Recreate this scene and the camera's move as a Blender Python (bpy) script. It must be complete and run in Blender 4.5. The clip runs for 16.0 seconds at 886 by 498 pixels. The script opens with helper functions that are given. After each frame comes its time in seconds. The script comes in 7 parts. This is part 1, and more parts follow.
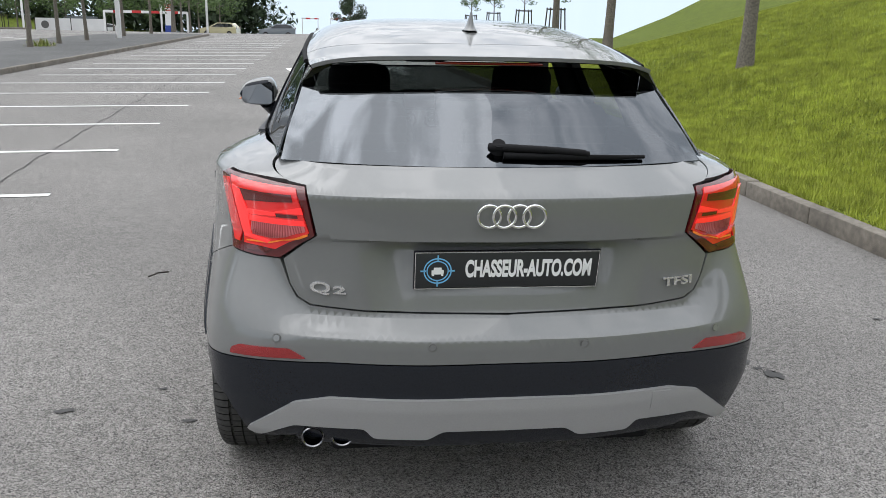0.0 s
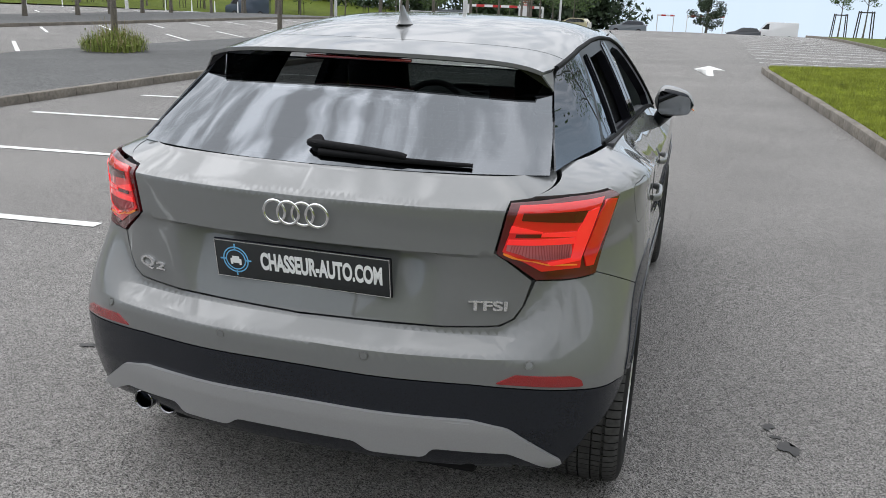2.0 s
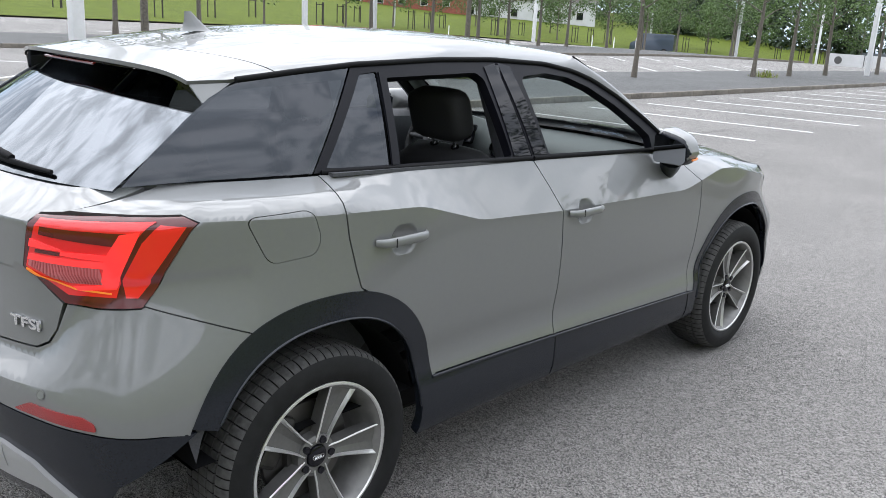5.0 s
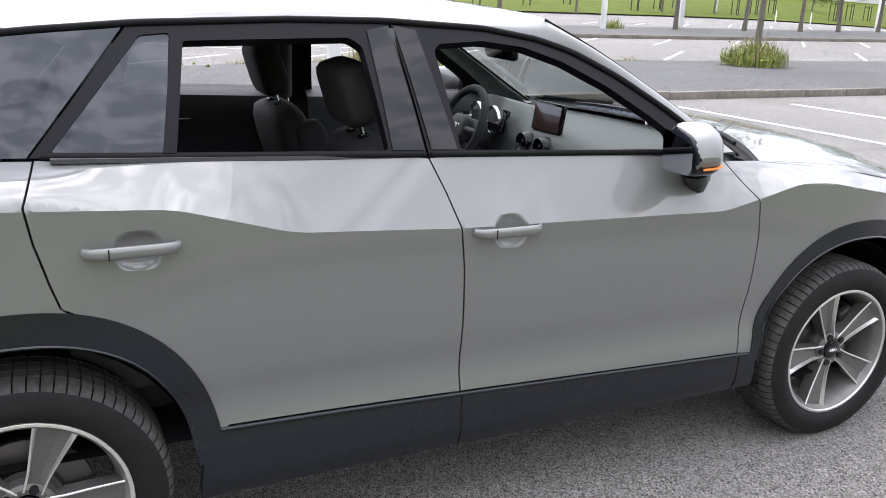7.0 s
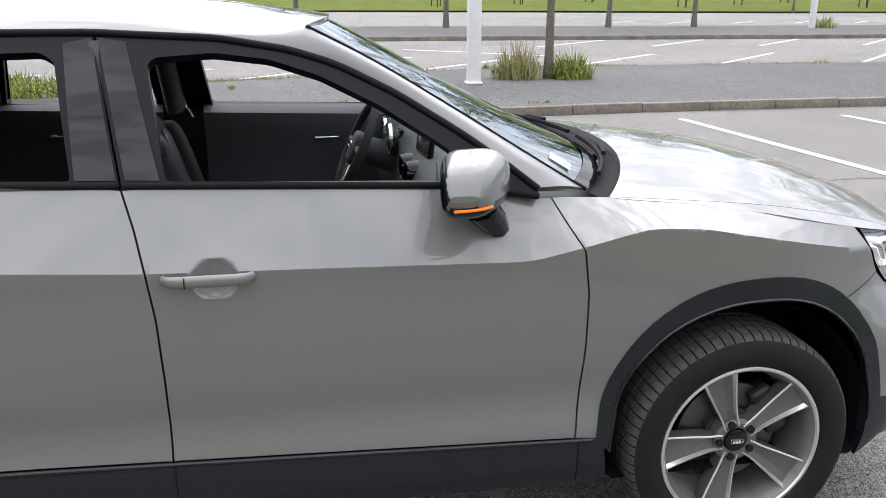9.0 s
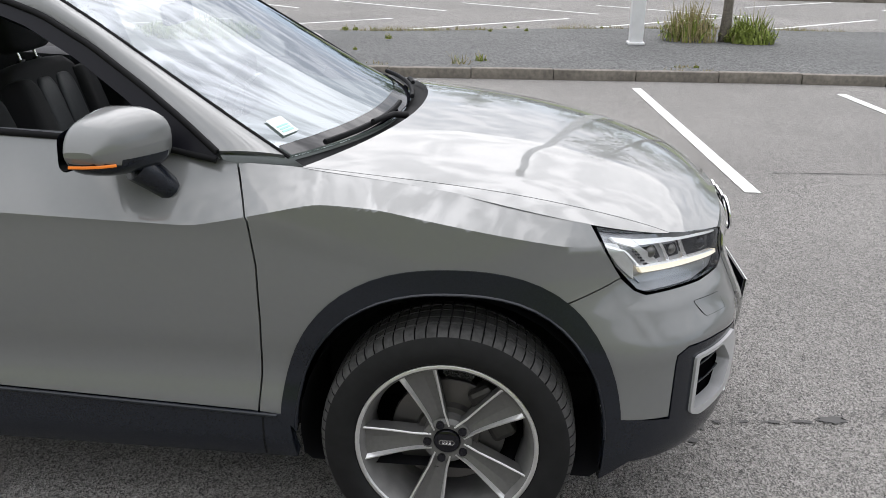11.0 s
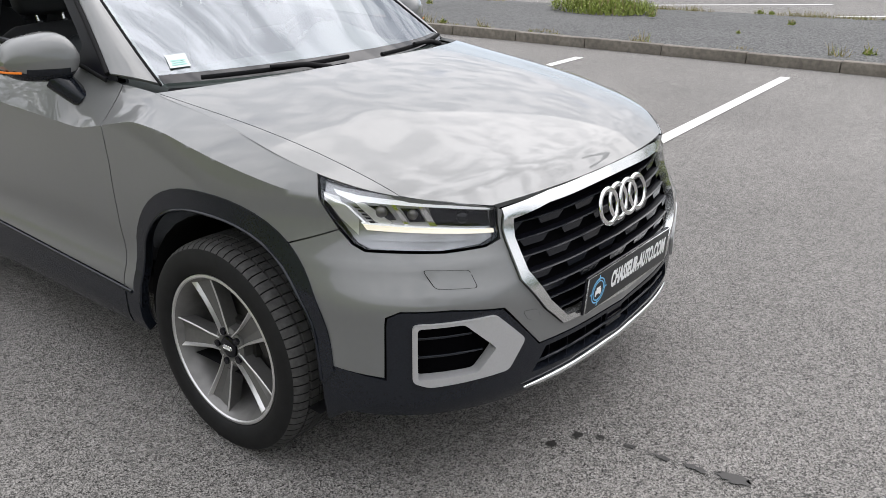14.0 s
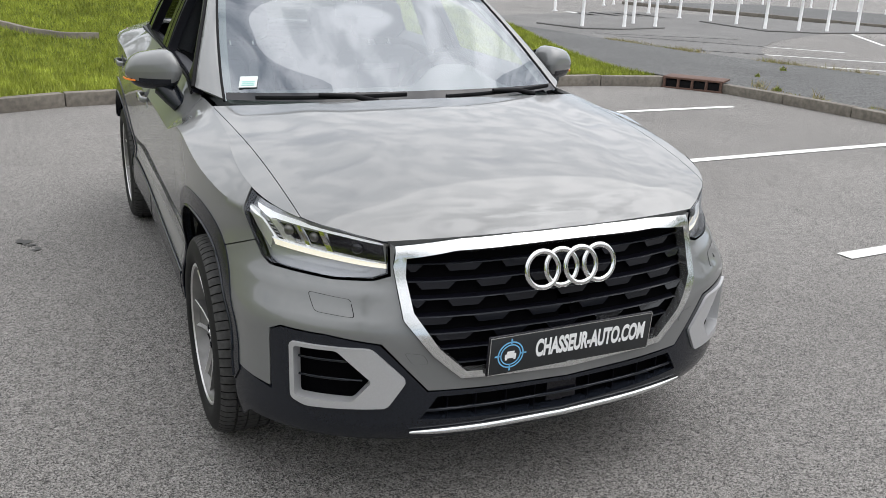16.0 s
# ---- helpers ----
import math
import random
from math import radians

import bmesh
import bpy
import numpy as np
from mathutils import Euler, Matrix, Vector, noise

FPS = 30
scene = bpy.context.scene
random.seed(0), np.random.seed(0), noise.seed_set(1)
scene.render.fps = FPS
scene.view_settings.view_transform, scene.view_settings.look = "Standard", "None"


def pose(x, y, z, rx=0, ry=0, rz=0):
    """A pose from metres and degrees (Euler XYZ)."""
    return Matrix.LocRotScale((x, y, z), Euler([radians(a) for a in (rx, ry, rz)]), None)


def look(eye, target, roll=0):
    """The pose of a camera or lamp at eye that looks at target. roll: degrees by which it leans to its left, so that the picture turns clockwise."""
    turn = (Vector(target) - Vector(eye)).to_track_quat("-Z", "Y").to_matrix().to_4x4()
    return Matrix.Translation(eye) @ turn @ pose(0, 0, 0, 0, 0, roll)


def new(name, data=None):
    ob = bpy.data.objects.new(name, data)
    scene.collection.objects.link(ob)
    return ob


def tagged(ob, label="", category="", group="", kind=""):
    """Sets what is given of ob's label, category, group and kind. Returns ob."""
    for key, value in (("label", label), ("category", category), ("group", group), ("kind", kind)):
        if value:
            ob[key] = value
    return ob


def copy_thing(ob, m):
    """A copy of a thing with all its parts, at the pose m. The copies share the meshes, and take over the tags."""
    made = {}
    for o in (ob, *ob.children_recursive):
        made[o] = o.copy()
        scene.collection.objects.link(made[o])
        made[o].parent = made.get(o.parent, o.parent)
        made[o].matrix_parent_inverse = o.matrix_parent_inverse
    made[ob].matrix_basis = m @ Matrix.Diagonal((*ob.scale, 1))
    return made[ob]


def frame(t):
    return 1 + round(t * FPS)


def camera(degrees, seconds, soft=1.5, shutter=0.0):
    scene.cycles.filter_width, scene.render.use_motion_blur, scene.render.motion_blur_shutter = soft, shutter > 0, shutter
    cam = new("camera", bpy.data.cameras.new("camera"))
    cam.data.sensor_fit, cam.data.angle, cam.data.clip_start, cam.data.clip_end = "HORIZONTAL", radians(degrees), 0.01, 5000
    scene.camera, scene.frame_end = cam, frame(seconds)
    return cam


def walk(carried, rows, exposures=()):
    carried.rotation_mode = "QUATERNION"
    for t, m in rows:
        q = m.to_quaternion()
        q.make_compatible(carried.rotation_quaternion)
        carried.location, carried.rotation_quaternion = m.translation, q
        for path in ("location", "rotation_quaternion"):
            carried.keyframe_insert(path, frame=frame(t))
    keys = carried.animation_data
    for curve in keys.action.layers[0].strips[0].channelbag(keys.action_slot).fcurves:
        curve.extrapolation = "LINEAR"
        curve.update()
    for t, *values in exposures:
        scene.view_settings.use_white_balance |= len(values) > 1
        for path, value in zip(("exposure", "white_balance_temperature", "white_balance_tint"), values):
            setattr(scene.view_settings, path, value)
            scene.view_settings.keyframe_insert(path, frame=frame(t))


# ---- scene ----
cam = camera(55.7, 16.0, soft=0.8)
PATH = [
    (0, (-0.472, -2.902, 1.544), (-0.223, -0.995, 0.995), 1.4),
    (0.5, (-0.106, -2.867, 1.583), (0.046, -0.951, 1.029), 2.7),
    (1, (0.291, -2.884, 1.57), (0.185, -0.964, 1.02), 3.0),
    (1.5, (0.647, -2.805, 1.565), (0.351, -0.913, 0.986), 3.2),
    (2, (0.979, -2.688, 1.576), (0.448, -0.849, 0.996), 2.0),
    (2.5, (1.369, -2.595, 1.593), (0.601, -0.839, 1.023), 1.6),
    (3, (1.673, -2.436, 1.577), (0.815, -0.715, 1.026), 2.5),
    (3.5, (1.968, -2.255, 1.574), (0.976, -0.603, 1.039), 2.6),
    (4, (2.253, -2.03, 1.573), (1.071, -0.51, 1.034), 2.3),
    (4.5, (2.418, -1.707, 1.563), (1.185, -0.225, 1.031), 2.7),
    (4.7, (2.484, -1.569, 1.573), (1.225, -0.11, 1.039), 2.9),
    (6.8, (2.766, -0.01, 1.533), (1.054, 0.84, 0.942), 2.4),
    (7, (2.759, 0.139, 1.519), (1.032, 0.951, 0.922), 2.1),
    (7.5, (2.745, 0.514, 1.533), (1.002, 1.287, 0.93), 1.4),
    (8, (2.82, 0.879, 1.528), (1.024, 1.528, 0.932), 0.9),
    (8.2, (2.808, 0.999, 1.516), (0.983, 1.564, 0.925), 0.3),
    (10.3, (2.633, 2.225, 1.54), (0.739, 2.246, 0.897), -0.3),
    (10.5, (2.649, 2.393, 1.538), (0.76, 2.328, 0.884), -0.8),
    (11, (2.687, 2.74, 1.54), (0.819, 2.575, 0.845), 0.8),
    (11.5, (2.608, 3.027, 1.529), (0.774, 2.727, 0.79), 1.1),
    (12, (2.593, 3.36, 1.517), (0.781, 2.95, 0.776), 1.6),
    (12.5, (2.569, 3.656, 1.52), (0.84, 2.982, 0.774), 0.5),
    (13, (2.419, 3.863, 1.512), (0.748, 3.059, 0.764), 1.0),
    (13.5, (2.29, 4.124, 1.493), (0.676, 3.207, 0.748), 0.4),
    (14, (2.171, 4.435, 1.518), (0.71, 3.29, 0.773), 0.4),
    (14.5, (1.978, 4.649, 1.496), (0.589, 3.416, 0.754), 1.6),
    (15, (1.77, 4.865, 1.501), (0.485, 3.514, 0.776), 1.6),
    (15.5, (1.54, 5.107, 1.513), (0.511, 3.532, 0.834), 2.0),
    (16, (1.236, 5.206, 1.511), (0.43, 3.493, 0.866), 2.1),
]
walk(cam, [(t, look(eye, target, roll)) for t, eye, target, roll in PATH], [(0, .26, 6300, 9), (1, .12, 6300, 9), (3, .14, 6200, 10), (4.7, .6, 6100, 10), (6.8, 1.03, 6200, 15), (8.2, 1.0, 6300, 15), (10.3, .42, 6350, 11), (13, .36, 6450, 12), (16, .27, 6420, 10)])


# ---- world ----
SUN_EL, SUN_AZ = 60, -78          # degrees; azimuth counted clockwise from +y
SUN_WAY = Vector((math.sin(radians(SUN_AZ)) * math.cos(radians(SUN_EL)), math.cos(radians(SUN_AZ)) * math.cos(radians(SUN_EL)), math.sin(radians(SUN_EL))))
world = bpy.data.worlds.new("sky")
scene.world = world
world.use_nodes = True


def build_sky():
    nt = world.node_tree
    nt.nodes.clear()
    N, L = nt.nodes.new, nt.links.new
    out, bg = N("ShaderNodeOutputWorld"), N("ShaderNodeBackground")
    sky = N("ShaderNodeTexSky")
    sky.sky_type, sky.sun_disc = "NISHITA", False
    sky.sun_elevation, sky.sun_rotation = radians(SUN_EL), radians(SUN_AZ)
    sky.dust_density = 2.0
    tc, sep = N("ShaderNodeTexCoord"), N("ShaderNodeSeparateXYZ")
    L(tc.outputs["Generated"], sep.inputs[0])
    up = N("ShaderNodeMath"); up.operation = "MAXIMUM"; up.inputs[1].default_value = 0.03
    L(sep.outputs["Z"], up.inputs[0])
    way = N("ShaderNodeCombineXYZ")      # the haze of the horizon goes on below it
    L(sep.outputs["X"], way.inputs[0]); L(sep.outputs["Y"], way.inputs[1]); L(up.outputs[0], way.inputs[2])
    L(way.outputs[0], sky.inputs["Vector"])
    add = N("ShaderNodeMath"); add.operation = "ADD"; add.inputs[1].default_value = 0.26
    L(up.outputs[0], add.inputs[0])
    plane = N("ShaderNodeVectorMath"); plane.operation = "DIVIDE"
    comb = N("ShaderNodeCombineXYZ")
    for i in range(3):
        L(add.outputs[0], comb.inputs[i])
    L(way.outputs[0], plane.inputs[0]); L(comb.outputs[0], plane.inputs[1])
    big = N("ShaderNodeTexNoise")
    big.inputs["Scale"].default_value, big.inputs["Detail"].default_value = 3.6, 7
    big.inputs["Roughness"].default_value, big.inputs["Distortion"].default_value = 0.55, 0.5
    L(plane.outputs[0], big.inputs["Vector"])
    fine = N("ShaderNodeTexNoise")
    fine.inputs["Scale"].default_value, fine.inputs["Detail"].default_value = 12.0, 6
    fine.inputs["Distortion"].default_value = 0.4
    L(plane.outputs[0], fine.inputs["Vector"])
    cover = N("ShaderNodeValToRGB")
    cover.color_ramp.elements[0].position, cover.color_ramp.elements[1].position = 0.25, 0.40
    L(big.outputs["Fac"], cover.inputs[0])
    tone = N("ShaderNodeValToRGB")
    tone.color_ramp.elements[0].position, tone.color_ramp.elements[1].position = 0.42, 0.58
    tone.color_ramp.elements[0].color, tone.color_ramp.elements[1].color = (7.0, 7.3, 7.7, 1), (10.9, 10.9, 11.1, 1)
    L(fine.outputs["Fac"], tone.inputs[0])
    # an overcast sky is brightest overhead and towards the veiled sun
    rise = N("ShaderNodeMapRange")
    rise.inputs["From Min"].default_value, rise.inputs["From Max"].default_value = 0.0, 0.9
    rise.inputs["To Min"].default_value, rise.inputs["To Max"].default_value = 0.76, 1.6
    L(up.outputs[0], rise.inputs["Value"])
    dot = N("ShaderNodeVectorMath"); dot.operation = "DOT_PRODUCT"
    dot.inputs[1].default_value = SUN_WAY
    L(tc.outputs["Generated"], dot.inputs[0])
    near = N("ShaderNodeMapRange")
    near.inputs["From Min"].default_value, near.inputs["From Max"].default_value = 0.72, 1.0
    L(dot.outputs["Value"], near.inputs["Value"])
    power = N("ShaderNodeMath"); power.operation = "POWER"; power.inputs[1].default_value = 2.2
    L(near.outputs[0], power.inputs[0])
    # the veil is thin and torn before the sun
    torn = N("ShaderNodeMapRange")
    torn.inputs["From Min"].default_value, torn.inputs["From Max"].default_value = 0.40, 0.60
    torn.inputs["To Min"].default_value, torn.inputs["To Max"].default_value = -0.5, 1.5
    L(fine.outputs["Fac"], torn.inputs["Value"])
    glow = N("ShaderNodeMath"); glow.operation = "MULTIPLY_ADD"
    L(power.outputs[0], glow.inputs[0]); L(torn.outputs[0], glow.inputs[1]); L(rise.outputs[0], glow.inputs[2])
    lit = N("ShaderNodeVectorMath"); lit.operation = "SCALE"
    L(tone.outputs[0], lit.inputs[0]); L(glow.outputs[0], lit.inputs["Scale"])
    mix = N("ShaderNodeMix"); mix.data_type = "RGBA"
    low = N("ShaderNodeMapRange")
    low.inputs["From Min"].default_value, low.inputs["From Max"].default_value = 0.02, 0.20
    low.inputs["To Min"].default_value = 0.12
    L(up.outputs[0], low.inputs["Value"])
    veil = N("ShaderNodeMath"); veil.operation = "MULTIPLY"
    L(cover.outputs[0], veil.inputs[0]); L(low.outputs[0], veil.inputs[1])
    L(veil.outputs[0], mix.inputs["Factor"]); L(sky.outputs[0], mix.inputs["A"]); L(lit.outputs[0], mix.inputs["B"])
    # pale blue haze low over the horizon
    haze = N("ShaderNodeMix"); haze.data_type = "RGBA"
    thin = N("ShaderNodeMapRange")
    thin.inputs["From Min"].default_value, thin.inputs["From Max"].default_value = 0.03, 0.17
    thin.inputs["To Min"].default_value, thin.inputs["To Max"].default_value = 0.85, 0.0
    L(up.outputs[0], thin.inputs["Value"]); L(thin.outputs[0], haze.inputs["Factor"])
    L(mix.outputs["Result"], haze.inputs["A"])
    haze.inputs["B"].default_value = (7.0, 8.2, 9.6, 1)
    L(haze.outputs["Result"], bg.inputs["Color"])
    bg.inputs["Strength"].default_value = 0.108
    L(bg.outputs[0], out.inputs[0])


build_sky()
sun = new("sun", bpy.data.lights.new("sun", "SUN"))
sun.data.energy, sun.data.angle, sun.data.color = 1.2, radians(80), (1.0, 0.95, 0.89)
sun.matrix_basis = look(SUN_WAY * 50, (0, 0, 0))


# ---- materials ----
def material(name, color, rough=0.5, metal=0.0, coat=0.0, vary=0.0, scale=20.0, bump=0.0, bump_scale=None, stain=0.0, stain_scale=1.2, coords="Object", **more):
    """A surface with grain (vary, scale), fine relief (bump) and broad stains."""
    m = bpy.data.materials.new(name)
    m.use_nodes = True
    nt = m.node_tree
    N, L = nt.nodes.new, nt.links.new
    b = nt.nodes["Principled BSDF"]
    b.inputs["Base Color"].default_value = (*color, 1)
    b.inputs["Roughness"].default_value, b.inputs["Metallic"].default_value = rough, metal
    b.inputs["Coat Weight"].default_value = coat
    b.inputs["Coat Roughness"].default_value = more.get("coat_rough", 0.03)
    for key, val in more.items():
        if key not in ("coat_rough",):
            b.inputs[key.replace("_", " ").title().replace("Ior", "IOR")].default_value = val
    if vary or stain or bump:
        tc = N("ShaderNodeTexCoord")
        vec = tc.outputs[coords]
        col = None
        for amount, sc, detail in ((vary, scale, 4), (stain, stain_scale, 5)):
            if not amount:
                continue
            n = N("ShaderNodeTexNoise")
            n.inputs["Scale"].default_value, n.inputs["Detail"].default_value = sc, detail
            L(vec, n.inputs["Vector"])
            r = N("ShaderNodeMapRange")
            r.inputs["From Min"].default_value, r.inputs["From Max"].default_value = 0.3, 0.7
            r.inputs["To Min"].default_value, r.inputs["To Max"].default_value = 1 - amount, 1 + amount
            L(n.outputs["Fac"], r.inputs["Value"])
            x = N("ShaderNodeMix"); x.data_type, x.blend_type = "RGBA", "MULTIPLY"
            x.inputs["Factor"].default_value = 1
            if col is None:
                x.inputs["A"].default_value = (*color, 1)
            else:
                L(col, x.inputs["A"])
            L(r.outputs[0], x.inputs["B"])
            col = x.outputs["Result"]
        if col is not None:
            L(col, b.inputs["Base Color"])
        if bump:
            n = N("ShaderNodeTexNoise")
            n.inputs["Scale"].default_value, n.inputs["Detail"].default_value = bump_scale or scale, 3
            L(vec, n.inputs["Vector"])
            p = N("ShaderNodeBump")
            p.inputs["Strength"].default_value, p.inputs["Distance"].default_value = bump, 0.01
            L(n.outputs["Fac"], p.inputs["Height"])
            L(p.outputs[0], b.inputs["Normal"])
    return m


def asphalt_material(name, dark, light, grit=260.0):
    """Worn asphalt: coloured chippings, broad patches, fine relief."""
    m = bpy.data.materials.new(name)
    m.use_nodes = True
    nt = m.node_tree
    N, L = nt.nodes.new, nt.links.new
    b = nt.nodes["Principled BSDF"]
    tc = N("ShaderNodeTexCoord")
    chips = N("ShaderNodeTexVoronoi")
    chips.inputs["Scale"].default_value = grit
    L(tc.outputs["Object"], chips.inputs["Vector"])
    sep = N("ShaderNodeSeparateColor")
    L(chips.outputs["Color"], sep.inputs[0])
    ramp = N("ShaderNodeValToRGB")
    e = ramp.color_ramp.elements
    e[0].color, e[1].color = (*dark, 1), (*light, 1)
    e[0].position, e[1].position = 0.16, 0.84
    stones = N("ShaderNodeTexVoronoi")
    stones.inputs["Scale"].default_value = grit * 0.55
    L(tc.outputs["Object"], stones.inputs["Vector"])
    sep2 = N("ShaderNodeSeparateColor")
    L(stones.outputs["Color"], sep2.inputs[0])
    both_sizes = N("ShaderNodeMix")
    both_sizes.inputs["Factor"].default_value = 0.4
    L(sep.outputs[0], both_sizes.inputs["A"]); L(sep2.outputs[0], both_sizes.inputs["B"])
    L(both_sizes.outputs["Result"], ramp.inputs[0])
    col = ramp.outputs[0]
    for sc, amt, det in ((22.0, 0.12, 4), (0.5, 0.14, 6), (0.09, 0.1, 3)):
        n = N("ShaderNodeTexNoise")
        n.inputs["Scale"].default_value, n.inputs["Detail"].default_value = sc, det
        L(tc.outputs["Object"], n.inputs["Vector"])
        r = N("ShaderNodeMapRange")
        r.inputs["From Min"].default_value, r.inputs["From Max"].default_value = 0.3, 0.7
        r.inputs["To Min"].default_value, r.inputs["To Max"].default_value = 1 - amt, 1 + amt
        L(n.outputs["Fac"], r.inputs["Value"])
        x = N("ShaderNodeMix"); x.data_type, x.blend_type = "RGBA", "MULTIPLY"
        x.inputs["Factor"].default_value = 1
        L(col, x.inputs["A"]); L(r.outputs[0], x.inputs["B"])
        col = x.outputs["Result"]
    L(col, b.inputs["Base Color"])
    b.inputs["Roughness"].default_value = 0.85
    p = N("ShaderNodeBump")
    p.inputs["Strength"].default_value, p.inputs["Distance"].default_value = 0.9, 0.005
    L(stones.outputs["Distance"], p.inputs["Height"])
    L(p.outputs[0], b.inputs["Normal"])
    return m


def glass_material(name, tint, dark, gloss=0.09):
    """Thin car glass: a clear sheet seen through, mirroring by its gloss; dark is the privacy tint."""
    m = bpy.data.materials.new(name)
    m.use_nodes = True
    nt = m.node_tree
    N, L = nt.nodes.new, nt.links.new
    nt.nodes.remove(nt.nodes["Principled BSDF"])
    out = nt.nodes["Material Output"]
    t, g, w, x = N("ShaderNodeBsdfTransparent"), N("ShaderNodeBsdfGlossy"), N("ShaderNodeLayerWeight"), N("ShaderNodeMixShader")
    t.inputs[0].default_value = (*[c * (1 - dark) for c in tint], 1)
    g.inputs["Roughness"].default_value = 0.01
    g.inputs["Color"].default_value = (0.82, 0.87, 0.94, 1)
    w.inputs["Blend"].default_value = 0.5
    p, f = N("ShaderNodeMath"), N("ShaderNodeMath")
    p.operation, f.operation = "POWER", "MULTIPLY_ADD"
    p.inputs[1].default_value = 5.0
    f.inputs[1].default_value, f.inputs[2].default_value = 1 - gloss, gloss
    L(w.outputs["Facing"], p.inputs[0]); L(p.outputs[0], f.inputs[0])
    L(f.outputs[0], x.inputs[0]); L(t.outputs[0], x.inputs[1]); L(g.outputs[0], x.inputs[2])
    L(x.outputs[0], out.inputs[0])
    return m


PAINT = material("grey car paint", (0.128, 0.131, 0.131), 0.45, coat=1.0, coat_rough=0.02, vary=0.015, scale=60, coat_ior=1.56)
CLAD = material("dark grey plastic cladding", (0.010, 0.012, 0.017), 0.2, vary=0.15, scale=180, bump=0.02, bump_scale=900, specular_ior_level=0.38)
FRAME = material("matt black window frame", (0.006, 0.006, 0.009), 0.34, vary=0.1, scale=200, specular_ior_level=0.16)
GLOSSBLACK = material("gloss black trim", (0.006, 0.006, 0.009), 0.1, coat=0.75, specular_ior_level=0.0)
RUBBER = material("black rubber", (0.008, 0.008, 0.009), 0.7, vary=0.1, scale=80, specular_ior_level=0.12)
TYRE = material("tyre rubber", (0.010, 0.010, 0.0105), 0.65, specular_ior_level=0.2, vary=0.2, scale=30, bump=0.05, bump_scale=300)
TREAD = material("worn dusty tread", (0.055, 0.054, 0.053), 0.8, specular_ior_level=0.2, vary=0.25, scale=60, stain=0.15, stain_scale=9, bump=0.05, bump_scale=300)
SILVER = material("silver painted plastic", (0.34, 0.34, 0.345), 0.35, metal=0.35, vary=0.03, scale=200)
ALU = material("machined alloy", (0.62, 0.615, 0.61), 0.34, metal=0.7, vary=0.06, scale=120)
BARREL = material("dark wheel barrel", (0.17, 0.166, 0.162), 0.42, metal=0.4, vary=0.2, scale=20)
ALUGREY = material("grey alloy", (0.118, 0.116, 0.113), 0.36, metal=0.3, vary=0.08, scale=90)
CHROME = material("chrome", (0.78, 0.78, 0.78), 0.06, metal=1.0)
SATIN = material("satin aluminium", (0.72, 0.73, 0.73), 0.17, metal=0.95, vary=0.02, scale=150)
DARKMETAL = material("dark brake metal", (0.05, 0.048, 0.046), 0.5, metal=0.7, vary=0.2, scale=40)
DISC = material("brake disc steel", (0.14, 0.135, 0.13), 0.35, metal=0.9)
INTERIOR = material("black interior trim", (0.046, 0.047, 0.054), 0.7, vary=0.2, scale=150, bump=0.02, bump_scale=160)
DASHGREY = material("grey soft dashboard", (0.06, 0.066, 0.068), 0.55, vary=0.1, scale=200, bump=0.02, bump_scale=200)
SEATCLOTH = material("black seat cloth", (0.021, 0.021, 0.023), 0.85, vary=0.12, scale=240, bump=0.06, bump_scale=600)
SEATGREY = material("dark grey leather", (0.035, 0.038, 0.043), 0.5, vary=0.1, scale=100, bump=0.1, bump_scale=300)
SCREEN = glass_material("windscreen glass", (0.80, 0.86, 0.83), 0.12, 0.2)
TINT = glass_material("privacy glass", (0.6, 0.65, 0.72), 0.90, 0.065)
REARTINT = glass_material("tinted rear glass", (0.6, 0.66, 0.66), 0.84, 0.13)
LENS = glass_material("clear lamp lens", (0.95, 0.96, 0.97), 0.0, 0.045)
REDLENS = material("red lamp lens", (0.70, 0.014, 0.014), 0.12, coat=1.0)
REDDARK = material("dark red lamp inner", (0.09, 0.004, 0.004), 0.2, coat=1.0)
REDLIT = material("lit red light bar", (0.75, 0.02, 0.02), 0.2, coat=1.0, emission_color=(1, 0.03, 0.03, 1), emission_strength=0.38)
PINKLENS = material("pale red ribbed lens", (0.50, 0.13, 0.14), 0.3, coat=0.6)
PINKRIB = material("darker red rib", (0.36, 0.05, 0.055), 0.3, coat=0.6)
AMBER = material("lit amber indicator", (0.62, 0.17, 0.02), 0.3, emission_color=(1, 0.25, 0.015, 1), emission_strength=0.16)
DRL = material("lit daytime light bar", (0.78, 0.77, 0.72), 0.3, emission_color=(1, 0.84, 0.55, 1), emission_strength=0.40)
GUIDE = material("lit white light guide", (0.8, 0.81, 0.83), 0.25, coat=1.0, emission_color=(1, 1, 1, 1), emission_strength=0.25)
REFLECTOR = material("red reflector", (0.24, 0.008, 0.010), 0.15, coat=1.0, bump=0.25, bump_scale=260)
PLATEBLACK = material("black plate", (0.014, 0.016, 0.018), 0.45, coat=0.15, vary=0.1, scale=30)
WHITE = material("white print", (0.8, 0.8, 0.8), 0.4)
SKYBLUE = material("blue print", (0.16, 0.45, 0.72), 0.4)
BADGE = material("chrome lettering", (0.75, 0.75, 0.76), 0.22, metal=0.9)
ASPHALT = asphalt_material("worn asphalt", (0.010, 0.009, 0.008), (0.338, 0.322, 0.305), 325.0)
GRAVEL = asphalt_material("dark gravel", (0.012, 0.013, 0.014), (0.135, 0.134, 0.132), 70.0)
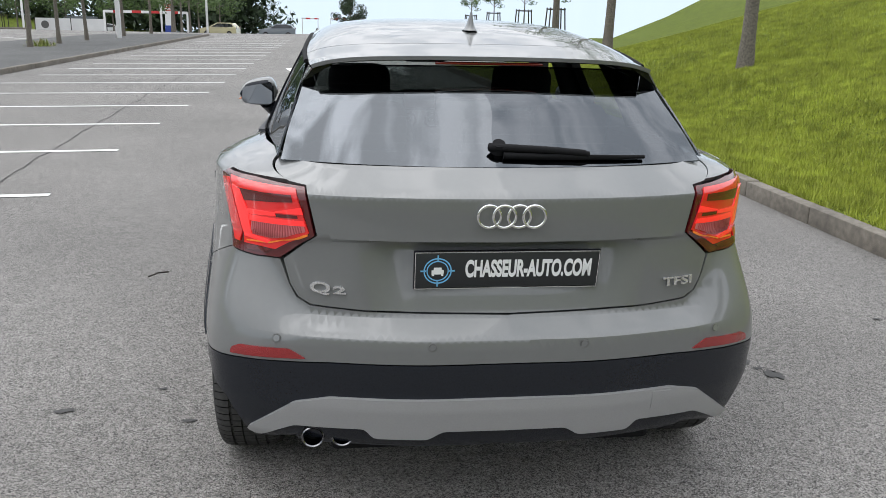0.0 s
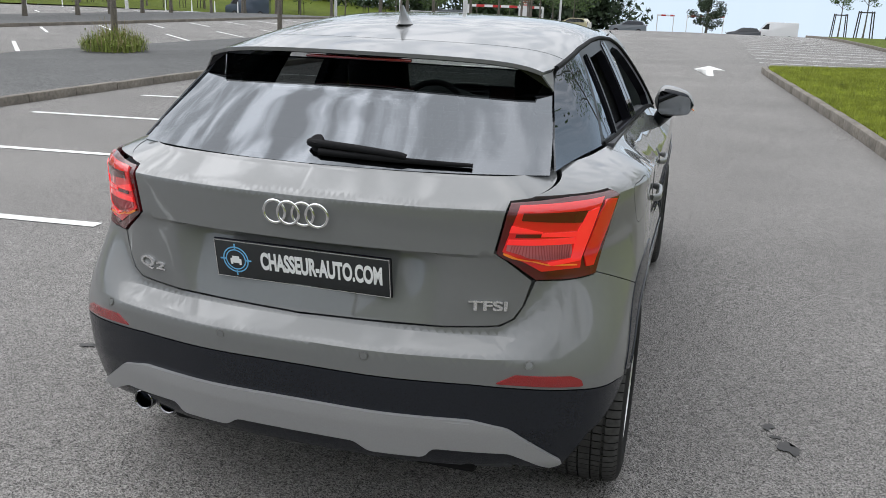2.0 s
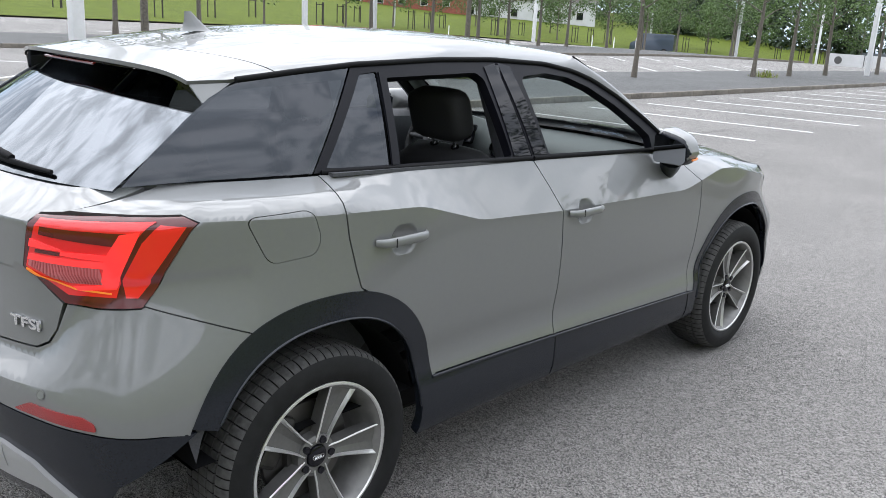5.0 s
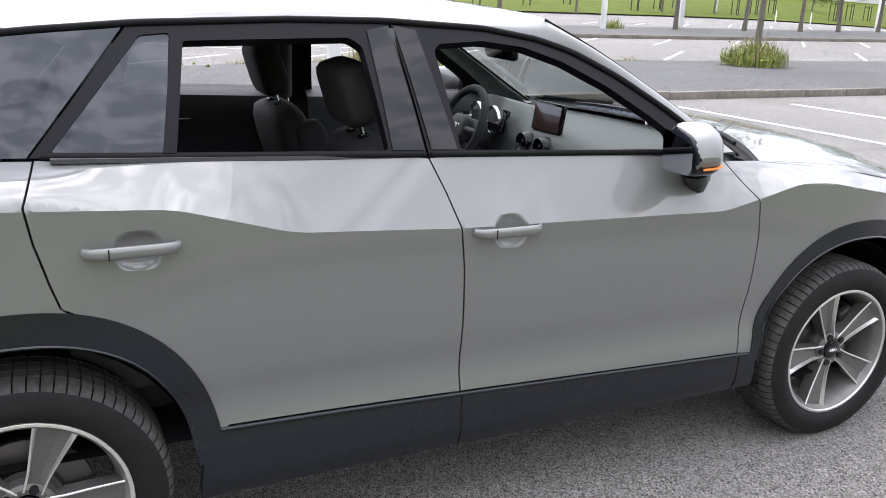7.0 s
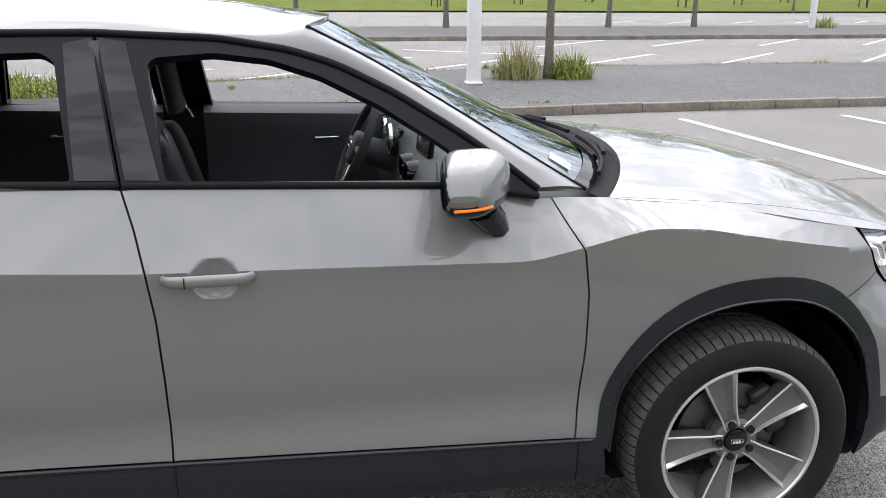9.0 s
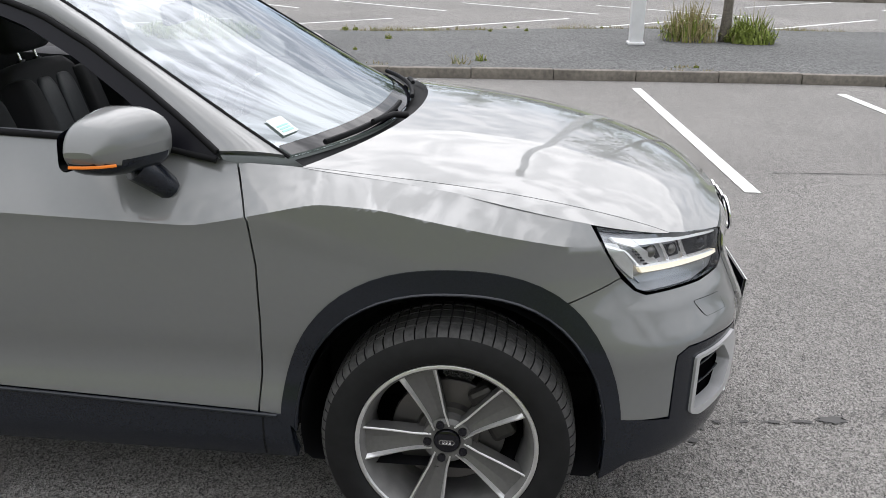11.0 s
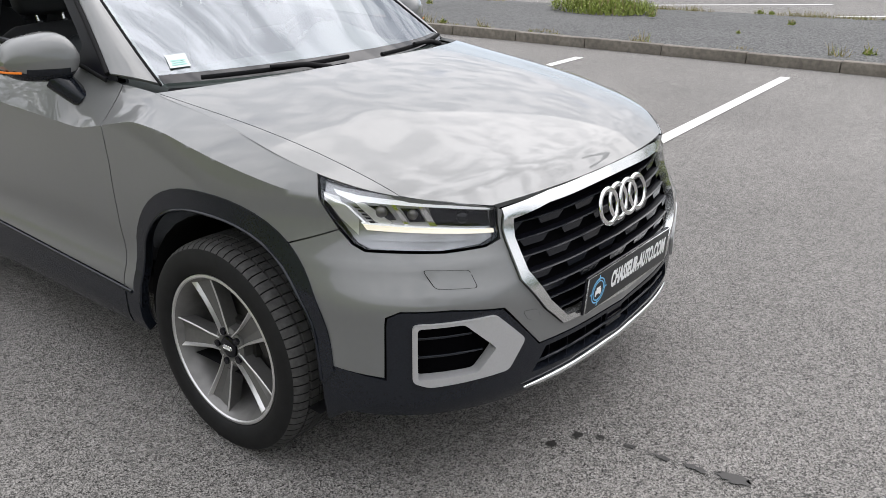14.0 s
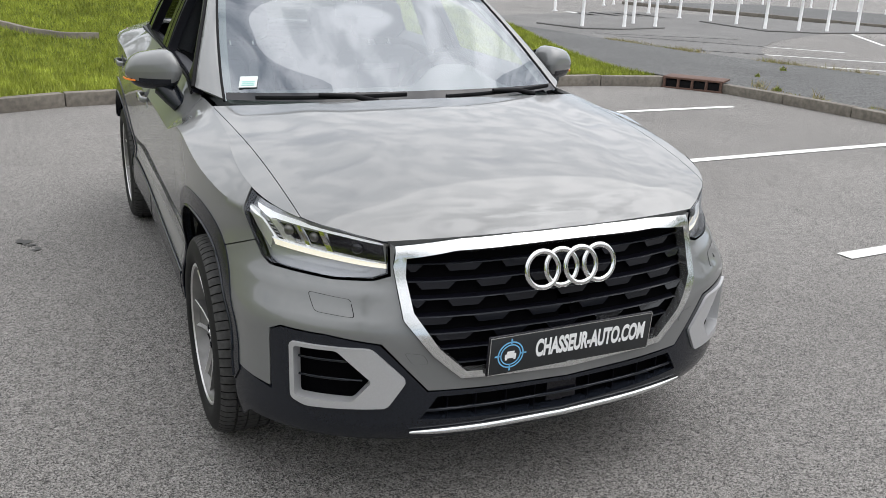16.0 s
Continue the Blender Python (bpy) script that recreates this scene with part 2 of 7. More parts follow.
FARASPHALT = asphalt_material("pale far asphalt", (0.07, 0.069, 0.067), (0.18, 0.175, 0.17), 120.0)
CONCRETE = material("kerb concrete", (0.155, 0.138, 0.116), 0.85, vary=0.25, scale=18, stain=0.25, stain_scale=2.0, bump=0.5, bump_scale=160)
LINE = material("white road paint", (0.68, 0.68, 0.66), 0.6, vary=0.12, scale=35, stain=0.1, stain_scale=5, bump=0.3, bump_scale=200)
TAR = material("oil stain", (0.022, 0.02, 0.019), 0.5, vary=0.3, scale=12)
GRASS = material("mown grass", (0.080, 0.104, 0.014), 0.9, specular_ior_level=0.1, vary=0.6, scale=14, stain=0.15, stain_scale=0.7, bump=0.9, bump_scale=40)
LAMPGREY = material("grey lamp bowl", (.36, .36, .37), .25, metal=.6)
SLATGREY = material("black grille slat edge", (.022, .024, .028), .25, specular_ior_level=.5)
PIPE = material("smoked chrome", (.22, .22, .23), .12, metal=1.0)
MIRROR = material("door mirror glass", (.34, .35, .37), .02, metal=1.0)
GRILLEBLACK = material("black grille plastic", (.003, .003, .005), .35, specular_ior_level=.06)
TRIMGREY = material("pale grey headlining", (.17, .185, .185), .8, vary=.05, scale=200)
# near-black without gloss: the shade of deep openings put into a colour
CAVITYSHADE = material("cavity shade black", (.0025, .0025, .003), .9, specular_ior_level=0.0)
CRACK = material("dark joint in the asphalt", (.06, .058, .056), .9, vary=.4, scale=9)
TOOTH = material("dark grille tooth", (.012, .013, .017), .2, specular_ior_level=.3)
REDEDGE = material("deep red lamp body", (.085, .006, .008), .2, coat=.7)
FOGSILVER = material("bright silver plastic", (.47, .47, .48), .32, metal=.4, vary=.03, scale=200)


# ---- helpers for building ----
from mathutils.geometry import delaunay_2d_cdt


def mesh_object(name, bm, mat, smooth=None):
    me = bpy.data.meshes.new(name)
    bm.normal_update()
    bm.to_mesh(me)
    bm.free()
    for m in (mat if isinstance(mat, (list, tuple)) else [mat]):
        me.materials.append(m)
    if smooth is not None:
        me.shade_smooth()
        if smooth < 180:
            me.set_sharp_from_angle(angle=radians(smooth))
    facing = me.attributes.get("surface_normal")
    if facing is not None:
        v = np.zeros(len(me.loops) * 3, np.float32)
        facing.data.foreach_get("vector", v)
        me.attributes.remove(facing)
        if smooth is not None:
            me.normals_split_custom_set(v.reshape(-1, 3).tolist())
    return new(name, me)


def part(name, bm, mat, parent, label="", smooth=None):
    """Links a bmesh, made in world metres, as one part of a thing or of a part."""
    ob = mesh_object(name, bm, mat, smooth)
    ob.parent = parent
    if parent.parent is None:
        ob.matrix_parent_inverse = parent.matrix_basis.inverted()
    if label:
        ob["label"] = label
    return ob


def thing(name, at, label, category, group="", kind=""):
    ob = new(name)
    ob.empty_display_size = 0.2
    ob.matrix_basis = Matrix.Translation(at)
    return tagged(ob, label, category, group, kind)


def add_box(bm, m, bevel=0.0, seg=2):
    """A unit cube under the matrix m, with rounded edges."""
    made = bmesh.ops.create_cube(bm, size=1.0, matrix=m)
    if bevel:
        edges = list({e for v in made["verts"] for e in v.link_edges})
        bmesh.ops.bevel(bm, geom=edges, offset=bevel, segments=seg, profile=0.5, affect="EDGES")
    return bm


def box(centre, size, bevel=0.0, turn=(0, 0, 0), seg=2, bm=None):
    bm = bm or bmesh.new()
    return add_box(bm, pose(*centre, *turn) @ Matrix.Diagonal((*size, 1)), bevel, seg)


def add_cyl(bm, a, b, r1, r2=None, seg=16, caps=True):
    a, b = Vector(a), Vector(b)
    d = b - a
    m = Matrix.Translation((a + b) / 2) @ d.to_track_quat("Z", "Y").to_matrix().to_4x4()
    bmesh.ops.create_cone(bm, cap_ends=caps, segments=seg, radius1=r1, radius2=r1 if r2 is None else r2, depth=d.length, matrix=m)
    return bm


def add_tube(bm, pts, radius, seg=8, closed=False, flat=1.0):
    """A bar of round or oval section along points."""
    pts = [Vector(p) for p in pts]
    n = len(pts)
    rings = []
    for i, p in enumerate(pts):
        a = pts[(i - 1) % n] if (closed or i > 0) else p
        b = pts[(i + 1) % n] if (closed or i < n - 1) else p
        t = (b - a).normalized()
        side = t.cross(Vector((0, 0, 1)))
        if side.length < 1e-4:
            side = Vector((1, 0, 0))
        side.normalize()
        up = side.cross(t)
        r = radius(i / max(1, n - 1)) if callable(radius) else radius
        rings.append([bm.verts.new(p + (side * math.cos(k * 2 * math.pi / seg) * flat + up * math.sin(k * 2 * math.pi / seg)) * r) for k in range(seg)])
    for i in range(n if closed else n - 1):
        A, B = rings[i], rings[(i + 1) % n]
        for k in range(seg):
            bm.faces.new((A[k], A[(k + 1) % seg], B[(k + 1) % seg], B[k]))
    if not closed:
        bm.faces.new(rings[0][::-1]); bm.faces.new(rings[-1])
    return bm


def revolve(bm, profile, m, seg=48, sweep=2 * math.pi):
    """Turns a profile of (axial, radius) round the local x axis of m."""
    full = sweep > 6.28
    rings = []
    for k in range(seg if full else seg + 1):
        a = k * sweep / seg
        rings.append([bm.verts.new(m @ Vector((ax, r * math.cos(a), r * math.sin(a)))) for ax, r in profile])
    for k in range(seg):
        A, B = rings[k], rings[(k + 1) % len(rings)]
        for i in range(len(profile) - 1):
            bm.faces.new((A[i], B[i], B[i + 1], A[i + 1]))
    return bm


def lerp(a, b, t):
    return a + (b - a) * t


def ramp(x, a, b):
    t = min(1.0, max(0.0, (x - a) / (b - a)))
    return t * t * (3 - 2 * t)


def table(x, rows):
    """Straight-line reading of rows (x, value)."""
    return float(np.interp(x, [r[0] for r in rows], [r[1] for r in rows]))


def curve(points, t):
    """Catmull-Rom through points, t from 0 to 1."""
    n = len(points) - 1
    f = min(max(t, 0), 1) * n
    i = min(int(f), n - 1)
    f -= i
    p = [Vector(points[min(max(j, 0), n)]) for j in (i - 1, i, i + 1, i + 2)]
    if i == 0:
        p[0] = p[1] * 2 - p[2]
    if i == n - 1:
        p[3] = p[2] * 2 - p[1]
    return 0.5 * ((2 * p[1]) + (p[2] - p[0]) * f + (2 * p[0] - 5 * p[1] + 4 * p[2] - p[3]) * f * f + (3 * p[1] - p[0] - 3 * p[2] + p[3]) * f ** 3)


def resample(poly, step, closed=True):
    out = []
    n = len(poly)
    for i in range(n if closed else n - 1):
        a, b = np.array(poly[i], float), np.array(poly[(i + 1) % n], float)
        k = max(1, int(math.ceil(np.linalg.norm(b - a) / step)))
        out += [tuple(a + (b - a) * j / k) for j in range(k)]
    if not closed:
        out.append(tuple(poly[-1]))
    return out


def inside(pts, poly):
    pts, q = np.asarray(pts, float), np.asarray(poly, float)
    r = np.roll(q, -1, axis=0)
    x, y = pts[:, 0:1], pts[:, 1:2]
    with np.errstate(divide="ignore", invalid="ignore"):
        cross = ((q[:, 1] > y) != (r[:, 1] > y)) & (x < (r[:, 0] - q[:, 0]) * (y - q[:, 1]) / (r[:, 1] - q[:, 1]) + q[:, 0])
    return cross.sum(1) % 2 == 1


def fillet(poly, r, k=4):
    """Rounds the corners of a polygon."""
    out = []
    n = len(poly)
    for i in range(n):
        p, a, b = (np.array(poly[j % n], float) for j in (i, i - 1, i + 1))
        la, lb = np.linalg.norm(a - p), np.linalg.norm(b - p)
        d = min(r, la * 0.45, lb * 0.45)
        s, e = p + (a - p) / la * d, p + (b - p) / lb * d
        for j in range(k + 1):
            t = j / k
            out.append(tuple((1 - t) ** 2 * s + 2 * t * (1 - t) * p + t * t * e))
    return out


def panel(poly, place, step=0.03, holes=(), lines=(), thick=0.012, centre=(0, 1.3, 0.7), lift=0.0, bm=None):
    """A sheet of the flat outline poly laid on the surface place(a, b), with an edge turned inwards by thick."""
    loops = [resample(poly, step)] + [resample(h, step) for h in holes]
    verts, edges = [], []
    for lp in loops:
        o = len(verts)
        verts += lp
        edges += [(o + i, o + (i + 1) % len(lp)) for i in range(len(lp))]
    for ln in lines:
        ln = resample(ln, step, closed=False)
        o = len(verts)
        verts += ln
        edges += [(o + i, o + i + 1) for i in range(len(ln) - 1)]
    arr = np.array(verts)
    lo, hi = np.array(loops[0]).min(0), np.array(loops[0]).max(0)
    gx, gy = np.meshgrid(np.arange(lo[0] + step / 2, hi[0], step), np.arange(lo[1] + step / 2, hi[1], step))
    g = np.stack([gx.ravel(), gy.ravel()], 1)
    if len(g):
        g = g[inside(g, loops[0])]
        for h in loops[1:]:
            g = g[~inside(g, h)] if len(g) else g
        if len(g):
            keep = np.array([np.min(np.sum((arr - q) ** 2, 1)) > (0.45 * step) ** 2 for q in g])
            verts += [tuple(q) for q in g[keep]]
    vs, _, fs, *_ = delaunay_2d_cdt([Vector(v) for v in verts], edges, [], 0, 1e-6)
    cen = np.array([[sum(vs[i][0] for i in f) / 3, sum(vs[i][1] for i in f) / 3] for f in fs])
    ok = inside(cen, loops[0])
    for h in loops[1:]:
        ok &= ~inside(cen, h)
    own = bmesh.new()
    pts = [Vector(place(v[0], v[1])) for v in vs]
    bv = {}
    for f, k in zip(fs, ok):
        if k:
            tri = []
            for i in f:
                if i not in bv:
                    bv[i] = own.verts.new(pts[i])
                tri.append(bv[i])
            try:
                own.faces.new(tri)
            except ValueError:
                pass
    own.normal_update()
    c = Vector(centre)
    if sum((f.normal.dot(f.calc_center_median() - c)) * f.calc_area() for f in own.faces) < 0:
        bmesh.ops.reverse_faces(own, faces=own.faces[:])
        own.normal_update()
    away = {}
    for i, v in bv.items():
        a, b = vs[i]
        n = (Vector(place(a + .008, b)) - Vector(place(a - .008, b))).cross(Vector(place(a, b + .008)) - Vector(place(a, b - .008)))
        n = n.normalized() if n.length > 1e-9 else v.normal.copy()
        away[v] = n if n.dot(v.normal) >= 0 else -n
    creased = {(round(p[0], 4), round(p[1], 4)) for ln in lines for p in resample(ln, step, closed=False)}
    flat = {v: vs[i] for i, v in bv.items()}
    store = own.loops.layers.float_vector.new("surface_normal")
    for f in own.faces:
        mid = sum((Vector(flat[v]) for v in f.verts), Vector((0, 0))) / 3
        for l in f.loops:
            q = flat[l.vert]
            n = away[l.vert]
            if (round(q[0], 4), round(q[1], 4)) in creased:
                # on a crease each side keeps its own direction
                d = mid - Vector(q)
                a, b = Vector(q) + d * min(1.0, .010 / max(d.length, 1e-6))
                m = (Vector(place(a + .004, b)) - Vector(place(a - .004, b))).cross(Vector(place(a, b + .004)) - Vector(place(a, b - .004)))
                if m.length > 1e-12:
                    m.normalize()
                    n = m if m.dot(f.normal) >= 0 else -m
            l[store] = n
    if lift:
        for v, n in away.items():
            v.co += n * lift
        own.normal_update()
    if thick:
        rim = [e for e in own.edges if len(e.link_faces) == 1]
        low = {}
        for e in rim:
            for v in e.verts:
                if v not in low:
                    low[v] = (v.co - away[v] * thick).copy()
        low = {v: own.verts.new(q) for v, q in low.items()}
        for e in rim:
            a, b = e.verts
            l = e.link_faces[0].loops
            order = [(x.vert, x.link_loop_next.vert) for x in l if x.edge == e][0]
            own.faces.new((order[1], order[0], low[order[0]], low[order[1]]))
    if bm is None:
        return own
    me = bpy.data.meshes.new("t")
    own.to_mesh(me); own.free()
    bm.from_mesh(me)
    bpy.data.meshes.remove(me)
    return bm


def sheet(rows, thick=0.0, bm=None, centre=(0, 1.3, 0.7)):
    """A grid of points as one surface, facing away from centre."""
    own = bm or bmesh.new()
    g = [[own.verts.new(p) for p in r] for r in rows]
    faces = [own.faces.new((g[i][j], g[i][j + 1], g[i + 1][j + 1], g[i + 1][j])) for i in range(len(g) - 1) for j in range(len(g[0]) - 1)]
    own.normal_update()
    c = Vector(centre)
    if sum(f.normal.dot(f.calc_center_median() - c) for f in faces) < 0:
        bmesh.ops.reverse_faces(own, faces=faces)
        own.normal_update()
    if thick:
        rim = [e for e in own.edges if len(e.link_faces) == 1]
        low = {}
        for e in rim:
            for v in e.verts:
                if v not in low:
                    low[v] = (v.co - v.normal * thick).copy()
        low = {v: own.verts.new(q) for v, q in low.items()}
        for e in rim:
            order = [(x.vert, x.link_loop_next.vert) for x in e.link_faces[0].loops if x.edge == e][0]
            own.faces.new((order[1], order[0], low[order[0]], low[order[1]]))
    return own


def writing(text, m, size, depth=0.001, width=None, bold=0.0):
    """Raised letters as a bmesh; m's local x runs along the line, local y up, centred; width squeezes the line."""
    cu = bpy.data.curves.new("letters", "FONT")
    cu.body, cu.size, cu.extrude, cu.offset, cu.align_x, cu.align_y = text, size, depth, bold, "CENTER", "CENTER"
    ob = bpy.data.objects.new("letters", cu)
    me = ob.to_mesh()
    bm = bmesh.new()
    bm.from_mesh(me)
    ob.to_mesh_clear()
    bpy.data.objects.remove(ob)
    bpy.data.curves.remove(cu)
    xs = [v.co.x for v in bm.verts]
    k = width / (max(xs) - min(xs)) if width else 1.0
    bmesh.ops.transform(bm, matrix=m @ Matrix.Diagonal((k, 1, 1, 1)), verts=bm.verts)
    return bm


# ---- ground ----
def ground_z(x, y):
    z = -.012 * min(7.4, max(0.0, -x - .6))
    z -= .0055 * min(95.0, max(0.0, y - 6)) + .0005 * max(0.0, min(y, 108) - 45) ** 2 + .004 * max(0.0, y - 108) ** 1.6
    z -= .0006 * max(0.0, -70 - y) ** 1.5
    return z


KERB_L = [(-7.29, -3.95), (-7.44, -2.72), (-7.55, -1.0), (-7.72, 1.2), (-7.92, 4.0), (-8.1, 7.0), (-8.2, 12.0), (-8.2, 22.0), (-8.2, 36.0), (-8.2, 52.0)]
BACK_L = [(-11.2, -12.0), (-11.4, -8.1), (-12.1, -5.1), (-12.8, -2.0), (-13.5, 1.0), (-14.6, 4.2), (-15.2, 8.0), (-15.3, 14.0), (-15.3, 24.0), (-15.0, 38.0), (-14.6, 52.0)]
KERB_R = [(3.1, 22.0), (2.66, 21.4), (2.60, 20.0), (2.85, 14.0), (3.05, 9.0), (3.15, 4.0), (3.2, 0.0), (3.0, -2.0), (2.3, -3.45), (1.3, -4.05), (-.5, -4.35), (-3.0, -4.6), (-5.0, -4.82), (-6.3, -4.78), (-6.84, -4.62)]
TURN_R = [(3.1, 22.0), (4.4, 22.5), (6.0, 23.1), (7.6, 23.8), (8.4, 25.2), (8.7, 30.0), (8.8, 45.0), (8.8, 70.0)]


def smooth_line(pts, n):
    return [curve([(*p, 0) for p in pts], t) for t in np.linspace(0, 1, n)]


def build_ground():
    xs = sorted(set([round(v, 3) for v in np.concatenate([np.linspace(-12, 10, 45), np.linspace(-60, -12, 25), np.linspace(10, 40, 10), [-1500, -700, -350, -200, -130, -90, 60, 100, 200, 500, 1500]])]))
    ys = sorted(set([round(v, 3) for v in np.concatenate([np.linspace(-12, 40, 53), np.linspace(40, 130, 31), [-1500, -600, -250, -120, -70, -40, -25, 160, 220, 320, 600, 1500]])]))
    bm = sheet([[Vector((x, y, ground_z(x, y) - .002)) for x in xs] for y in ys], centre=(0, 0, -500))
    return tagged(mesh_object("ground", bm, ASPHALT, 180), "worn grey asphalt of a large car park", "asphalt", kind="structure")


ground = build_ground()


def ribbon(name, a, b, za, zb, mat, label, cat, n=60, over=0.0, kind="structure"):
    """A strip of land between two lines in plan, za and zb above the ground."""
    A, B = smooth_line(a, n), smooth_line(b, n)
    rows = []
    for p, q in zip(A, B):
        row = []
        for t in np.linspace(0, 1, 8):
            x, y = lerp(p.x, q.x, t), lerp(p.y, q.y, t)
            row.append(Vector((x, y, ground_z(x, y) + lerp(za, zb, t) + over * math.sin(math.pi * t))))
        rows.append(row)
    return tagged(mesh_object(name, sheet(rows, centre=(0, 0, -500)), mat, 180), label, cat, kind=kind)


def kerb(line, n, height, label, side, width=.13):
    """A kerb of concrete stones about a metre long, each with rounded edges, along a line; side says where the land lies."""
    owner = tagged(new("kerb"), label, "kerb", kind="structure")
    pts = smooth_line(line, 400)
    d = [0.0]
    for p, q in zip(pts, pts[1:]):
        d.append(d[-1] + (q - p).length)
    k = max(1, int(d[-1] / 1.0))
    for i in range(min(k, n)):
        a = Vector([np.interp(d[-1] * i / k, d, [p[j] for p in pts]) for j in range(3)])
        b = Vector([np.interp(d[-1] * (i + 1) / k - .008, d, [p[j] for p in pts]) for j in range(3)])
        c = (a + b) / 2
        t = (b - a).normalized()
        nrm = Vector((-t.y, t.x, 0)) * side
        z = ground_z(c.x, c.y)
        wob = .004 * math.sin(i * 2.3)
        bm = bmesh.new()
        m = Matrix((t, nrm, Vector((0, 0, 1)))).transposed().to_4x4()
        m.translation = c + nrm * width / 2 + Vector((0, 0, z + height / 2 - .03 + wob))
        add_box(bm, m @ Matrix.Diagonal(((b - a).length, width, height + .06, 1)), .012, 2)
        ob = mesh_object("kerb_stone", bm, CONCRETE, 40)
        ob.parent = owner
    return owner


kerb(KERB_L, 80, .125, "pale concrete kerb along the gravel strip", 1)
kerb(KERB_R[::-1], 60, .14, "pale concrete kerb along the grass bank", -1)
kerb(TURN_R, 60, .14, "pale concrete kerb curving round the grass", -1)
gravel = ribbon("gravel_strip", [(-6.6, -15.5), (-6.7, -8.0)] + [(x - .12, y) for x, y in KERB_L], [(-11.1, -17.5)] + BACK_L, .105, .002, GRAVEL, "dark loose gravel strip between the parking rows", "gravel", over=.02)


def bank_z(x, y):
    """The grass bank beside and behind the bays."""
    d = max(0.0, x - lerp(4.2, 30, ramp(y, 16, 50)))
    rise = .05 + .22 * max(0, d) ** 1.08 if y < 60 else .05 + .22 * d ** 1.08
    b = max(0.0, -5.2 - y)
    behind = .05 + .16 * b ** 1.1
    h = .14 + max(rise * ramp(d, -.001, 2.0), behind * ramp(-y, 4.6, 9.0) * ramp(x, -9.5, -4))
    return min(h, 7.5)


def build_bank():
    bm = bmesh.new()
    line = smooth_line(TURN_R[:0:-1], 40) + smooth_line(KERB_R, 150)
    outs = [.3, .6, 1, 1.4, 1.8, 2.2, 2.7, 3.2, 3.8, 4.5, 5.2, 6, 7, 8, 9.5, 11, 13, 15.5, 18, 22, 27, 34, 44, 56, 70]
    rows = []
    for i, p in enumerate(line):
        a, b = line[max(0, i - 1)], line[min(len(line) - 1, i + 1)]
        t = (b - a).normalized()
        nrm = Vector((-t.y, t.x, 0))
        row = [Vector((p.x, p.y, 0)) + nrm * .12]
        far = curve([(80, 150, 0), (90, 95, 0), (85, 45, 0), (75, 5, 0), (66, -40, 0), (20, -62, 0), (-6, -62, 0)], i / (len(line) - 1))
        for o in outs:
            row.append(row[0].lerp(far, (o / 70) ** 1.0))
        for q in row:
            q.z = ground_z(q.x, q.y) + bank_z(q.x, q.y) + (.03 * noise.noise(Vector((q.x * .4, q.y * .4, 0))) - .012 if q is not row[0] else -.02)
        rows.append(row)
    sheet(rows, bm=bm, centre=(0, 0, -500))
    return tagged(mesh_object("grass_bank", bm, GRASS, 180), "sloping bank of mown bright green grass", "grass", kind="structure")


bank = build_bank()


def paint_line(a, b, width=.105):
    """A white bay line from a to b."""
    a, b = Vector((*a, 0)), Vector((*b, 0))
    t = (b - a).normalized()
    n = Vector((-t.y, t.x, 0)) * width / 2
    k = max(2, int((b - a).length / .5))
    rows = []
    for i in range(k + 1):
        p = a.lerp(b, i / k)
        rows.append([Vector((*(p + n).xy, ground_z(p.x, p.y) + .004)), Vector((*(p - n).xy, ground_z(p.x, p.y) + .004))])
    return tagged(mesh_object("bay_line", sheet(rows, centre=(0, 0, -500)), LINE), "white painted parking bay line", "road marking", "bay lines", "structure")


for i in range(-2, 22):
    y0 = 1.78 + i * 2.32
    paint_line((-7.35 if i > 0 else -7.35 + .28 * (1 - i), y0 - .0), (-2.86, y0 + .22))


# ---- the car: rear axle at y 0, front axle at y 2.6, ground at z 0 ----
car = thing("car", (0, 1.3, 0), "glossy grey crossover car with black cladding and open side windows", "car")

# half outlines in plan, from the middle of the tail to the middle of the nose: low (bumpers) and high (shoulders)
LOW = [(0, -.775), (.25, -.768), (.45, -.735), (.60, -.695), (.74, -.635), (.838, -.54), (.882, -.36), (.888, -.1), (.876, .3), (.862, .8), (.862, 1.4),
       (.866, 1.9), (.87, 2.4), (.868, 2.7), (.85, 2.95), (.80, 3.12), (.68, 3.265), (.50, 3.365), (.28, 3.415), (0, 3.432)]
HIGH = [(0, -.715), (.25, -.702), (.43, -.675), (.57, -.635), (.68, -.565), (.768, -.46), (.828, -.28), (.870, -.06), (.874, .3), (.862, .8), (.862, 1.4),
        (.866, 1.9), (.868, 2.4), (.85, 2.7), (.80, 2.93), (.725, 3.07), (.61, 3.2), (.48, 3.295), (.27, 3.35), (0, 3.365)]
_T = np.linspace(0, 1, 761)
_LO = np.array([curve([(*p, 0) for p in LOW], t)[:2] for t in _T])
_HI = np.array([curve([(*p, 0) for p in HIGH], t)[:2] for t in _T])
_U = np.concatenate([[0], np.cumsum(np.linalg.norm(np.diff((_LO + _HI) / 2, axis=0), axis=1))])
UMAX = float(_U[-1])
_LX, _LY, _HX, _HY = _LO[:, 0], _LO[:, 1], _HI[:, 0], _HI[:, 1]
REAR_C = [(.2, .13), (.30, .07), (.345, .035), (.45, .01), (.56, 0), (1.046, 0), (1.056, .004), (1.125, .122)]
REAR_Y = [(.2, .13), (.30, .07), (.345, .035), (.45, .01), (.56, 0), (1.046, 0), (1.056, .004), (1.125, .122)]
NOSE_Y = [(.2, -.10), (.26, -.04), (.30, -.01), (.36, 0), (1, 0)]
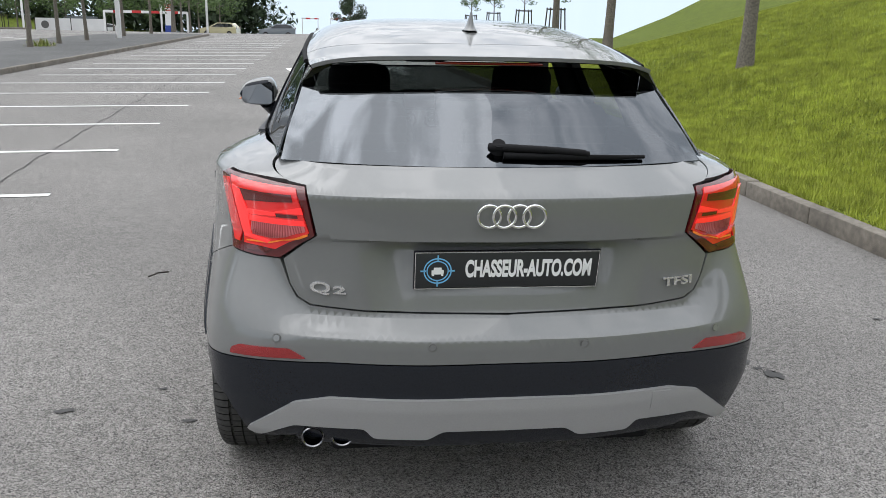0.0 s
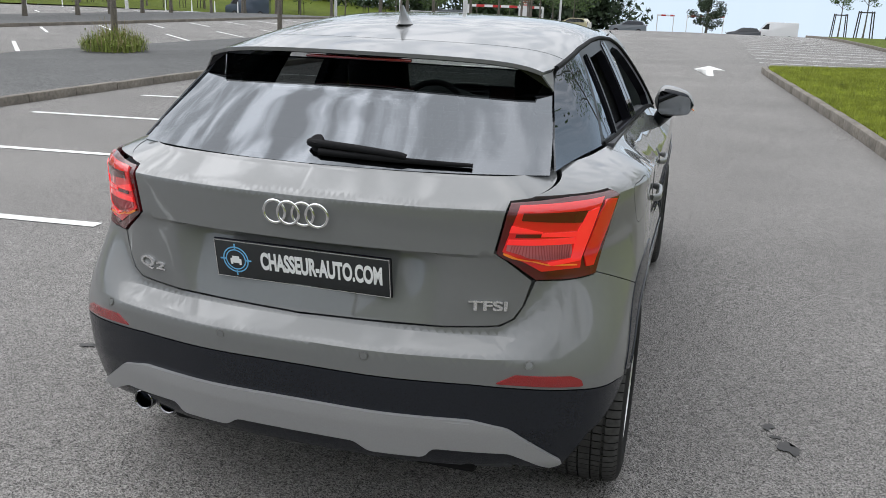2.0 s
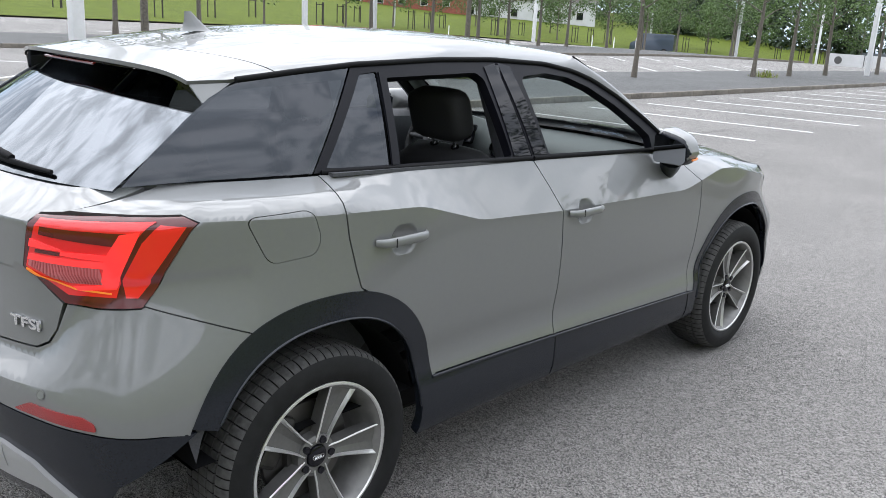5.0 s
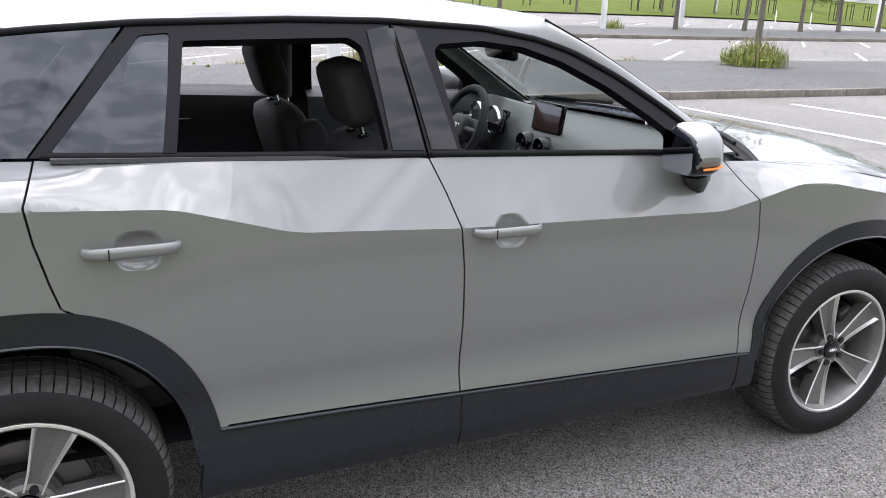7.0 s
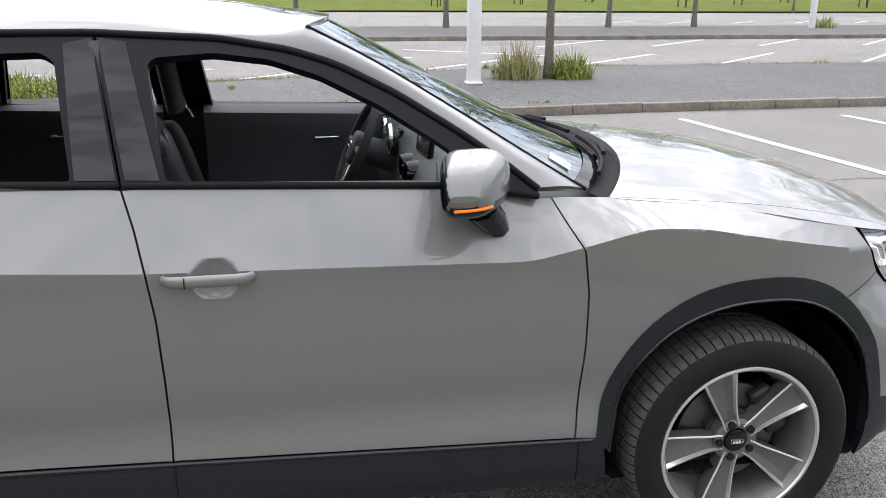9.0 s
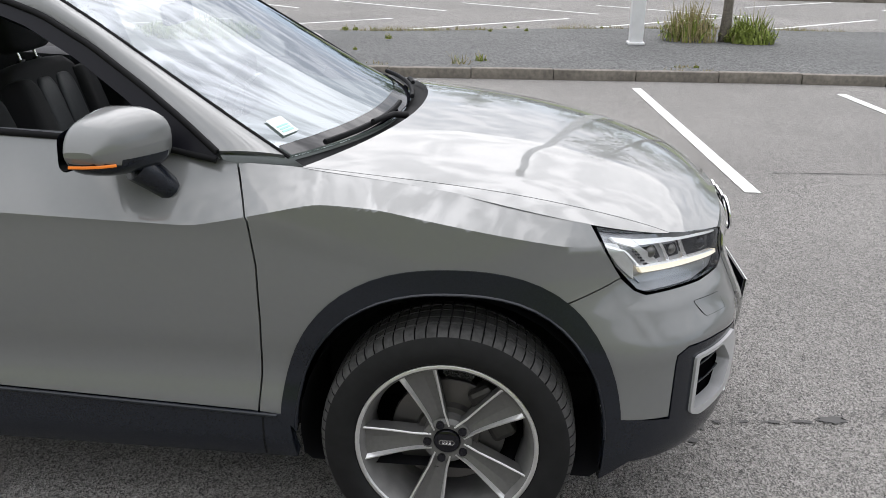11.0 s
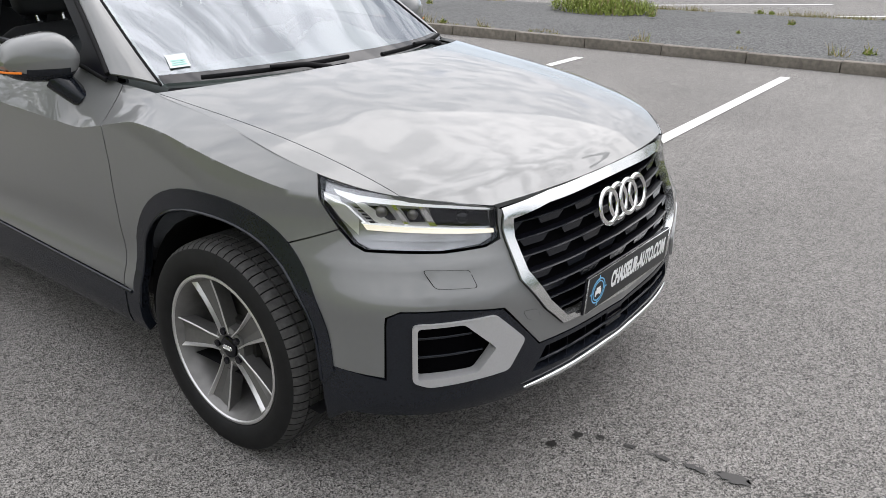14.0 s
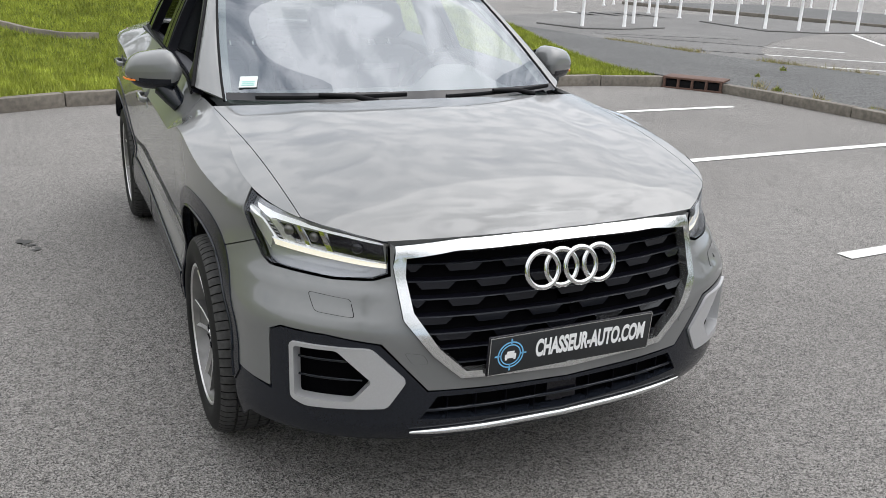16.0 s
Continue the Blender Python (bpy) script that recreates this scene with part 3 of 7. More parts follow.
TOP_Z = [(-.3, 1.125), (.1, 1.119), (.9, 1.091), (1.83, 1.060), (2.06, 1.020), (2.23, 1.012), (2.6, .966), (2.925, .903), (3.1, .868), (3.29, .826), (3.45, .812)]
FOLD_Z = [(-.6, 1.066), (-.33, 1.060), (-.1, 1.050), (.1, 1.040), (.36, 1.024), (.64, .942), (1.08, .914), (1.98, .892), (2.12, .922), (2.28, .960), (2.42, .953), (2.6, .918), (2.9, .858), (3.3, .80)]
TOP_X = [(-.6, .81), (-.45, .82), (-.3, .80), (-.1, .79), (.1, .82), (.4, .85), (1.03, .865), (1.83, .875), (2.06, .858), (2.23, .845), (2.6, .862), (2.925, .945), (3.2, 1), (3.4, 1)]
SIDE_X = [(.18, .93), (.27, .985), (.30, 1.0), (.43, 1.0), (.475, .980), (.535, .978), (.60, .990), (.72, .998), (.9, 1.0), (1.2, 1.0)]


def eased(rows, reach):
    """The table with its corners rounded over a length of reach."""
    ys = np.linspace(rows[0][0], rows[-1][0], 161)
    v = [np.mean([table(y + d, rows) for d in np.linspace(-reach / 2, reach / 2, 9)]) for y in ys]
    return list(zip(ys.tolist(), v))


TOP_Z, FOLD_Z, TOP_X = eased(TOP_Z, .10), eased(FOLD_Z, .07), eased(TOP_X, .25)
SIDE_X, NOSE_Y, REAR_C, REAR_Y = eased(SIDE_X, .05), eased(NOSE_Y, .04), eased(REAR_C, .008), eased(REAR_Y, .008)
LEDGES = eased([(.55, 0), (.585, .005), (.605, .014), (.635, .006), (.66, .003), (.697, .010), (.722, -.004), (.74, 0)], .018)     # two ledges across the front bumper


def top_z(y):
    return table(y, TOP_Z)


def shell(u, z):
    """The skin of the lower body: u metres round the plan (minus: left side), z up."""
    a = abs(u)
    lx, ly = float(np.interp(a, _U, _LX)), float(np.interp(a, _U, _LY))
    hx, hy = float(np.interp(a, _U, _HX)), float(np.interp(a, _U, _HY))
    turn = ramp(lx, .56, .82)      # the step over the bumper fades out round the corner
    k = ramp(z, lerp(.655, .57, turn), lerp(.720, .95, turn)) if ly < 1.3 else ramp(z, .56, .80)
    x, y = lerp(lx, hx, k), lerp(ly, hy, k)
    back, nose = ramp(-y, .05, .4), ramp(y, 2.75, 3.2)
    flank = ramp(x, .42, .8)
    fold, top = table(y, FOLD_Z), top_z(y)
    if z > fold and top > fold + .01:
        w = lerp(1.0, table(y, TOP_X), ((z - fold) / (top - fold)) ** lerp(1.9, 1.0, ramp(y, .0, .3)))
    else:
        w = lerp(table(z, SIDE_X), 1.0, max(back, nose))
    nx = x * lerp(1.0, w, flank)
    nx += .016 * flank * (math.exp(-(y / .36) ** 2) + math.exp(-((y - 2.6) / .34) ** 2)) * math.exp(-((z - .72) / .22) ** 2)
    ny = y + back * lerp(table(z, REAR_Y), table(z, REAR_C), ramp(x, .46, .55)) + nose * table(z, NOSE_Y)
    ny += nose * ramp(x, .47, .58) * table(z, LEDGES)
    if back > .5:      # recess round the rear plate
        ny += (.008 + .044 * (1 - ramp(x, .29, .43))) * max(0.0, min(1.0, (z - .70) / .20)) * (1 - ramp(z, .922, .930))
    return Vector((math.copysign(nx, u) if u else 0.0, ny, z))


def at_rear(x, z):
    a = np.linspace(0, 1.1, 80)
    return math.copysign(float(np.interp(abs(x), [shell(q, z)[0] for q in a], a)), x)


def at_nose(x, z):
    a = np.linspace(UMAX, UMAX - 1.0, 80)
    return math.copysign(float(np.interp(abs(x), [shell(q, z)[0] for q in a], a)), x)


def at_side(y, z):
    a = np.linspace(.35, UMAX - .3, 200)
    return float(np.interp(y, [shell(q, z)[1] for q in a], a))


def outline(*pts):
    """Corners of the right half, each ('r', x, z), ('s', y, z) or ('n', x, z), as (u, z)."""
    fn = {"r": at_rear, "s": at_side, "n": at_nose}
    return [(fn[k](a, z), z) for k, a, z in pts]


def mirrored(poly):
    return [(-u, z) for u, z in poly]


def both(poly):
    """A right half outline that runs from the middle out and back to the middle, closed over both sides of the tail."""
    return poly + [(-u, z) for u, z in reversed(poly) if abs(u) > 1e-6]


def nose_place(q, z):
    """Like shell, but counted from the middle of the nose: q to the right is plus."""
    return shell(UMAX - q, z) if q >= 0 else shell(-(UMAX + q), z)


def both_nose(poly):
    h = [(UMAX - u, z) for u, z in poly]
    return h + [(-q, z) for q, z in reversed(h) if abs(q) > 1e-6]


def arch(cy, a, h, f0, f1, n=20, power=2.3):
    """Points of a wheel arch edge, from angle f0 to f1 in degrees (0 forward, 90 up)."""
    out = []
    for i in range(n + 1):
        f = radians(lerp(f0, f1, i / n))
        c, s = math.cos(f), math.sin(f)
        r = (abs(c / a) ** power + abs(s / h) ** power) ** (-1 / power)
        y, z = cy + c * r, .325 + s * r
        out.append((at_side(y, z), z))
    return out


RO, RI = (0.0, .45, .50), (0.0, .385, .425)          # rear arch, outer and inner edge
FO, FI = (2.6, .432, .488), (2.6, .392, .428)        # front arch


def skin(name, poly, mat, parent=None, label="", smooth=24, place=shell, **more):
    return part(name, panel(poly, place, **more), mat, parent or car, label, smooth)


# --- tail: gate, lamps, bumper ---
LAMP = outline(("r", .560, 1.066), ("r", .535, .938), ("r", .632, .862), ("r", .70, .858), ("s", -.475, .862), ("s", -.345, 1.058), ("s", -.37, 1.072), ("r", .70, 1.074))
_IN = outline(("r", .632, .862), ("r", .535, .938), ("r", .560, 1.066))
_OUT = outline(("s", -.475, .862), ("s", -.345, 1.060))


def lamp_u(a, z):
    """A place on the tail lamp: a from 0 (inner edge) to 1 (outer edge), at height z."""
    e = [float(np.interp(z, [p[1] for p in q], [p[0] for p in q])) for q in (_IN, _OUT)]
    return lerp(e[0], e[1], a)


gate_half = outline(("r", 0, 1.118), ("r", .40, 1.119), ("r", .632, 1.120), ("r", .604, 1.077), ("r", .556, 1.072), ("r", .528, .938), ("r", .624, .858), ("r", .606, .79), ("r", .585, .756), ("r", .55, .737), ("r", .40, .728), ("r", 0, .722))
gate = skin("tailgate", both(gate_half), PAINT, thick=.03, step=.018,
            lines=[[(at_rear(x, 1.052), 1.052) for x in np.linspace(-.6, .6, 31)], [(-.5, .921), (.5, .921)], [(-.5, .931), (.5, .931)]])
bump_half = outline(("r", 0, .717), ("r", .40, .723), ("r", .553, .732), ("r", .590, .752), ("r", .611, .79), ("r", .634, .857), ("r", .70, .854), ("s", -.478, .858), ("s", -.470, .863)) + arch(*RO, 118.4, 152, 8) + outline(("s", -.48, .560), ("r", .75, .577), ("r", .50, .593), ("r", 0, .597))
rear_bumper = skin("rear_bumper", both(bump_half), PAINT, thick=.02, step=.024, lines=[[(at_rear(-.72, .664), .664), (at_rear(.72, .664), .664)], [(at_rear(-.6, .709), .709), (at_rear(.6, .709), .709)]])
clad_half = outline(("r", 0, .593), ("r", .50, .589), ("r", .75, .573), ("s", -.48, .556), ("s", -.400, .550), ("s", -.47, .50), ("r", .805, .43), ("r", .765, .365), ("r", .725, .300), ("r", .60, .335), ("r", .40, .318), ("r", 0, .318))
rear_clad = skin("rear_lower_cladding", both(clad_half), CLAD, thick=.03, label="dark plastic lower bumper")
silver_half = outline(("r", 0, .490), ("r", .50, .486), ("r", .60, .462), ("r", .742, .345), ("r", .708, .328), ("r", .60, .384), ("r", .40, .388), ("r", .375, .356), ("r", .22, .356), ("r", .18, .384), ("r", 0, .384))
skid = skin("skid_plate", fillet(both(silver_half), .012, 2), SILVER, rear_clad, "silver painted rear skid strip", lift=.012, thick=.022, step=.02)
skin("tow_cover", outline(("r", .44, .480), ("r", .50, .478), ("r", .50, .418), ("r", .44, .420)), SILVER, rear_clad, "square tow-eye cover in the silver strip", lift=.014, thick=.003, step=.02)
for s in (1, -1):
    lamp = skin("tail_lamp", [(u * s, z) for u, z in LAMP], REDEDGE, label="red light-emitting tail lamp with a dark edge", lift=.004, thick=.03, step=.02)
    q = lambda *p: [(lamp_u(a, z) * s, z) for a, z in p]
    skin("lens", q((.07, 1.060), (.035, .945), (.20, .885), (.70, .885), (.72, .91), (.715, 1.02), (.76, 1.064)), REDLENS, lamp, "glossy red lens", lift=.008, thick=.006, step=.015)
    skin("outer_lens", q((.765, 1.020), (.745, .92), (.79, .885), (.90, .885), (.965, 1.052), (.80, 1.058)), REDLENS, lamp, "outer red lens", lift=.008, thick=.006, step=.015)
    skin("dark_band", q((.11, 1.046), (.11, 1.028), (.62, 1.012), (.665, 1.042)), REDDARK, lamp, "dark red upper chamber", lift=.0095, thick=.001, step=.015)
    skin("light_bar", q((.05, 1.016), (.045, .996), (.60, .990), (.62, 1.040), (.725, 1.046), (.70, .905), (.36, .899), (.34, .909), (.60, .916), (.62, .958), (.60, .976), (.30, .984), (.30, .996)), REDLIT, lamp, "lit red bars joined to a red block", lift=.011, thick=.003, step=.015)
    skin("dark_slot", q((.10, .992), (.10, .983), (.30, .981), (.30, .990)), REDDARK, lamp, "", lift=.0095, thick=.001, step=.015)
    skin("lower_bar", q((.055, .978), (.05, .964), (.62, .957), (.62, .974)), REDLIT, lamp, "lit red bar", lift=.0105, thick=.003, step=.015)
    skin("ribbed_lens", q((.06, .964), (.06, .948), (.34, .918), (.63, .916), (.59, .958)), PINKLENS, lamp, "pale ribbed reversing lens", lift=.0095, thick=.001, step=.015)
    for i in range(22):
        aa = .09 + i * .0232
        zt, zb = lerp(.962, .957, i / 21), max(.919, lerp(.945, .919, min(1, i / 11)))
        skin("rib", q((aa, zt), (aa, zb), (aa + .009, zb), (aa + .009, zt)), PINKRIB, lamp, lift=.0108, thick=.001, step=.03)
    skin("indicator_bar", q((.045, .942), (.045, .937), (.33, .900), (.66, .892), (.66, .896), (.33, .905)), AMBER, lamp, "lit amber indicator strip", lift=.0105, thick=.002, step=.015)
    skin("lower_lens", q((.25, .884), (.30, .872), (.62, .868), (.68, .884)), REDDARK, lamp, "", lift=.008, thick=.003, step=.015)
    skin("reflector", [(u * s, z) for u, z in fillet(outline(("r", .562, .598), ("r", .782, .583), ("r", .776, .602), ("r", .750, .616), ("r", .612, .624)), .006, 2)], REFLECTOR, rear_bumper, "red rear reflector", lift=.004, thick=.006, step=.02)
    for x, z in ((.215, .648), (.645, .650)):
        p = shell(s * at_rear(x, z), z)
        u = s * at_rear(x, z)
        n = (shell(u + .01, z) - shell(u - .01, z)).cross(shell(u, z + .006) - shell(u, z - .006)).normalized()
        n = n if n.y < 0 else -n
        bm = add_cyl(bmesh.new(), p - n * .004, p + n * .0015, .0105, .0100, 20)
        part("parking_sensor", bm, PAINT, rear_bumper)
        bm = revolve(bmesh.new(), [(0, .0106), (.0016, .0110), (.0016, .0122), (0, .0124)], Matrix.Translation(p) @ n.to_track_quat("X", "Z").to_matrix().to_4x4(), 20)
        part("sensor_ring", bm, BARREL, rear_bumper)


def rings(cx, cy, cz, r, pitch, tube, facing, parent, tilt=0.0):
    emblem = None
    for i in range(4):
        x = cx + (i - 1.5) * pitch
        m = Matrix.Translation((x, cy + (.002 if i % 2 else 0) * facing, cz)) @ Matrix.Rotation(radians(tilt), 4, "X") @ Matrix.Rotation(math.pi / 2, 4, "Z")
        prof = [(tube * .75 * math.cos(a), r - tube + tube * math.sin(a)) for a in np.linspace(0, 2 * math.pi, 13)]
        bm = revolve(bmesh.new(), prof, m, 40)
        bmesh.ops.remove_doubles(bm, verts=bm.verts, dist=1e-5)
        if emblem is None:
            emblem = part("emblem", bm, CHROME, parent, "four interlocked chrome rings", 180)
        else:
            part("ring", bm, CHROME, emblem, "", 180)


rings(0, -.724, 1.006, .0355, .0415, .0042, -1, gate, 4)


def plate(y, zc, facing, tilt, parent):
    """A black dealer plate, 520 x 110 mm, with white letters and a round blue mark."""
    m = Matrix.Translation((0, y, zc)) @ (Matrix.Rotation(math.pi, 4, "Z") if facing > 0 else Matrix.Identity(4)) @ Matrix.Rotation(radians(90 + tilt), 4, "X")
    bm = add_box(bmesh.new(), m @ Matrix.Diagonal((.530, .118, .010, 1)), .004)
    holder = part("plate_holder", bm, GLOSSBLACK, parent, "black plate holder", 30)
    bm = add_box(bmesh.new(), m @ Matrix.Translation((0, 0, .006)) @ Matrix.Diagonal((.516, .106, .004, 1)), .0015)
    board = part("number_plate", bm, PLATEBLACK, holder, "black plate with white dealer lettering", 30)
    bm = bmesh.new()
    for sx, sy, w, h in ((0, .0555, .522, .0022), (0, -.0555, .522, .0022), (.2605, 0, .0022, .112), (-.2605, 0, .0022, .112)):
        add_box(bm, m @ Matrix.Translation((sx, sy, .0065)) @ Matrix.Diagonal((w, h, .003, 1)))
    part("plate_rim", bm, SATIN, holder, "thin bright rim of the plate")
    part("lettering", writing("CHASSEUR-AUTO.COM", m @ Matrix.Translation((.060, .003, .0085)), .070, .0004, width=.360, bold=.0028), WHITE, holder, "bold white capital letters")
    bm = bmesh.new()
    for r0, r1 in ((.036, .0395), (.028, .031)):
        revolve(bm, [(0, r0), (.001, r0), (.001, r1), (0, r1)], m @ Matrix.Translation((-.198, 0, .008)) @ Matrix.Rotation(-math.pi / 2, 4, "Y"), 40)
    for a in range(4):
        add_box(bm, m @ Matrix.Translation((-.198, 0, .0085)) @ Matrix.Rotation(a * math.pi / 2, 4, "Z") @ Matrix.Translation((.040, 0, 0)) @ Matrix.Diagonal((.016, .004, .001, 1)))
    part("target_mark", bm, SKYBLUE, holder, "blue cross-hair rings")
    bm = bmesh.new()
    add_box(bm, m @ Matrix.Translation((-.198, -.004, .0085)) @ Matrix.Diagonal((.034, .013, .0012, 1)), .0004)
    add_box(bm, m @ Matrix.Translation((-.198, .006, .0085)) @ Matrix.Diagonal((.022, .009, .0012, 1)), .0004)
    for x in (-.013, .013):
        add_box(bm, m @ Matrix.Translation((-.198 + x, -.012, .0085)) @ Matrix.Diagonal((.006, .006, .0012, 1)))
    part("car_mark", bm, WHITE, holder, "small white car outline")


plate(-.692, .848, -1, 9, gate)
for txt, x, z, size, wide in (("Q", -.522, .788, .043, .060), ("2", -.468, .783, .030, .037), ("TFSI", .522, .791, .037, .104)):
    p = shell(at_rear(x, z), z)
    n = (shell(at_rear(x + .03, z), z) - shell(at_rear(x - .03, z), z)).normalized()
    m = Matrix.Translation(p + Vector((0, -.003, 0))) @ Matrix.Rotation(math.atan2(n.y, n.x), 4, "Z") @ Matrix.Rotation(radians(90), 4, "X")
    part("badge", writing(txt, m, size, .003, width=wide, bold=.0012), BADGE, gate, "chrome model lettering")
for x in (-.55, -.465):
    bm = revolve(bmesh.new(), [(0, .027), (-.003, .030), (0, .033), (.006, .0335), (.16, .032), (.16, .028), (.01, .028), (0, .027)], pose(x, -.685, .342, 0, 0, 90), 32)
    pipe = part("exhaust_tip", bm, PIPE, car, "chrome twin exhaust tip", 40)
    part("bore", add_cyl(bmesh.new(), (x, -.645, .342), (x, -.640, .342), .029), RUBBER, pipe)

# --- flanks ---
SEAM_B = [(1.034, 1.081), (1.062, 1.0), (1.085, .914), (1.098, .8), (1.103, .65), (1.103, .436)]
SEAM_F = [(2.062, 1.019), (2.088, .965), (2.116, .91), (2.130, .80), (2.130, .65), (2.122, .50), (2.112, .399)]
SEAM_R = [(.086, 1.118), (.060, 1.05), (.072, .97), (.095, .88), (.112, .825)]


def seam(points, shift):
    return [(at_side(y + shift, z), z) for y, z in points]


def sill_z(y):
    return lerp(.462, .400, (y - .43) / 1.69)


def fold_line(y0, y1):
    return [(at_side(y, table(y, FOLD_Z) + .0005), table(y, FOLD_Z) + .0005) for y in np.linspace(y0, y1, 40)]


GAP = .0025
quarter = outline(("r", .640, 1.121)) + [(at_side(y, top_z(y) - .002), top_z(y) - .002) for y in np.linspace(-.42, .082, 12)] + seam(SEAM_R, -GAP) + arch(*RO, 76, 118, 16) + outline(("s", -.47, .866), ("s", -.338, 1.060), ("s", -.37, 1.078), ("r", .70, 1.080), ("r", .612, 1.080))
rdoor = seam(SEAM_R, GAP) + arch(*RO, 74, 14, 18) + [(at_side(y, sill_z(y)), sill_z(y)) for y in np.linspace(.46, 1.09, 12)] + seam(SEAM_B[::-1], -GAP) + [(at_side(y, top_z(y) - .002), top_z(y) - .002) for y in np.linspace(1.0, .12, 14)]
fdoor = seam(SEAM_B, GAP) + [(at_side(y, sill_z(y)), sill_z(y)) for y in np.linspace(1.12, 2.09, 14)] + seam(SEAM_F[::-1], -GAP) + [(at_side(y, top_z(y) - .002), top_z(y) - .002) for y in np.linspace(2.03, 1.07, 14)]
fender = seam(SEAM_F, GAP) + arch(*FO, 171, 55.3, 24) + outline(("s", 3.003, .775), ("s", 2.930, .893)) + [(at_side(y, top_z(y) - .0002), top_z(y) - .0002) for y in np.linspace(2.922, 2.09, 32)]
doors = {}
GRIPS = ((.166, .368, .944), (1.122, 1.322, .899))


def cup(y0, y1, z):
    ym = (y0 + y1) / 2 + .01
    return fillet([(at_side(ym + a, z + b), z + b) for a, b in ((-.042, .040), (.048, .040), (.062, -.01), (.042, -.052), (-.035, -.052), (-.055, -.01))], .022, 4)


CUPS = [cup(*g) for g in GRIPS]


def dished(poly):
    """The skin sunk into a smooth hollow inside an outline."""
    c = np.mean(np.array(poly), 0)
    h = np.abs(np.array(poly) - c).max(0)

    def place(u, z):
        r = math.hypot((abs(u) - abs(c[0])) / h[0], (z - c[1]) / h[1])
        p = shell(u, z)
        p.x -= math.copysign(.024 * max(0.0, 1 - r ** 2.4), p.x)
        return p
    return place


for s in (1, -1):
    f = (lambda p: p) if s > 0 else mirrored
    flap = fillet(outline(("s", -.228, 1.062), ("s", -.045, 1.066), ("s", -.02, .985), ("s", -.04, .945), ("s", -.175, .935)), .03, 4)
    qp = skin("quarter_panel", f(quarter), PAINT, step=.024, holes=[flap] if s > 0 else [], lines=[f(fold_line(-.5, .1))] if s < 0 else [fold_line(-.5, -.235), fold_line(-.03, .1)])
    rd = skin("rear_door", f(rdoor), PAINT, step=.024, holes=[f(CUPS[0])], lines=[f(fold_line(.08, 1.09))])
    fd = skin("front_door", f(fdoor), PAINT, step=.024, holes=[f(CUPS[1])], lines=[f(fold_line(1.06, 2.12))])
    fe = skin("front_wing", f(fender), PAINT, step=.02, lines=[f(fold_line(2.1, 2.86))])
    doors[s] = (rd, fd)
    skin("rear_arch_trim", f(arch(*RO, 14, 150, 30) + arch(*RI, 148, 6, 30)), CLAD, lift=.004, thick=.025, step=.025, label="dark plastic wheel arch trim")
    skin("front_arch_trim", f(arch(*FO, 172, 10, 30) + arch(*FI, 4, 176, 30)), CLAD, lift=.004, thick=.025, step=.025, label="dark plastic wheel arch trim")
    for edge in (arch(*RI, 8, 146, 30), arch(*FI, 176, 6, 30)):
        bm = bmesh.new()
        add_tube(bm, [shell(s * u, z) + Vector((s * .004, 0, 0)) for u, z in edge], .0045, 6)
        part("arch_lip", bm, CLAD, car, "thin rolled lip of the arch trim", 60)
    sill = [(at_side(y, sill_z(y) - .004), sill_z(y) - .004) for y in np.linspace(.40, 2.19, 20)] + outline(("s", 2.205, .262), ("s", 1.3, .262), ("s", .385, .268))
    sl = skin("sill_trim", f(sill), CLAD, lift=.004, thick=.03, label="dark plastic sill cladding",
              lines=[f([(at_side(y, sill_z(y) - .03), sill_z(y) - .03) for y in np.linspace(.42, 2.18, 12)])])
    for y in (1.104, 2.12):
        g = [(at_side(y, z), z) for z in (sill_z(y) - .006, .27)]
        skin("joint", f([g[0], g[1], (g[1][0] + .004, g[1][1]), (g[0][0] + .004, g[0][1])]), RUBBER, sl, lift=.0055, thick=.002)
    bm = bmesh.new()
    add_tube(bm, [shell(s * at_side(y, sill_z(y) - .008), sill_z(y) - .008) + Vector((s * .004, 0, 0)) for y in np.linspace(.44, 2.16, 30)], .006, 8)
    part("sill_edge", bm, CLAD, sl, "", 60)
    # door handles: a bar over a dished recess
    for door, (y0, y1, z), hollow in ((rd, GRIPS[0], CUPS[0]), (fd, GRIPS[1], CUPS[1])):
        skin("handle_cup", f(hollow), PAINT, door, "dished recess under the handle", place=dished(hollow), thick=0, step=.009)
        pts = []
        for k in range(13):
            t = k / 12
            p = shell(s * at_side(lerp(y0, y1, t), z), z)
            pts.append(p + Vector((s * (.004 + .024 * (1 - (2 * t - 1) ** 8)), 0, 0)))
        bm = bmesh.new()
        add_tube(bm, pts, lambda t: .0145 * (1 - .25 * (2 * t - 1) ** 6), 12, flat=.62)
        hb = part("door_handle", bm, PAINT, door, "body-coloured bar handle", 50)
        bm = bmesh.new()
        p = pts[3] + Vector((s * .0086, 0, 0))
        add_box(bm, Matrix.Translation(p) @ Matrix.Diagonal((.002, .0025, .026, 1)))
        part("handle_joint", bm, RUBBER, hb)
    if s > 0:
        c = np.mean(np.array(flap), 0)
        skin("flap_gap", [tuple(c + (np.array(p) - c) * 1.05) for p in flap], RUBBER, qp, lift=-.010, thick=0)
        skin("fuel_flap", [tuple(c + (np.array(p) - c) * .975) for p in flap], PAINT, qp, "flush fuel filler flap", thick=.008, step=.024, lines=[fold_line(-.21, -.05)])

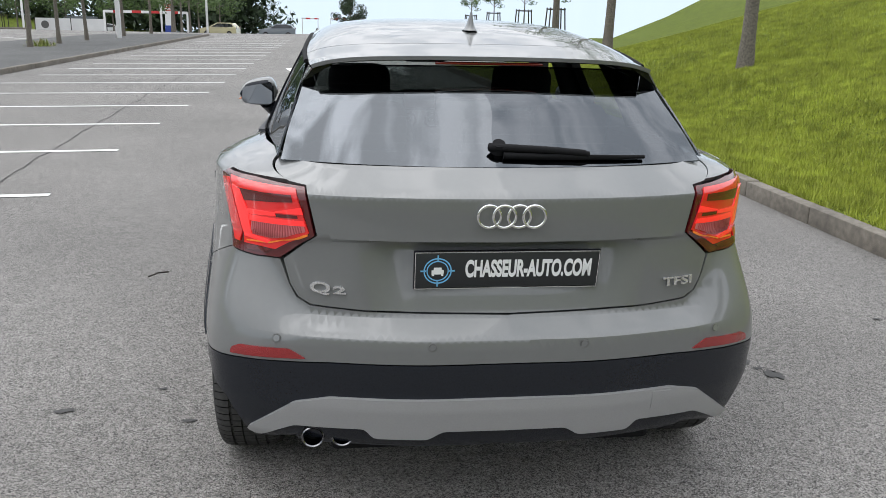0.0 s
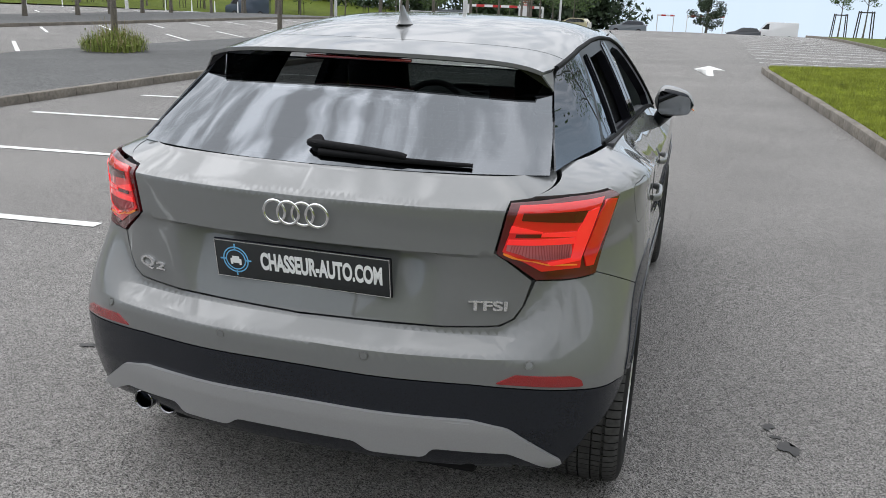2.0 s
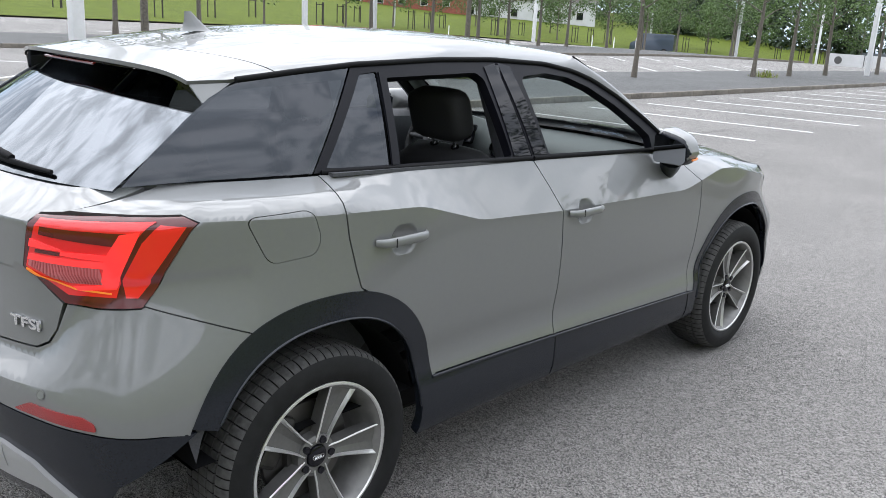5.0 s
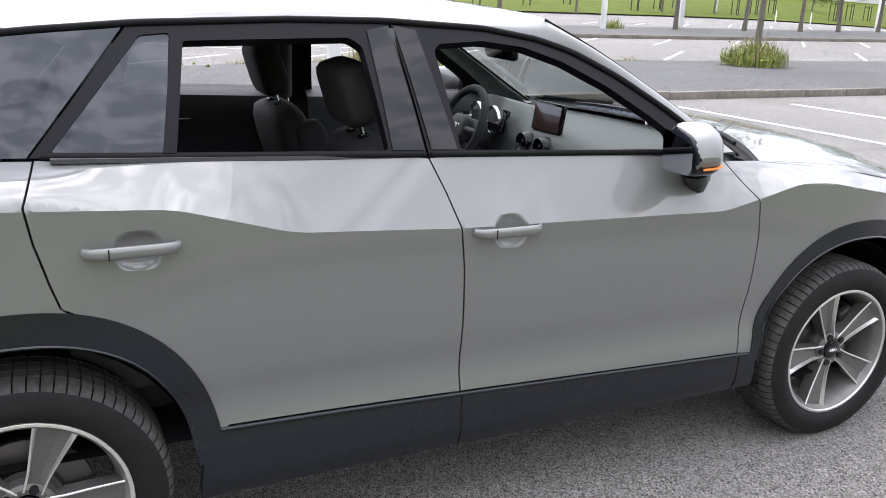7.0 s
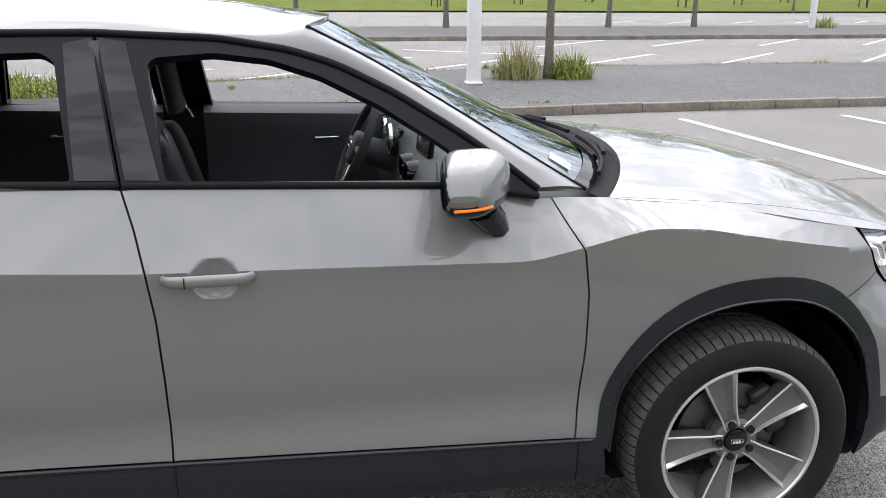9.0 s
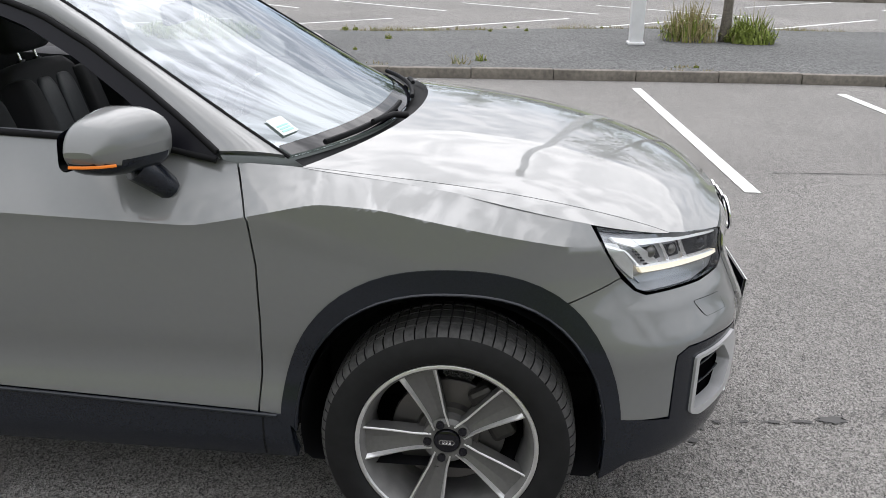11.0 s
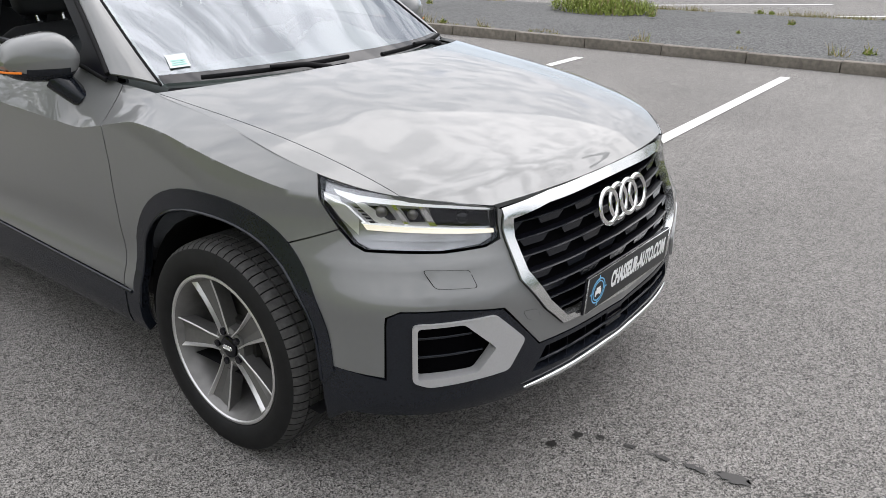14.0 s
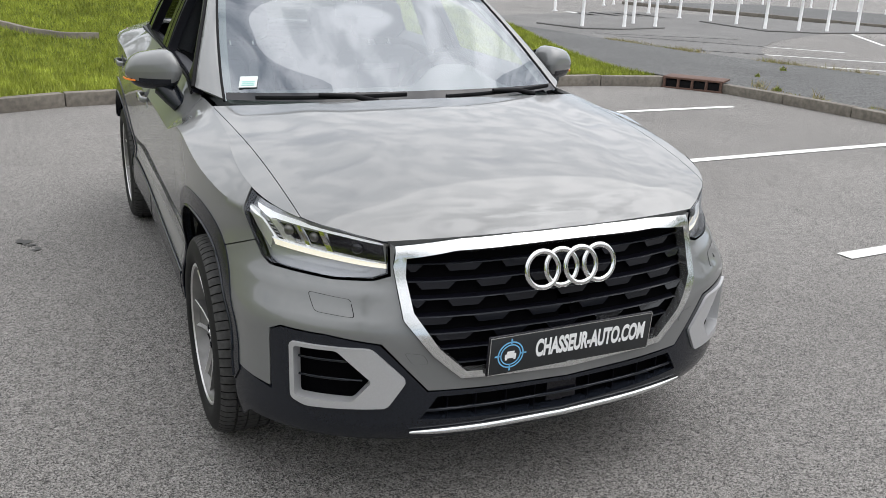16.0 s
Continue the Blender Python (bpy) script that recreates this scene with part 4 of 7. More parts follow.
# --- greenhouse ---
RAIL = [(-.40, 1.15), (-.10, 1.368), (.12, 1.392), (.33, 1.410), (.70, 1.424), (.97, 1.424), (1.10, 1.417), (1.26, 1.409), (1.43, 1.381), (1.54, 1.347), (1.68, 1.279), (1.83, 1.187), (1.93, 1.118), (2.02, 1.048)]
PULL = [(-.5, .100), (-.45, .094), (-.19, .064), (-.05, .045), (.1, .02), (.4, .012), (1.6, .006), (1.9, .0), (2.3, 0)]

PULL = eased(PULL, .30)


def rail_z(y):
    return table(y, RAIL)


def house(y, z):
    """The side of the cabin above the waist, right half."""
    t = (z - 1.08) / .35
    return Vector((1.306 - .51 * z - table(y, PULL) + .010 * (1 - (2 * t - 1) ** 2), y, z))


def house_l(y, z):
    p = house(y, z)
    return Vector((-p.x, p.y, p.z))


def waist(y):
    return top_z(y) + .003


tail_edge = [(-.452, 1.128), (-.37, 1.19), (-.25, 1.275), (-.17, 1.326), (-.115, 1.352)]
c_line = [(.078, waist(.078)), (.312, 1.404)]
rwin = fillet([(.435, 1.372), (.86, 1.383), (.893, 1.362), (.925, waist(.92) + .012), (.385, waist(.385) + .012)], .012, 3)
fwin = fillet([(1.098, 1.352), (1.115, 1.368), (1.25, 1.377), (1.38, 1.361), (1.50, 1.322), (1.64, 1.252), (1.78, 1.163), (1.838, 1.120), (1.838, waist(1.838) + .010), (1.132, waist(1.13) + .012)], .012, 3)
roof_rail = [(y, rail_z(y)) for y in np.linspace(-.10, 1.985, 60)]
for s in (1, -1):
    hp = house if s > 0 else house_l
    qg = tail_edge + [(y, rail_z(y) - .004) for y in np.linspace(-.06, .29, 8)] + [(.304, 1.404), (.072, waist(.07))] + [(y, waist(y)) for y in np.linspace(.0, -.42, 8)]
    part("quarter_glass", panel(qg, hp, .03, thick=.005, lift=.001), TINT, car, "dark privacy quarter window", 60)
    frame_r = [c_line[1]] + [(y, rail_z(y) - .003) for y in np.linspace(.34, .978, 20)] + [(1.030, waist(1.03))] + [(y, waist(y)) for y in np.linspace(.95, .12, 14)] + [c_line[0]]
    fixed = [(.338, 1.384), (.408, 1.390), (.368, waist(.368) + .012), (.122, waist(.12) + .012)]
    part("rear_window_frame", panel(frame_r, hp, .03, holes=[rwin, fillet(fixed, .008, 2)], thick=.035), FRAME, doors[s][0], "black rear door window frame", 30)
    part("fixed_pane", panel(fixed, hp, .03, thick=.004, lift=-.004), TINT, doors[s][0], "small dark fixed pane", 60)
    frame_f = [(.984, rail_z(.984) - .003)] + [(y, rail_z(y) - .003) for y in np.linspace(1.02, 2.01, 40)] + [(2.025, waist(2.02) + .004)] + [(y, waist(y)) for y in np.linspace(1.98, 1.08, 14)] + [(1.036, waist(1.03))]
    part("front_window_frame", panel(frame_f, hp, .03, holes=[fwin], thick=.035), FRAME, doors[s][1], "black front door window frame", 30)
    for nm, door, pp in (("pillar_trim", 0, [(.912, 1.400), (.975, 1.412), (1.024, waist(1.0) + .012), (.934, waist(.93) + .012)]), ("pillar_trim", 1, [(.990, 1.412), (1.052, 1.402), (1.120, waist(1.1) + .012), (1.044, waist(1.0) + .012)])):
        part(nm, panel(pp, hp, .03, thick=.006, lift=.004), GLOSSBLACK, doors[s][door], "gloss black door pillar trim", 30)
    bar = [(.412, 1.388), (.440, 1.388), (.392, waist(.39) + .01), (.362, waist(.36) + .01)]
    part("window_bar", panel(bar, hp, .03, thick=.008, lift=.006), FRAME, doors[s][0], "", 30)
    # mouldings along the waist and round the roof
    for nm, door, a, b in (("waist_strip", 0, .10, 1.026), ("waist_strip", 1, 1.04, 2.02)):
        bm = bmesh.new()
        add_tube(bm, [hp(y, waist(y) + .002) + Vector((s * .004, 0, 0)) for y in np.linspace(a, b, 24)], .008, 8, flat=.6)
        part(nm, bm, RUBBER, doors[s][door], "black rubber window seal", 60)
    bm = bmesh.new()
    add_tube(bm, [hp(y, rail_z(y) + .002) + Vector((s * .003, 0, 0)) for y in np.linspace(-.08, 2.02, 60)], .0085, 8)
    part("roof_seal", bm, RUBBER, car, "black rubber seal along the roof edge", 60)

# --- roof, pillars, screens ---
ROOF_C = [(-.300, 1.408), (-.12, 1.440), (.15, 1.476), (.5, 1.502), (.9, 1.506), (1.25, 1.490), (1.56, 1.450)]


SCREEN_E = [(.562, 1.475, 1.436), (.600, 1.64, 1.350), (.640, 1.84, 1.230), (.672, 2.04, 1.105), (.688, 2.175, 1.022)]
SCREEN_C = [(0, 1.538, 1.446), (0, 1.73, 1.348), (0, 1.93, 1.238), (0, 2.15, 1.128), (0, 2.38, 1.028)]


def roof_edge(y):
    """Where the roof meets the side: the rail, the spoiler tip behind it and the screen corner before it."""
    if y < -.10:
        p = house(-.10, rail_z(-.10) + .004)
        return Vector((p.x - .10 * (-.10 - y), y, p.z + .02 * (y + .10)))
    if y > 1.20:
        t = (y - 1.20) / .275
        return house(y, rail_z(y) + .004).lerp(Vector(SCREEN_E[0]), t * t * (3 - 2 * t))
    return house(y, rail_z(y) + .004)


def roof_point(s, v):
    """s from -1 (left rail) to 1 (right rail), v from 0 (tail) to 1 (screen)."""
    edge = roof_edge(lerp(-.215, 1.475, v))
    c = curve([(0, *p) for p in ROOF_C], v)
    a = abs(s)
    return Vector((edge.x * s, lerp(edge.y, c.y, 1 - a ** 2.2), lerp(edge.z, c.z, 1 - .5 * a ** 2.6 - .5 * a ** 10)))


rows = [[roof_point(s, v) for s in np.sin(np.linspace(-math.pi / 2, math.pi / 2, 41))] for v in np.linspace(.16, 1, 34)]
roof = part("roof", sheet(rows, .01), PAINT, car, "glossy grey roof panel", 40)
rows = [[roof_point(s, v) for s in np.sin(np.linspace(-math.pi / 2, math.pi / 2, 41))] for v in np.linspace(0, .157, 10)]
spoiler = part("roof_spoiler", sheet(rows, .012), PAINT, car, "grey roof spoiler over the rear window", 40)
rows = [[roof_point(s, v) + Vector((0, .004, -.015)) for s in np.linspace(-.985, .985, 25)] for v in np.linspace(0.003, .157, 6)]
part("spoiler_underside", sheet(rows), CLAD, spoiler, "black underside of the spoiler", 40)
def screen_point(s, v):
    e, c = curve(SCREEN_E, v), curve(SCREEN_C, v)
    k = abs(s) ** 2.3
    return Vector((e.x * s, lerp(c.y, e.y, k), lerp(c.z, e.z, k)))


rows = [[screen_point(s, v) for s in np.linspace(-1, 1, 33)] for v in np.linspace(0, 1, 24)]
windscreen = part("windscreen", sheet(rows, .006), SCREEN, car, "clear windscreen mirroring the sky", 60)
for s in (1, -1):
    rows = []
    for v in np.linspace(0, 1, 24):
        y = 1.20 + .30 * v / .25 if v < .25 else 1.50 + .525 * (v - .25) / .75
        a = house(y, rail_z(y) + .004)
        b = roof_edge(1.20 + .275 * v / .25) if v < .25 else screen_point(1, (v - .25) / .75 * .985)
        row = []
        for t in np.linspace(0, 1, 7):
            p = a.lerp(b, t)
            n = Vector((.75, .45, .45))
            p += n * .020 * math.sin(math.pi * t) * (1 - .3 * v) * ramp(v, .05, .4)
            p.x *= s
            row.append(p)
        rows.append(row)
    part("front_pillar", sheet(rows, .01), PAINT, car, "grey front roof pillar", 40)
    inner = [[p + Vector((-s * .035, -.01, -.02)) for p in row] for row in rows]
    part("pillar_lining", sheet(inner), TRIMGREY, car, "pale grey front pillar lining", 40)
    bm = bmesh.new()
    add_tube(bm, [Vector((s * screen_point(1, v).x, screen_point(1, v).y, screen_point(1, v).z)) for v in np.linspace(0, 1, 30)], .005, 6)
    part("screen_seal", bm, RUBBER, windscreen, "", 60)
# dark band along the foot of the screen and its edges
rows = [[screen_point(s, v) + Vector((0, .002, .003)) for s in np.linspace(-.99, .99, 33)] for v in np.linspace(.93, .995, 4)]
part("black_band", sheet(rows), GLOSSBLACK, windscreen, "black printed edge of the glass", 60)
p = screen_point(.87, .84)
n = (screen_point(.9, .84) - screen_point(.84, .84)).cross(screen_point(.87, .87) - screen_point(.87, .81)).normalized()
if n.y < 0:
    n = -n
ax = (screen_point(.9, .84) - screen_point(.84, .84)).normalized()
ay = n.cross(ax)
bm = bmesh.new()
mm = Matrix((ax, ay, n)).transposed().to_4x4()
add_box(bm, Matrix.Translation(p + n * .004) @ mm @ Matrix.Diagonal((.064, .064, .0008, 1)))
part("sticker", bm, material("pale sticker", (.55, .60, .59), .6), windscreen, "small white paper sticker with a green print")
bm = bmesh.new()
for k, w in ((.000, .046), (.010, .042), (.020, .046)):
    add_box(bm, Matrix.Translation(p + n * .0052 + ay * k) @ mm @ Matrix.Diagonal((w, .006, .0006, 1)))
part("sticker_print", bm, material("green print", (.28, .50, .46), .6), windscreen)

# rear window
GLASS_E = [(.632, -.470, 1.119), (.612, -.345, 1.203), (.580, -.19, 1.306), (.560, -.10, 1.362)]
GLASS_C = [(0, -.600, 1.119), (0, -.455, 1.215), (0, -.325, 1.305), (0, -.21, 1.375)]


def rear_point(s, v):
    e, c = curve(GLASS_E, v), curve(GLASS_C, v)
    k = abs(s) ** 2.2
    return Vector((e.x * s, lerp(c.y, e.y, k), lerp(c.z, e.z, k)))


rows = [[rear_point(s, v) for s in np.linspace(-1, 1, 33)] for v in np.linspace(0, 1, 18)]
rear_glass = part("rear_window", sheet(rows, .006), REARTINT, gate, "dark tinted rear window mirroring clouds", 60)
wire = material("fine heating wire", (.16, .165, .17), .5)
for i in range(9):
    bm = bmesh.new()
    v = .12 + i * .075
    add_tube(bm, [rear_point(s, v) + Vector((0, .0015, -.0025)) for s in np.linspace(-.84, .84, 24)], .0003, 4)
    part("heating_wire", bm, wire, rear_glass)
for s in (1, -1):
    foot = rear_point(s, .68) + Vector((s * .004, -.006, .004))
    tip, inner, side = roof_point(s, .004), roof_point(s * .86, .004), roof_edge(-.09)
    side.x *= s
    rows = [[foot.lerp(inner.lerp(tip, t) + Vector((0, .004, -.012)), v) for t in np.linspace(0, 1, 5)] for v in np.linspace(.03, 1, 7)]
    part("spoiler_blade", sheet(rows, .008), GLOSSBLACK, spoiler, "side blade of the spoiler", 40)
    rows = [[foot.lerp(tip.lerp(side, t) + Vector((s * -.002, 0, -.010)), v) for t in np.linspace(0, 1, 5)] for v in np.linspace(.03, 1, 7)]
    part("spoiler_cheek", sheet(rows, .004), PAINT, spoiler, "", 40)
bm = bmesh.new()
add_box(bm, pose(0, -.288, 1.386, 20, 0, 0) @ Matrix.Diagonal((.34, .012, .008, 1)), .003)
part("brake_light", bm, REDDARK, spoiler, "dark red high brake light")
# shark-fin aerial
rows = []
for k in range(9):
    t = k / 8
    zb = 1.478 + .004
    rows.append([Vector((math.cos(a) * lerp(.026, .003, t ** .5), .135 - .030 * t + math.sin(a) * lerp(.060, .012, t ** .7), zb - .006 + .062 * t)) for a in np.linspace(0, 2 * math.pi, 17)])
aerial = part("aerial", sheet(rows, centre=(0, .1, 1.4)), PAINT, roof, "grey shark-fin aerial", 60)
# wiper on the rear window
def on_rear_glass(x, v, out):
    q = x / curve(GLASS_E, v).x
    n = (rear_point(q + .02, v) - rear_point(q - .02, v)).cross(rear_point(q, v + .02) - rear_point(q, v - .02)).normalized()
    return rear_point(q, v) + (n if n.z > 0 else -n) * out


bm = bmesh.new()
add_tube(bm, [on_rear_glass(x, v, o) for x, v, o in ((-.035, .135, .012), (-.025, .120, .018), (.03, .105, .022), (.12, .092, .022), (.235, .072, .018), (.25, .070, .013))], lambda t: .0130 * (1 - .25 * t), 10, flat=1.1)
wiper = part("rear_wiper", bm, RUBBER, gate, "black rear wiper arm", 60)
bm = bmesh.new()
add_cyl(bm, on_rear_glass(-.012, .13, -.004), on_rear_glass(-.012, .13, .03), .023, .018, 16)
part("wiper_pivot", bm, RUBBER, wiper, "", 40)
bm = bmesh.new()
add_tube(bm, [on_rear_glass(x, .075 - .07 * x, .009) for x in np.linspace(.0, .43, 9)], lambda t: lerp(.011, .006, t), 6)
part("wiper_blade", bm, RUBBER, wiper, "", 60)

# --- bonnet and nose ---
BON_C = [(0, 2.435, 1.048), (0, 2.62, 1.022), (0, 2.85, .985), (0, 3.08, .935), (0, 3.26, .882), (0, 3.352, .836)]


def bonnet_edge(v):
    y = lerp(2.215, 3.262, v ** .92)
    return shell(at_side(y, top_z(y)), top_z(y)) if v < 1 else shell(at_nose(.487, .824), .824)


_E = [bonnet_edge(v) for v in np.linspace(0, 1, 31)]
_FIT = [np.polyfit(np.linspace(0, 1, 31), [p[i] for p in _E], 6) for i in range(3)]
_EDGE = [Vector([float(np.polyval(k, v)) for k in _FIT]) for v in np.linspace(0, 1, 31)]


def bonnet_point(s, v):
    e, c = curve(_EDGE, v), curve(BON_C, v)
    a = abs(s)
    k = a ** 2.1
    p = Vector((e.x * s, lerp(c.y, e.y, a ** 2.2), lerp(c.z, e.z, k)))
    dome = 1 - ramp(a, .50 - .12 * v, .74 - .12 * v)
    p.z += .006 * dome * math.sin(math.pi * min(1, max(0, .06 + v * .98))) + .012 * (1 - a ** 4) * math.sin(math.pi * v)
    return p


def bonnet_half(v):
    # the shut line runs straight from the rear corner to the top of the headlamp
    y = lerp(2.215, 3.262, v ** .92)
    if y > 3.13:
        return .9995
    line = lerp(curve(_EDGE, 0).x, curve(_EDGE, .864).x, (y - 2.215) / .915)
    return min(.9995, line / curve(_EDGE, v).x)


rows = [[bonnet_point(s, v) for s in np.linspace(-bonnet_half(v), bonnet_half(v), 61)] for v in np.linspace(.003, .998, 44)]
for s in (1, -1):      # the top of each wing, inboard to the shut line
    strip = [[bonnet_point(s * lerp(min(bonnet_half(v) + .0035, 1.0), 1.005, t), v) for t in np.linspace(0, 1, 8)] for v in np.linspace(.004, .862, 44)]
    part("wing_top", sheet(strip), PAINT, car, "top of the front wing", 50)
bonnet = part("bonnet", sheet(rows, .02), PAINT, car, "long glossy grey bonnet with raised centre", 50)
rows = [[Vector((p.x, p.y + .012, p.z - .018)) for p in (lerp(screen_point(s, .985), bonnet_point(s, .0), t) for s in np.linspace(-.98, .98, 25))] for t in (-.1, .3, .7, 1.3)]
part("scuttle", sheet(rows), RUBBER, car, "black plastic scuttle below the windscreen", 60)
for s, x0, x1 in ((1, .86, .10), (-1, -.12, -.90)):
    bm = bmesh.new()
    pts = [screen_point(lerp(x0, x1, t), .990 - .022 * t) + Vector((0, .016, .014)) for t in np.linspace(0, 1, 14)]
    add_tube(bm, pts, .0080, 6)
    w = part("front_wiper", bm, RUBBER, car, "black windscreen wiper", 60)
    bm = bmesh.new()
    add_tube(bm, [pts[10] + Vector((0, .04, -.015)), pts[8] + Vector((0, .022, .004)), pts[5] + Vector((0, .010, .010))], lambda t: lerp(.011, .007, t), 8)
    part("wiper_arm", bm, RUBBER, w, "", 60)

# grille opening, in plan of the nose
GR = [(0, .828), (.30, .823), (.470, .808), (.480, .76), (.472, .63), (.40, .535), (.325, .466), (0, .456)]
GRI = [(0, .801), (.32, .797), (.447, .783), (.453, .735), (.445, .648), (.385, .556), (.312, .486), (0, .478)]


def nose_half(pts):
    return [(at_nose(x, z), z) for x, z in pts]


frame_out, frame_in = both_nose(nose_half(GR)), both_nose(nose_half(GRI))


def surround(q, z):
    """The nose with its upper edge leaning back, so that the top bar looks up."""
    p = nose_place(q, z)
    p.y -= .024 * max(0.0, z - .792) / .034
    return p


grille = skin("grille_frame", frame_out, SATIN, label="satin aluminium grille surround", place=surround, holes=[frame_in], lift=.010, thick=.03, step=.02)
# a sheet behind the slats, its black standing for the shade in there
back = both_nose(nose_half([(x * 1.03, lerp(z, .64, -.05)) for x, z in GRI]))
skin("grille_shade_sheet", back, CAVITYSHADE, grille, place=nose_place, lift=-.075, thick=0, step=.04, label="black sheet painted as the shade behind the grille")


def grille_half(z):
    return float(np.interp(z, [.478, .486, .556, .648, .735, .783, .797], [.305, .312, .385, .445, .453, .447, .40]))


for i in range(7):
    z = .760 - i * .0435
    w = grille_half(z) - .002
    bm = bmesh.new()
    front, rearw = [], []
    xs = np.linspace(-w, w, 41)
    pts = [nose_place(math.copysign(UMAX - abs(at_nose(x, z)), x), z) for x in xs]
    rows = [[p + Vector((0, -.020, .002)) for p in pts], [p + Vector((0, -.015, 0)) for p in pts], [p + Vector((0, -.020, -.003)) for p in pts], [p + Vector((0, -.045, -.005)) for p in pts]]
    rows.insert(0, [p + Vector((0, -.045, .006)) for p in pts])
    sheet(rows, bm=bm)
    for f in bm.faces:
        f.material_index = 1 if f.index in range(40, 120) else 0
    slat = part("grille_slat", bm, [GRILLEBLACK, SLATGREY], grille, "thin dark slat", 40)
    if i < 5:
        pitch, wide = .160, .104
        x = -w + (.0 if i % 2 else .080) - .03
        while x < w:
            a, b = max(x, -w), min(x + wide, w)
            if b - a > .03 and not (abs((a + b) / 2) < .0):
                bm = bmesh.new()
                top = [nose_place(math.copysign(UMAX - abs(at_nose(q, z)), q), z) for q in (a, b)]
                low = [nose_place(math.copysign(UMAX - abs(at_nose(q, z)), q), z - .020) for q in (a + .017, b - .017)]
                f = [bm.verts.new(v + Vector((0, d, 0))) for v, d in ((top[0], -.013), (top[1], -.013), (low[1], -.022), (low[0], -.022))]
                g = [bm.verts.new(v.co + Vector((0, -.03, 0))) for v in f]
                bm.faces.new(f)
                for k in range(4):
                    bm.faces.new((f[k], g[k], g[(k + 1) % 4], f[(k + 1) % 4]))
                part("grille_tooth", bm, TOOTH, grille)
            x += pitch
rings(0, 3.404, .742, .0570, .0605, .0078, 1, grille, 12)
plate(3.440, .528, 1, 4, grille)

LAMP_F = outline(("s", 2.936, .897), ("s", 3.0, .884), ("s", 3.10, .864)) + [(at_nose(x, z), z) for x, z in ((.60, .846), (.492, .822), (.494, .742), (.53, .728), (.62, .722))] + outline(("s", 3.075, .728), ("s", 3.045, .742), ("s", 2.985, .81))
nose_paint = [(0, .450), (.32, .459), (.402, .532), (.474, .630), (.482, .76), (.474, .807), (.487, .818), (.488, .736), (.53, .722), (.62, .716)]
bump_f = nose_half(nose_paint) + outline(("s", 3.072, .722), ("s", 3.040, .738), ("s", 3.004, .772)) + arch(*FO, 54.8, 12, 14) + outline(("s", 3.155, .402), ("s", 3.160, .575), ("s", 3.19, .592)) + nose_half([(.66, .590), (.53, .570), (.47, .50), (.41, .432), (0, .424)])
front_bumper = skin("front_bumper", both_nose(bump_f), PAINT, place=nose_place, thick=.02, step=.024)
clad_f = nose_half([(0, .419), (.412, .427), (.474, .498), (.534, .565), (.66, .585)]) + outline(("s", 3.19, .587), ("s", 3.164, .572), ("s", 3.16, .393), ("s", 3.036, .416)) + arch(*FI, 12, -14, 8) + outline(("s", 3.06, .285)) + nose_half([(.70, .278), (.45, .270), (0, .266)])
FOG_O = fillet(nose_half([(.735, .556), (.555, .557), (.466, .465), (.515, .385), (.705, .374), (.735, .39)]), .014, 3)
_FU = [at_nose(.735, z) + .013 for z in (.545, .398)]
FOG_I = fillet([(_FU[0], .545)] + nose_half([(.634, .547), (.552, .462), (.60, .400)]) + [(_FU[1], .398)], .010, 3)
INTAKE = nose_half([(0, .408), (.385, .412), (.43, .345), (0, .322)])
as_q = lambda poly: [(UMAX - u, z) for u, z in poly]
neg = lambda poly: [(-q, z) for q, z in poly]
front_clad = skin("front_lower_cladding", both_nose(clad_f), CLAD, place=nose_place, thick=.03, step=.028, label="dark plastic lower front bumper",
                  holes=[as_q(FOG_O), neg(as_q(FOG_O)), both_nose(INTAKE)])
# the shade inside the lower intake, painted as a black sheet
skin("intake_shade_sheet", both_nose(nose_half([(0, .42), (.40, .42), (.45, .33), (0, .31)])), CAVITYSHADE, front_clad, place=nose_place, lift=-.06, thick=0, step=.05)
bm = bmesh.new()
add_tube(bm, [nose_place(math.copysign(UMAX - abs(at_nose(x, .366)), x), .366) + Vector((0, -.012, 0)) for x in np.linspace(-.41, .41, 30)], .005, 6)
part("intake_bar", bm, CLAD, front_clad, "", 60)
for x in (-.35, -.27, -.18, -.09, .09, .18, .27, .35):
    bm = box((x, nose_place(math.copysign(UMAX - abs(at_nose(x if abs(x) > .001 else .001, .366)), x), .366).y - .035, .366), (.004, .04, .085), .001)
    part("intake_fin", bm, GRILLEBLACK, front_clad)
bm = box((0, 3.40, .372), (.10, .02, .07), .004)
part("radar_cover", bm, GLOSSBLACK, front_clad)
bm = bmesh.new()
add_tube(bm, [nose_place(math.copysign(UMAX - abs(at_nose(x, .30)), x), .30) + Vector((0, .008, .004)) for x in np.linspace(-.455, .455, 40)], lambda t: .010 * (1 - .6 * abs(2 * t - 1) ** 8), 8, flat=.8)
part("front_lip", bm, SATIN, front_clad, "thin silver strip under the nose", 60)
_LF = outline(("s", 2.926, .898)) + nose_half([(.492, .822), (.494, .742)]) + outline(("s", 3.045, .742))


def lamp_f(a, b):
    """A place on the headlamp: a from 0 (outer) to 1 (inner edge), b from 0 (top) to 1 (bottom)."""
    w = ((1 - a) * (1 - b), a * (1 - b), a * b, (1 - a) * b)
    return tuple(sum(k * p[i] for k, p in zip(w, _LF)) for i in (0, 1))


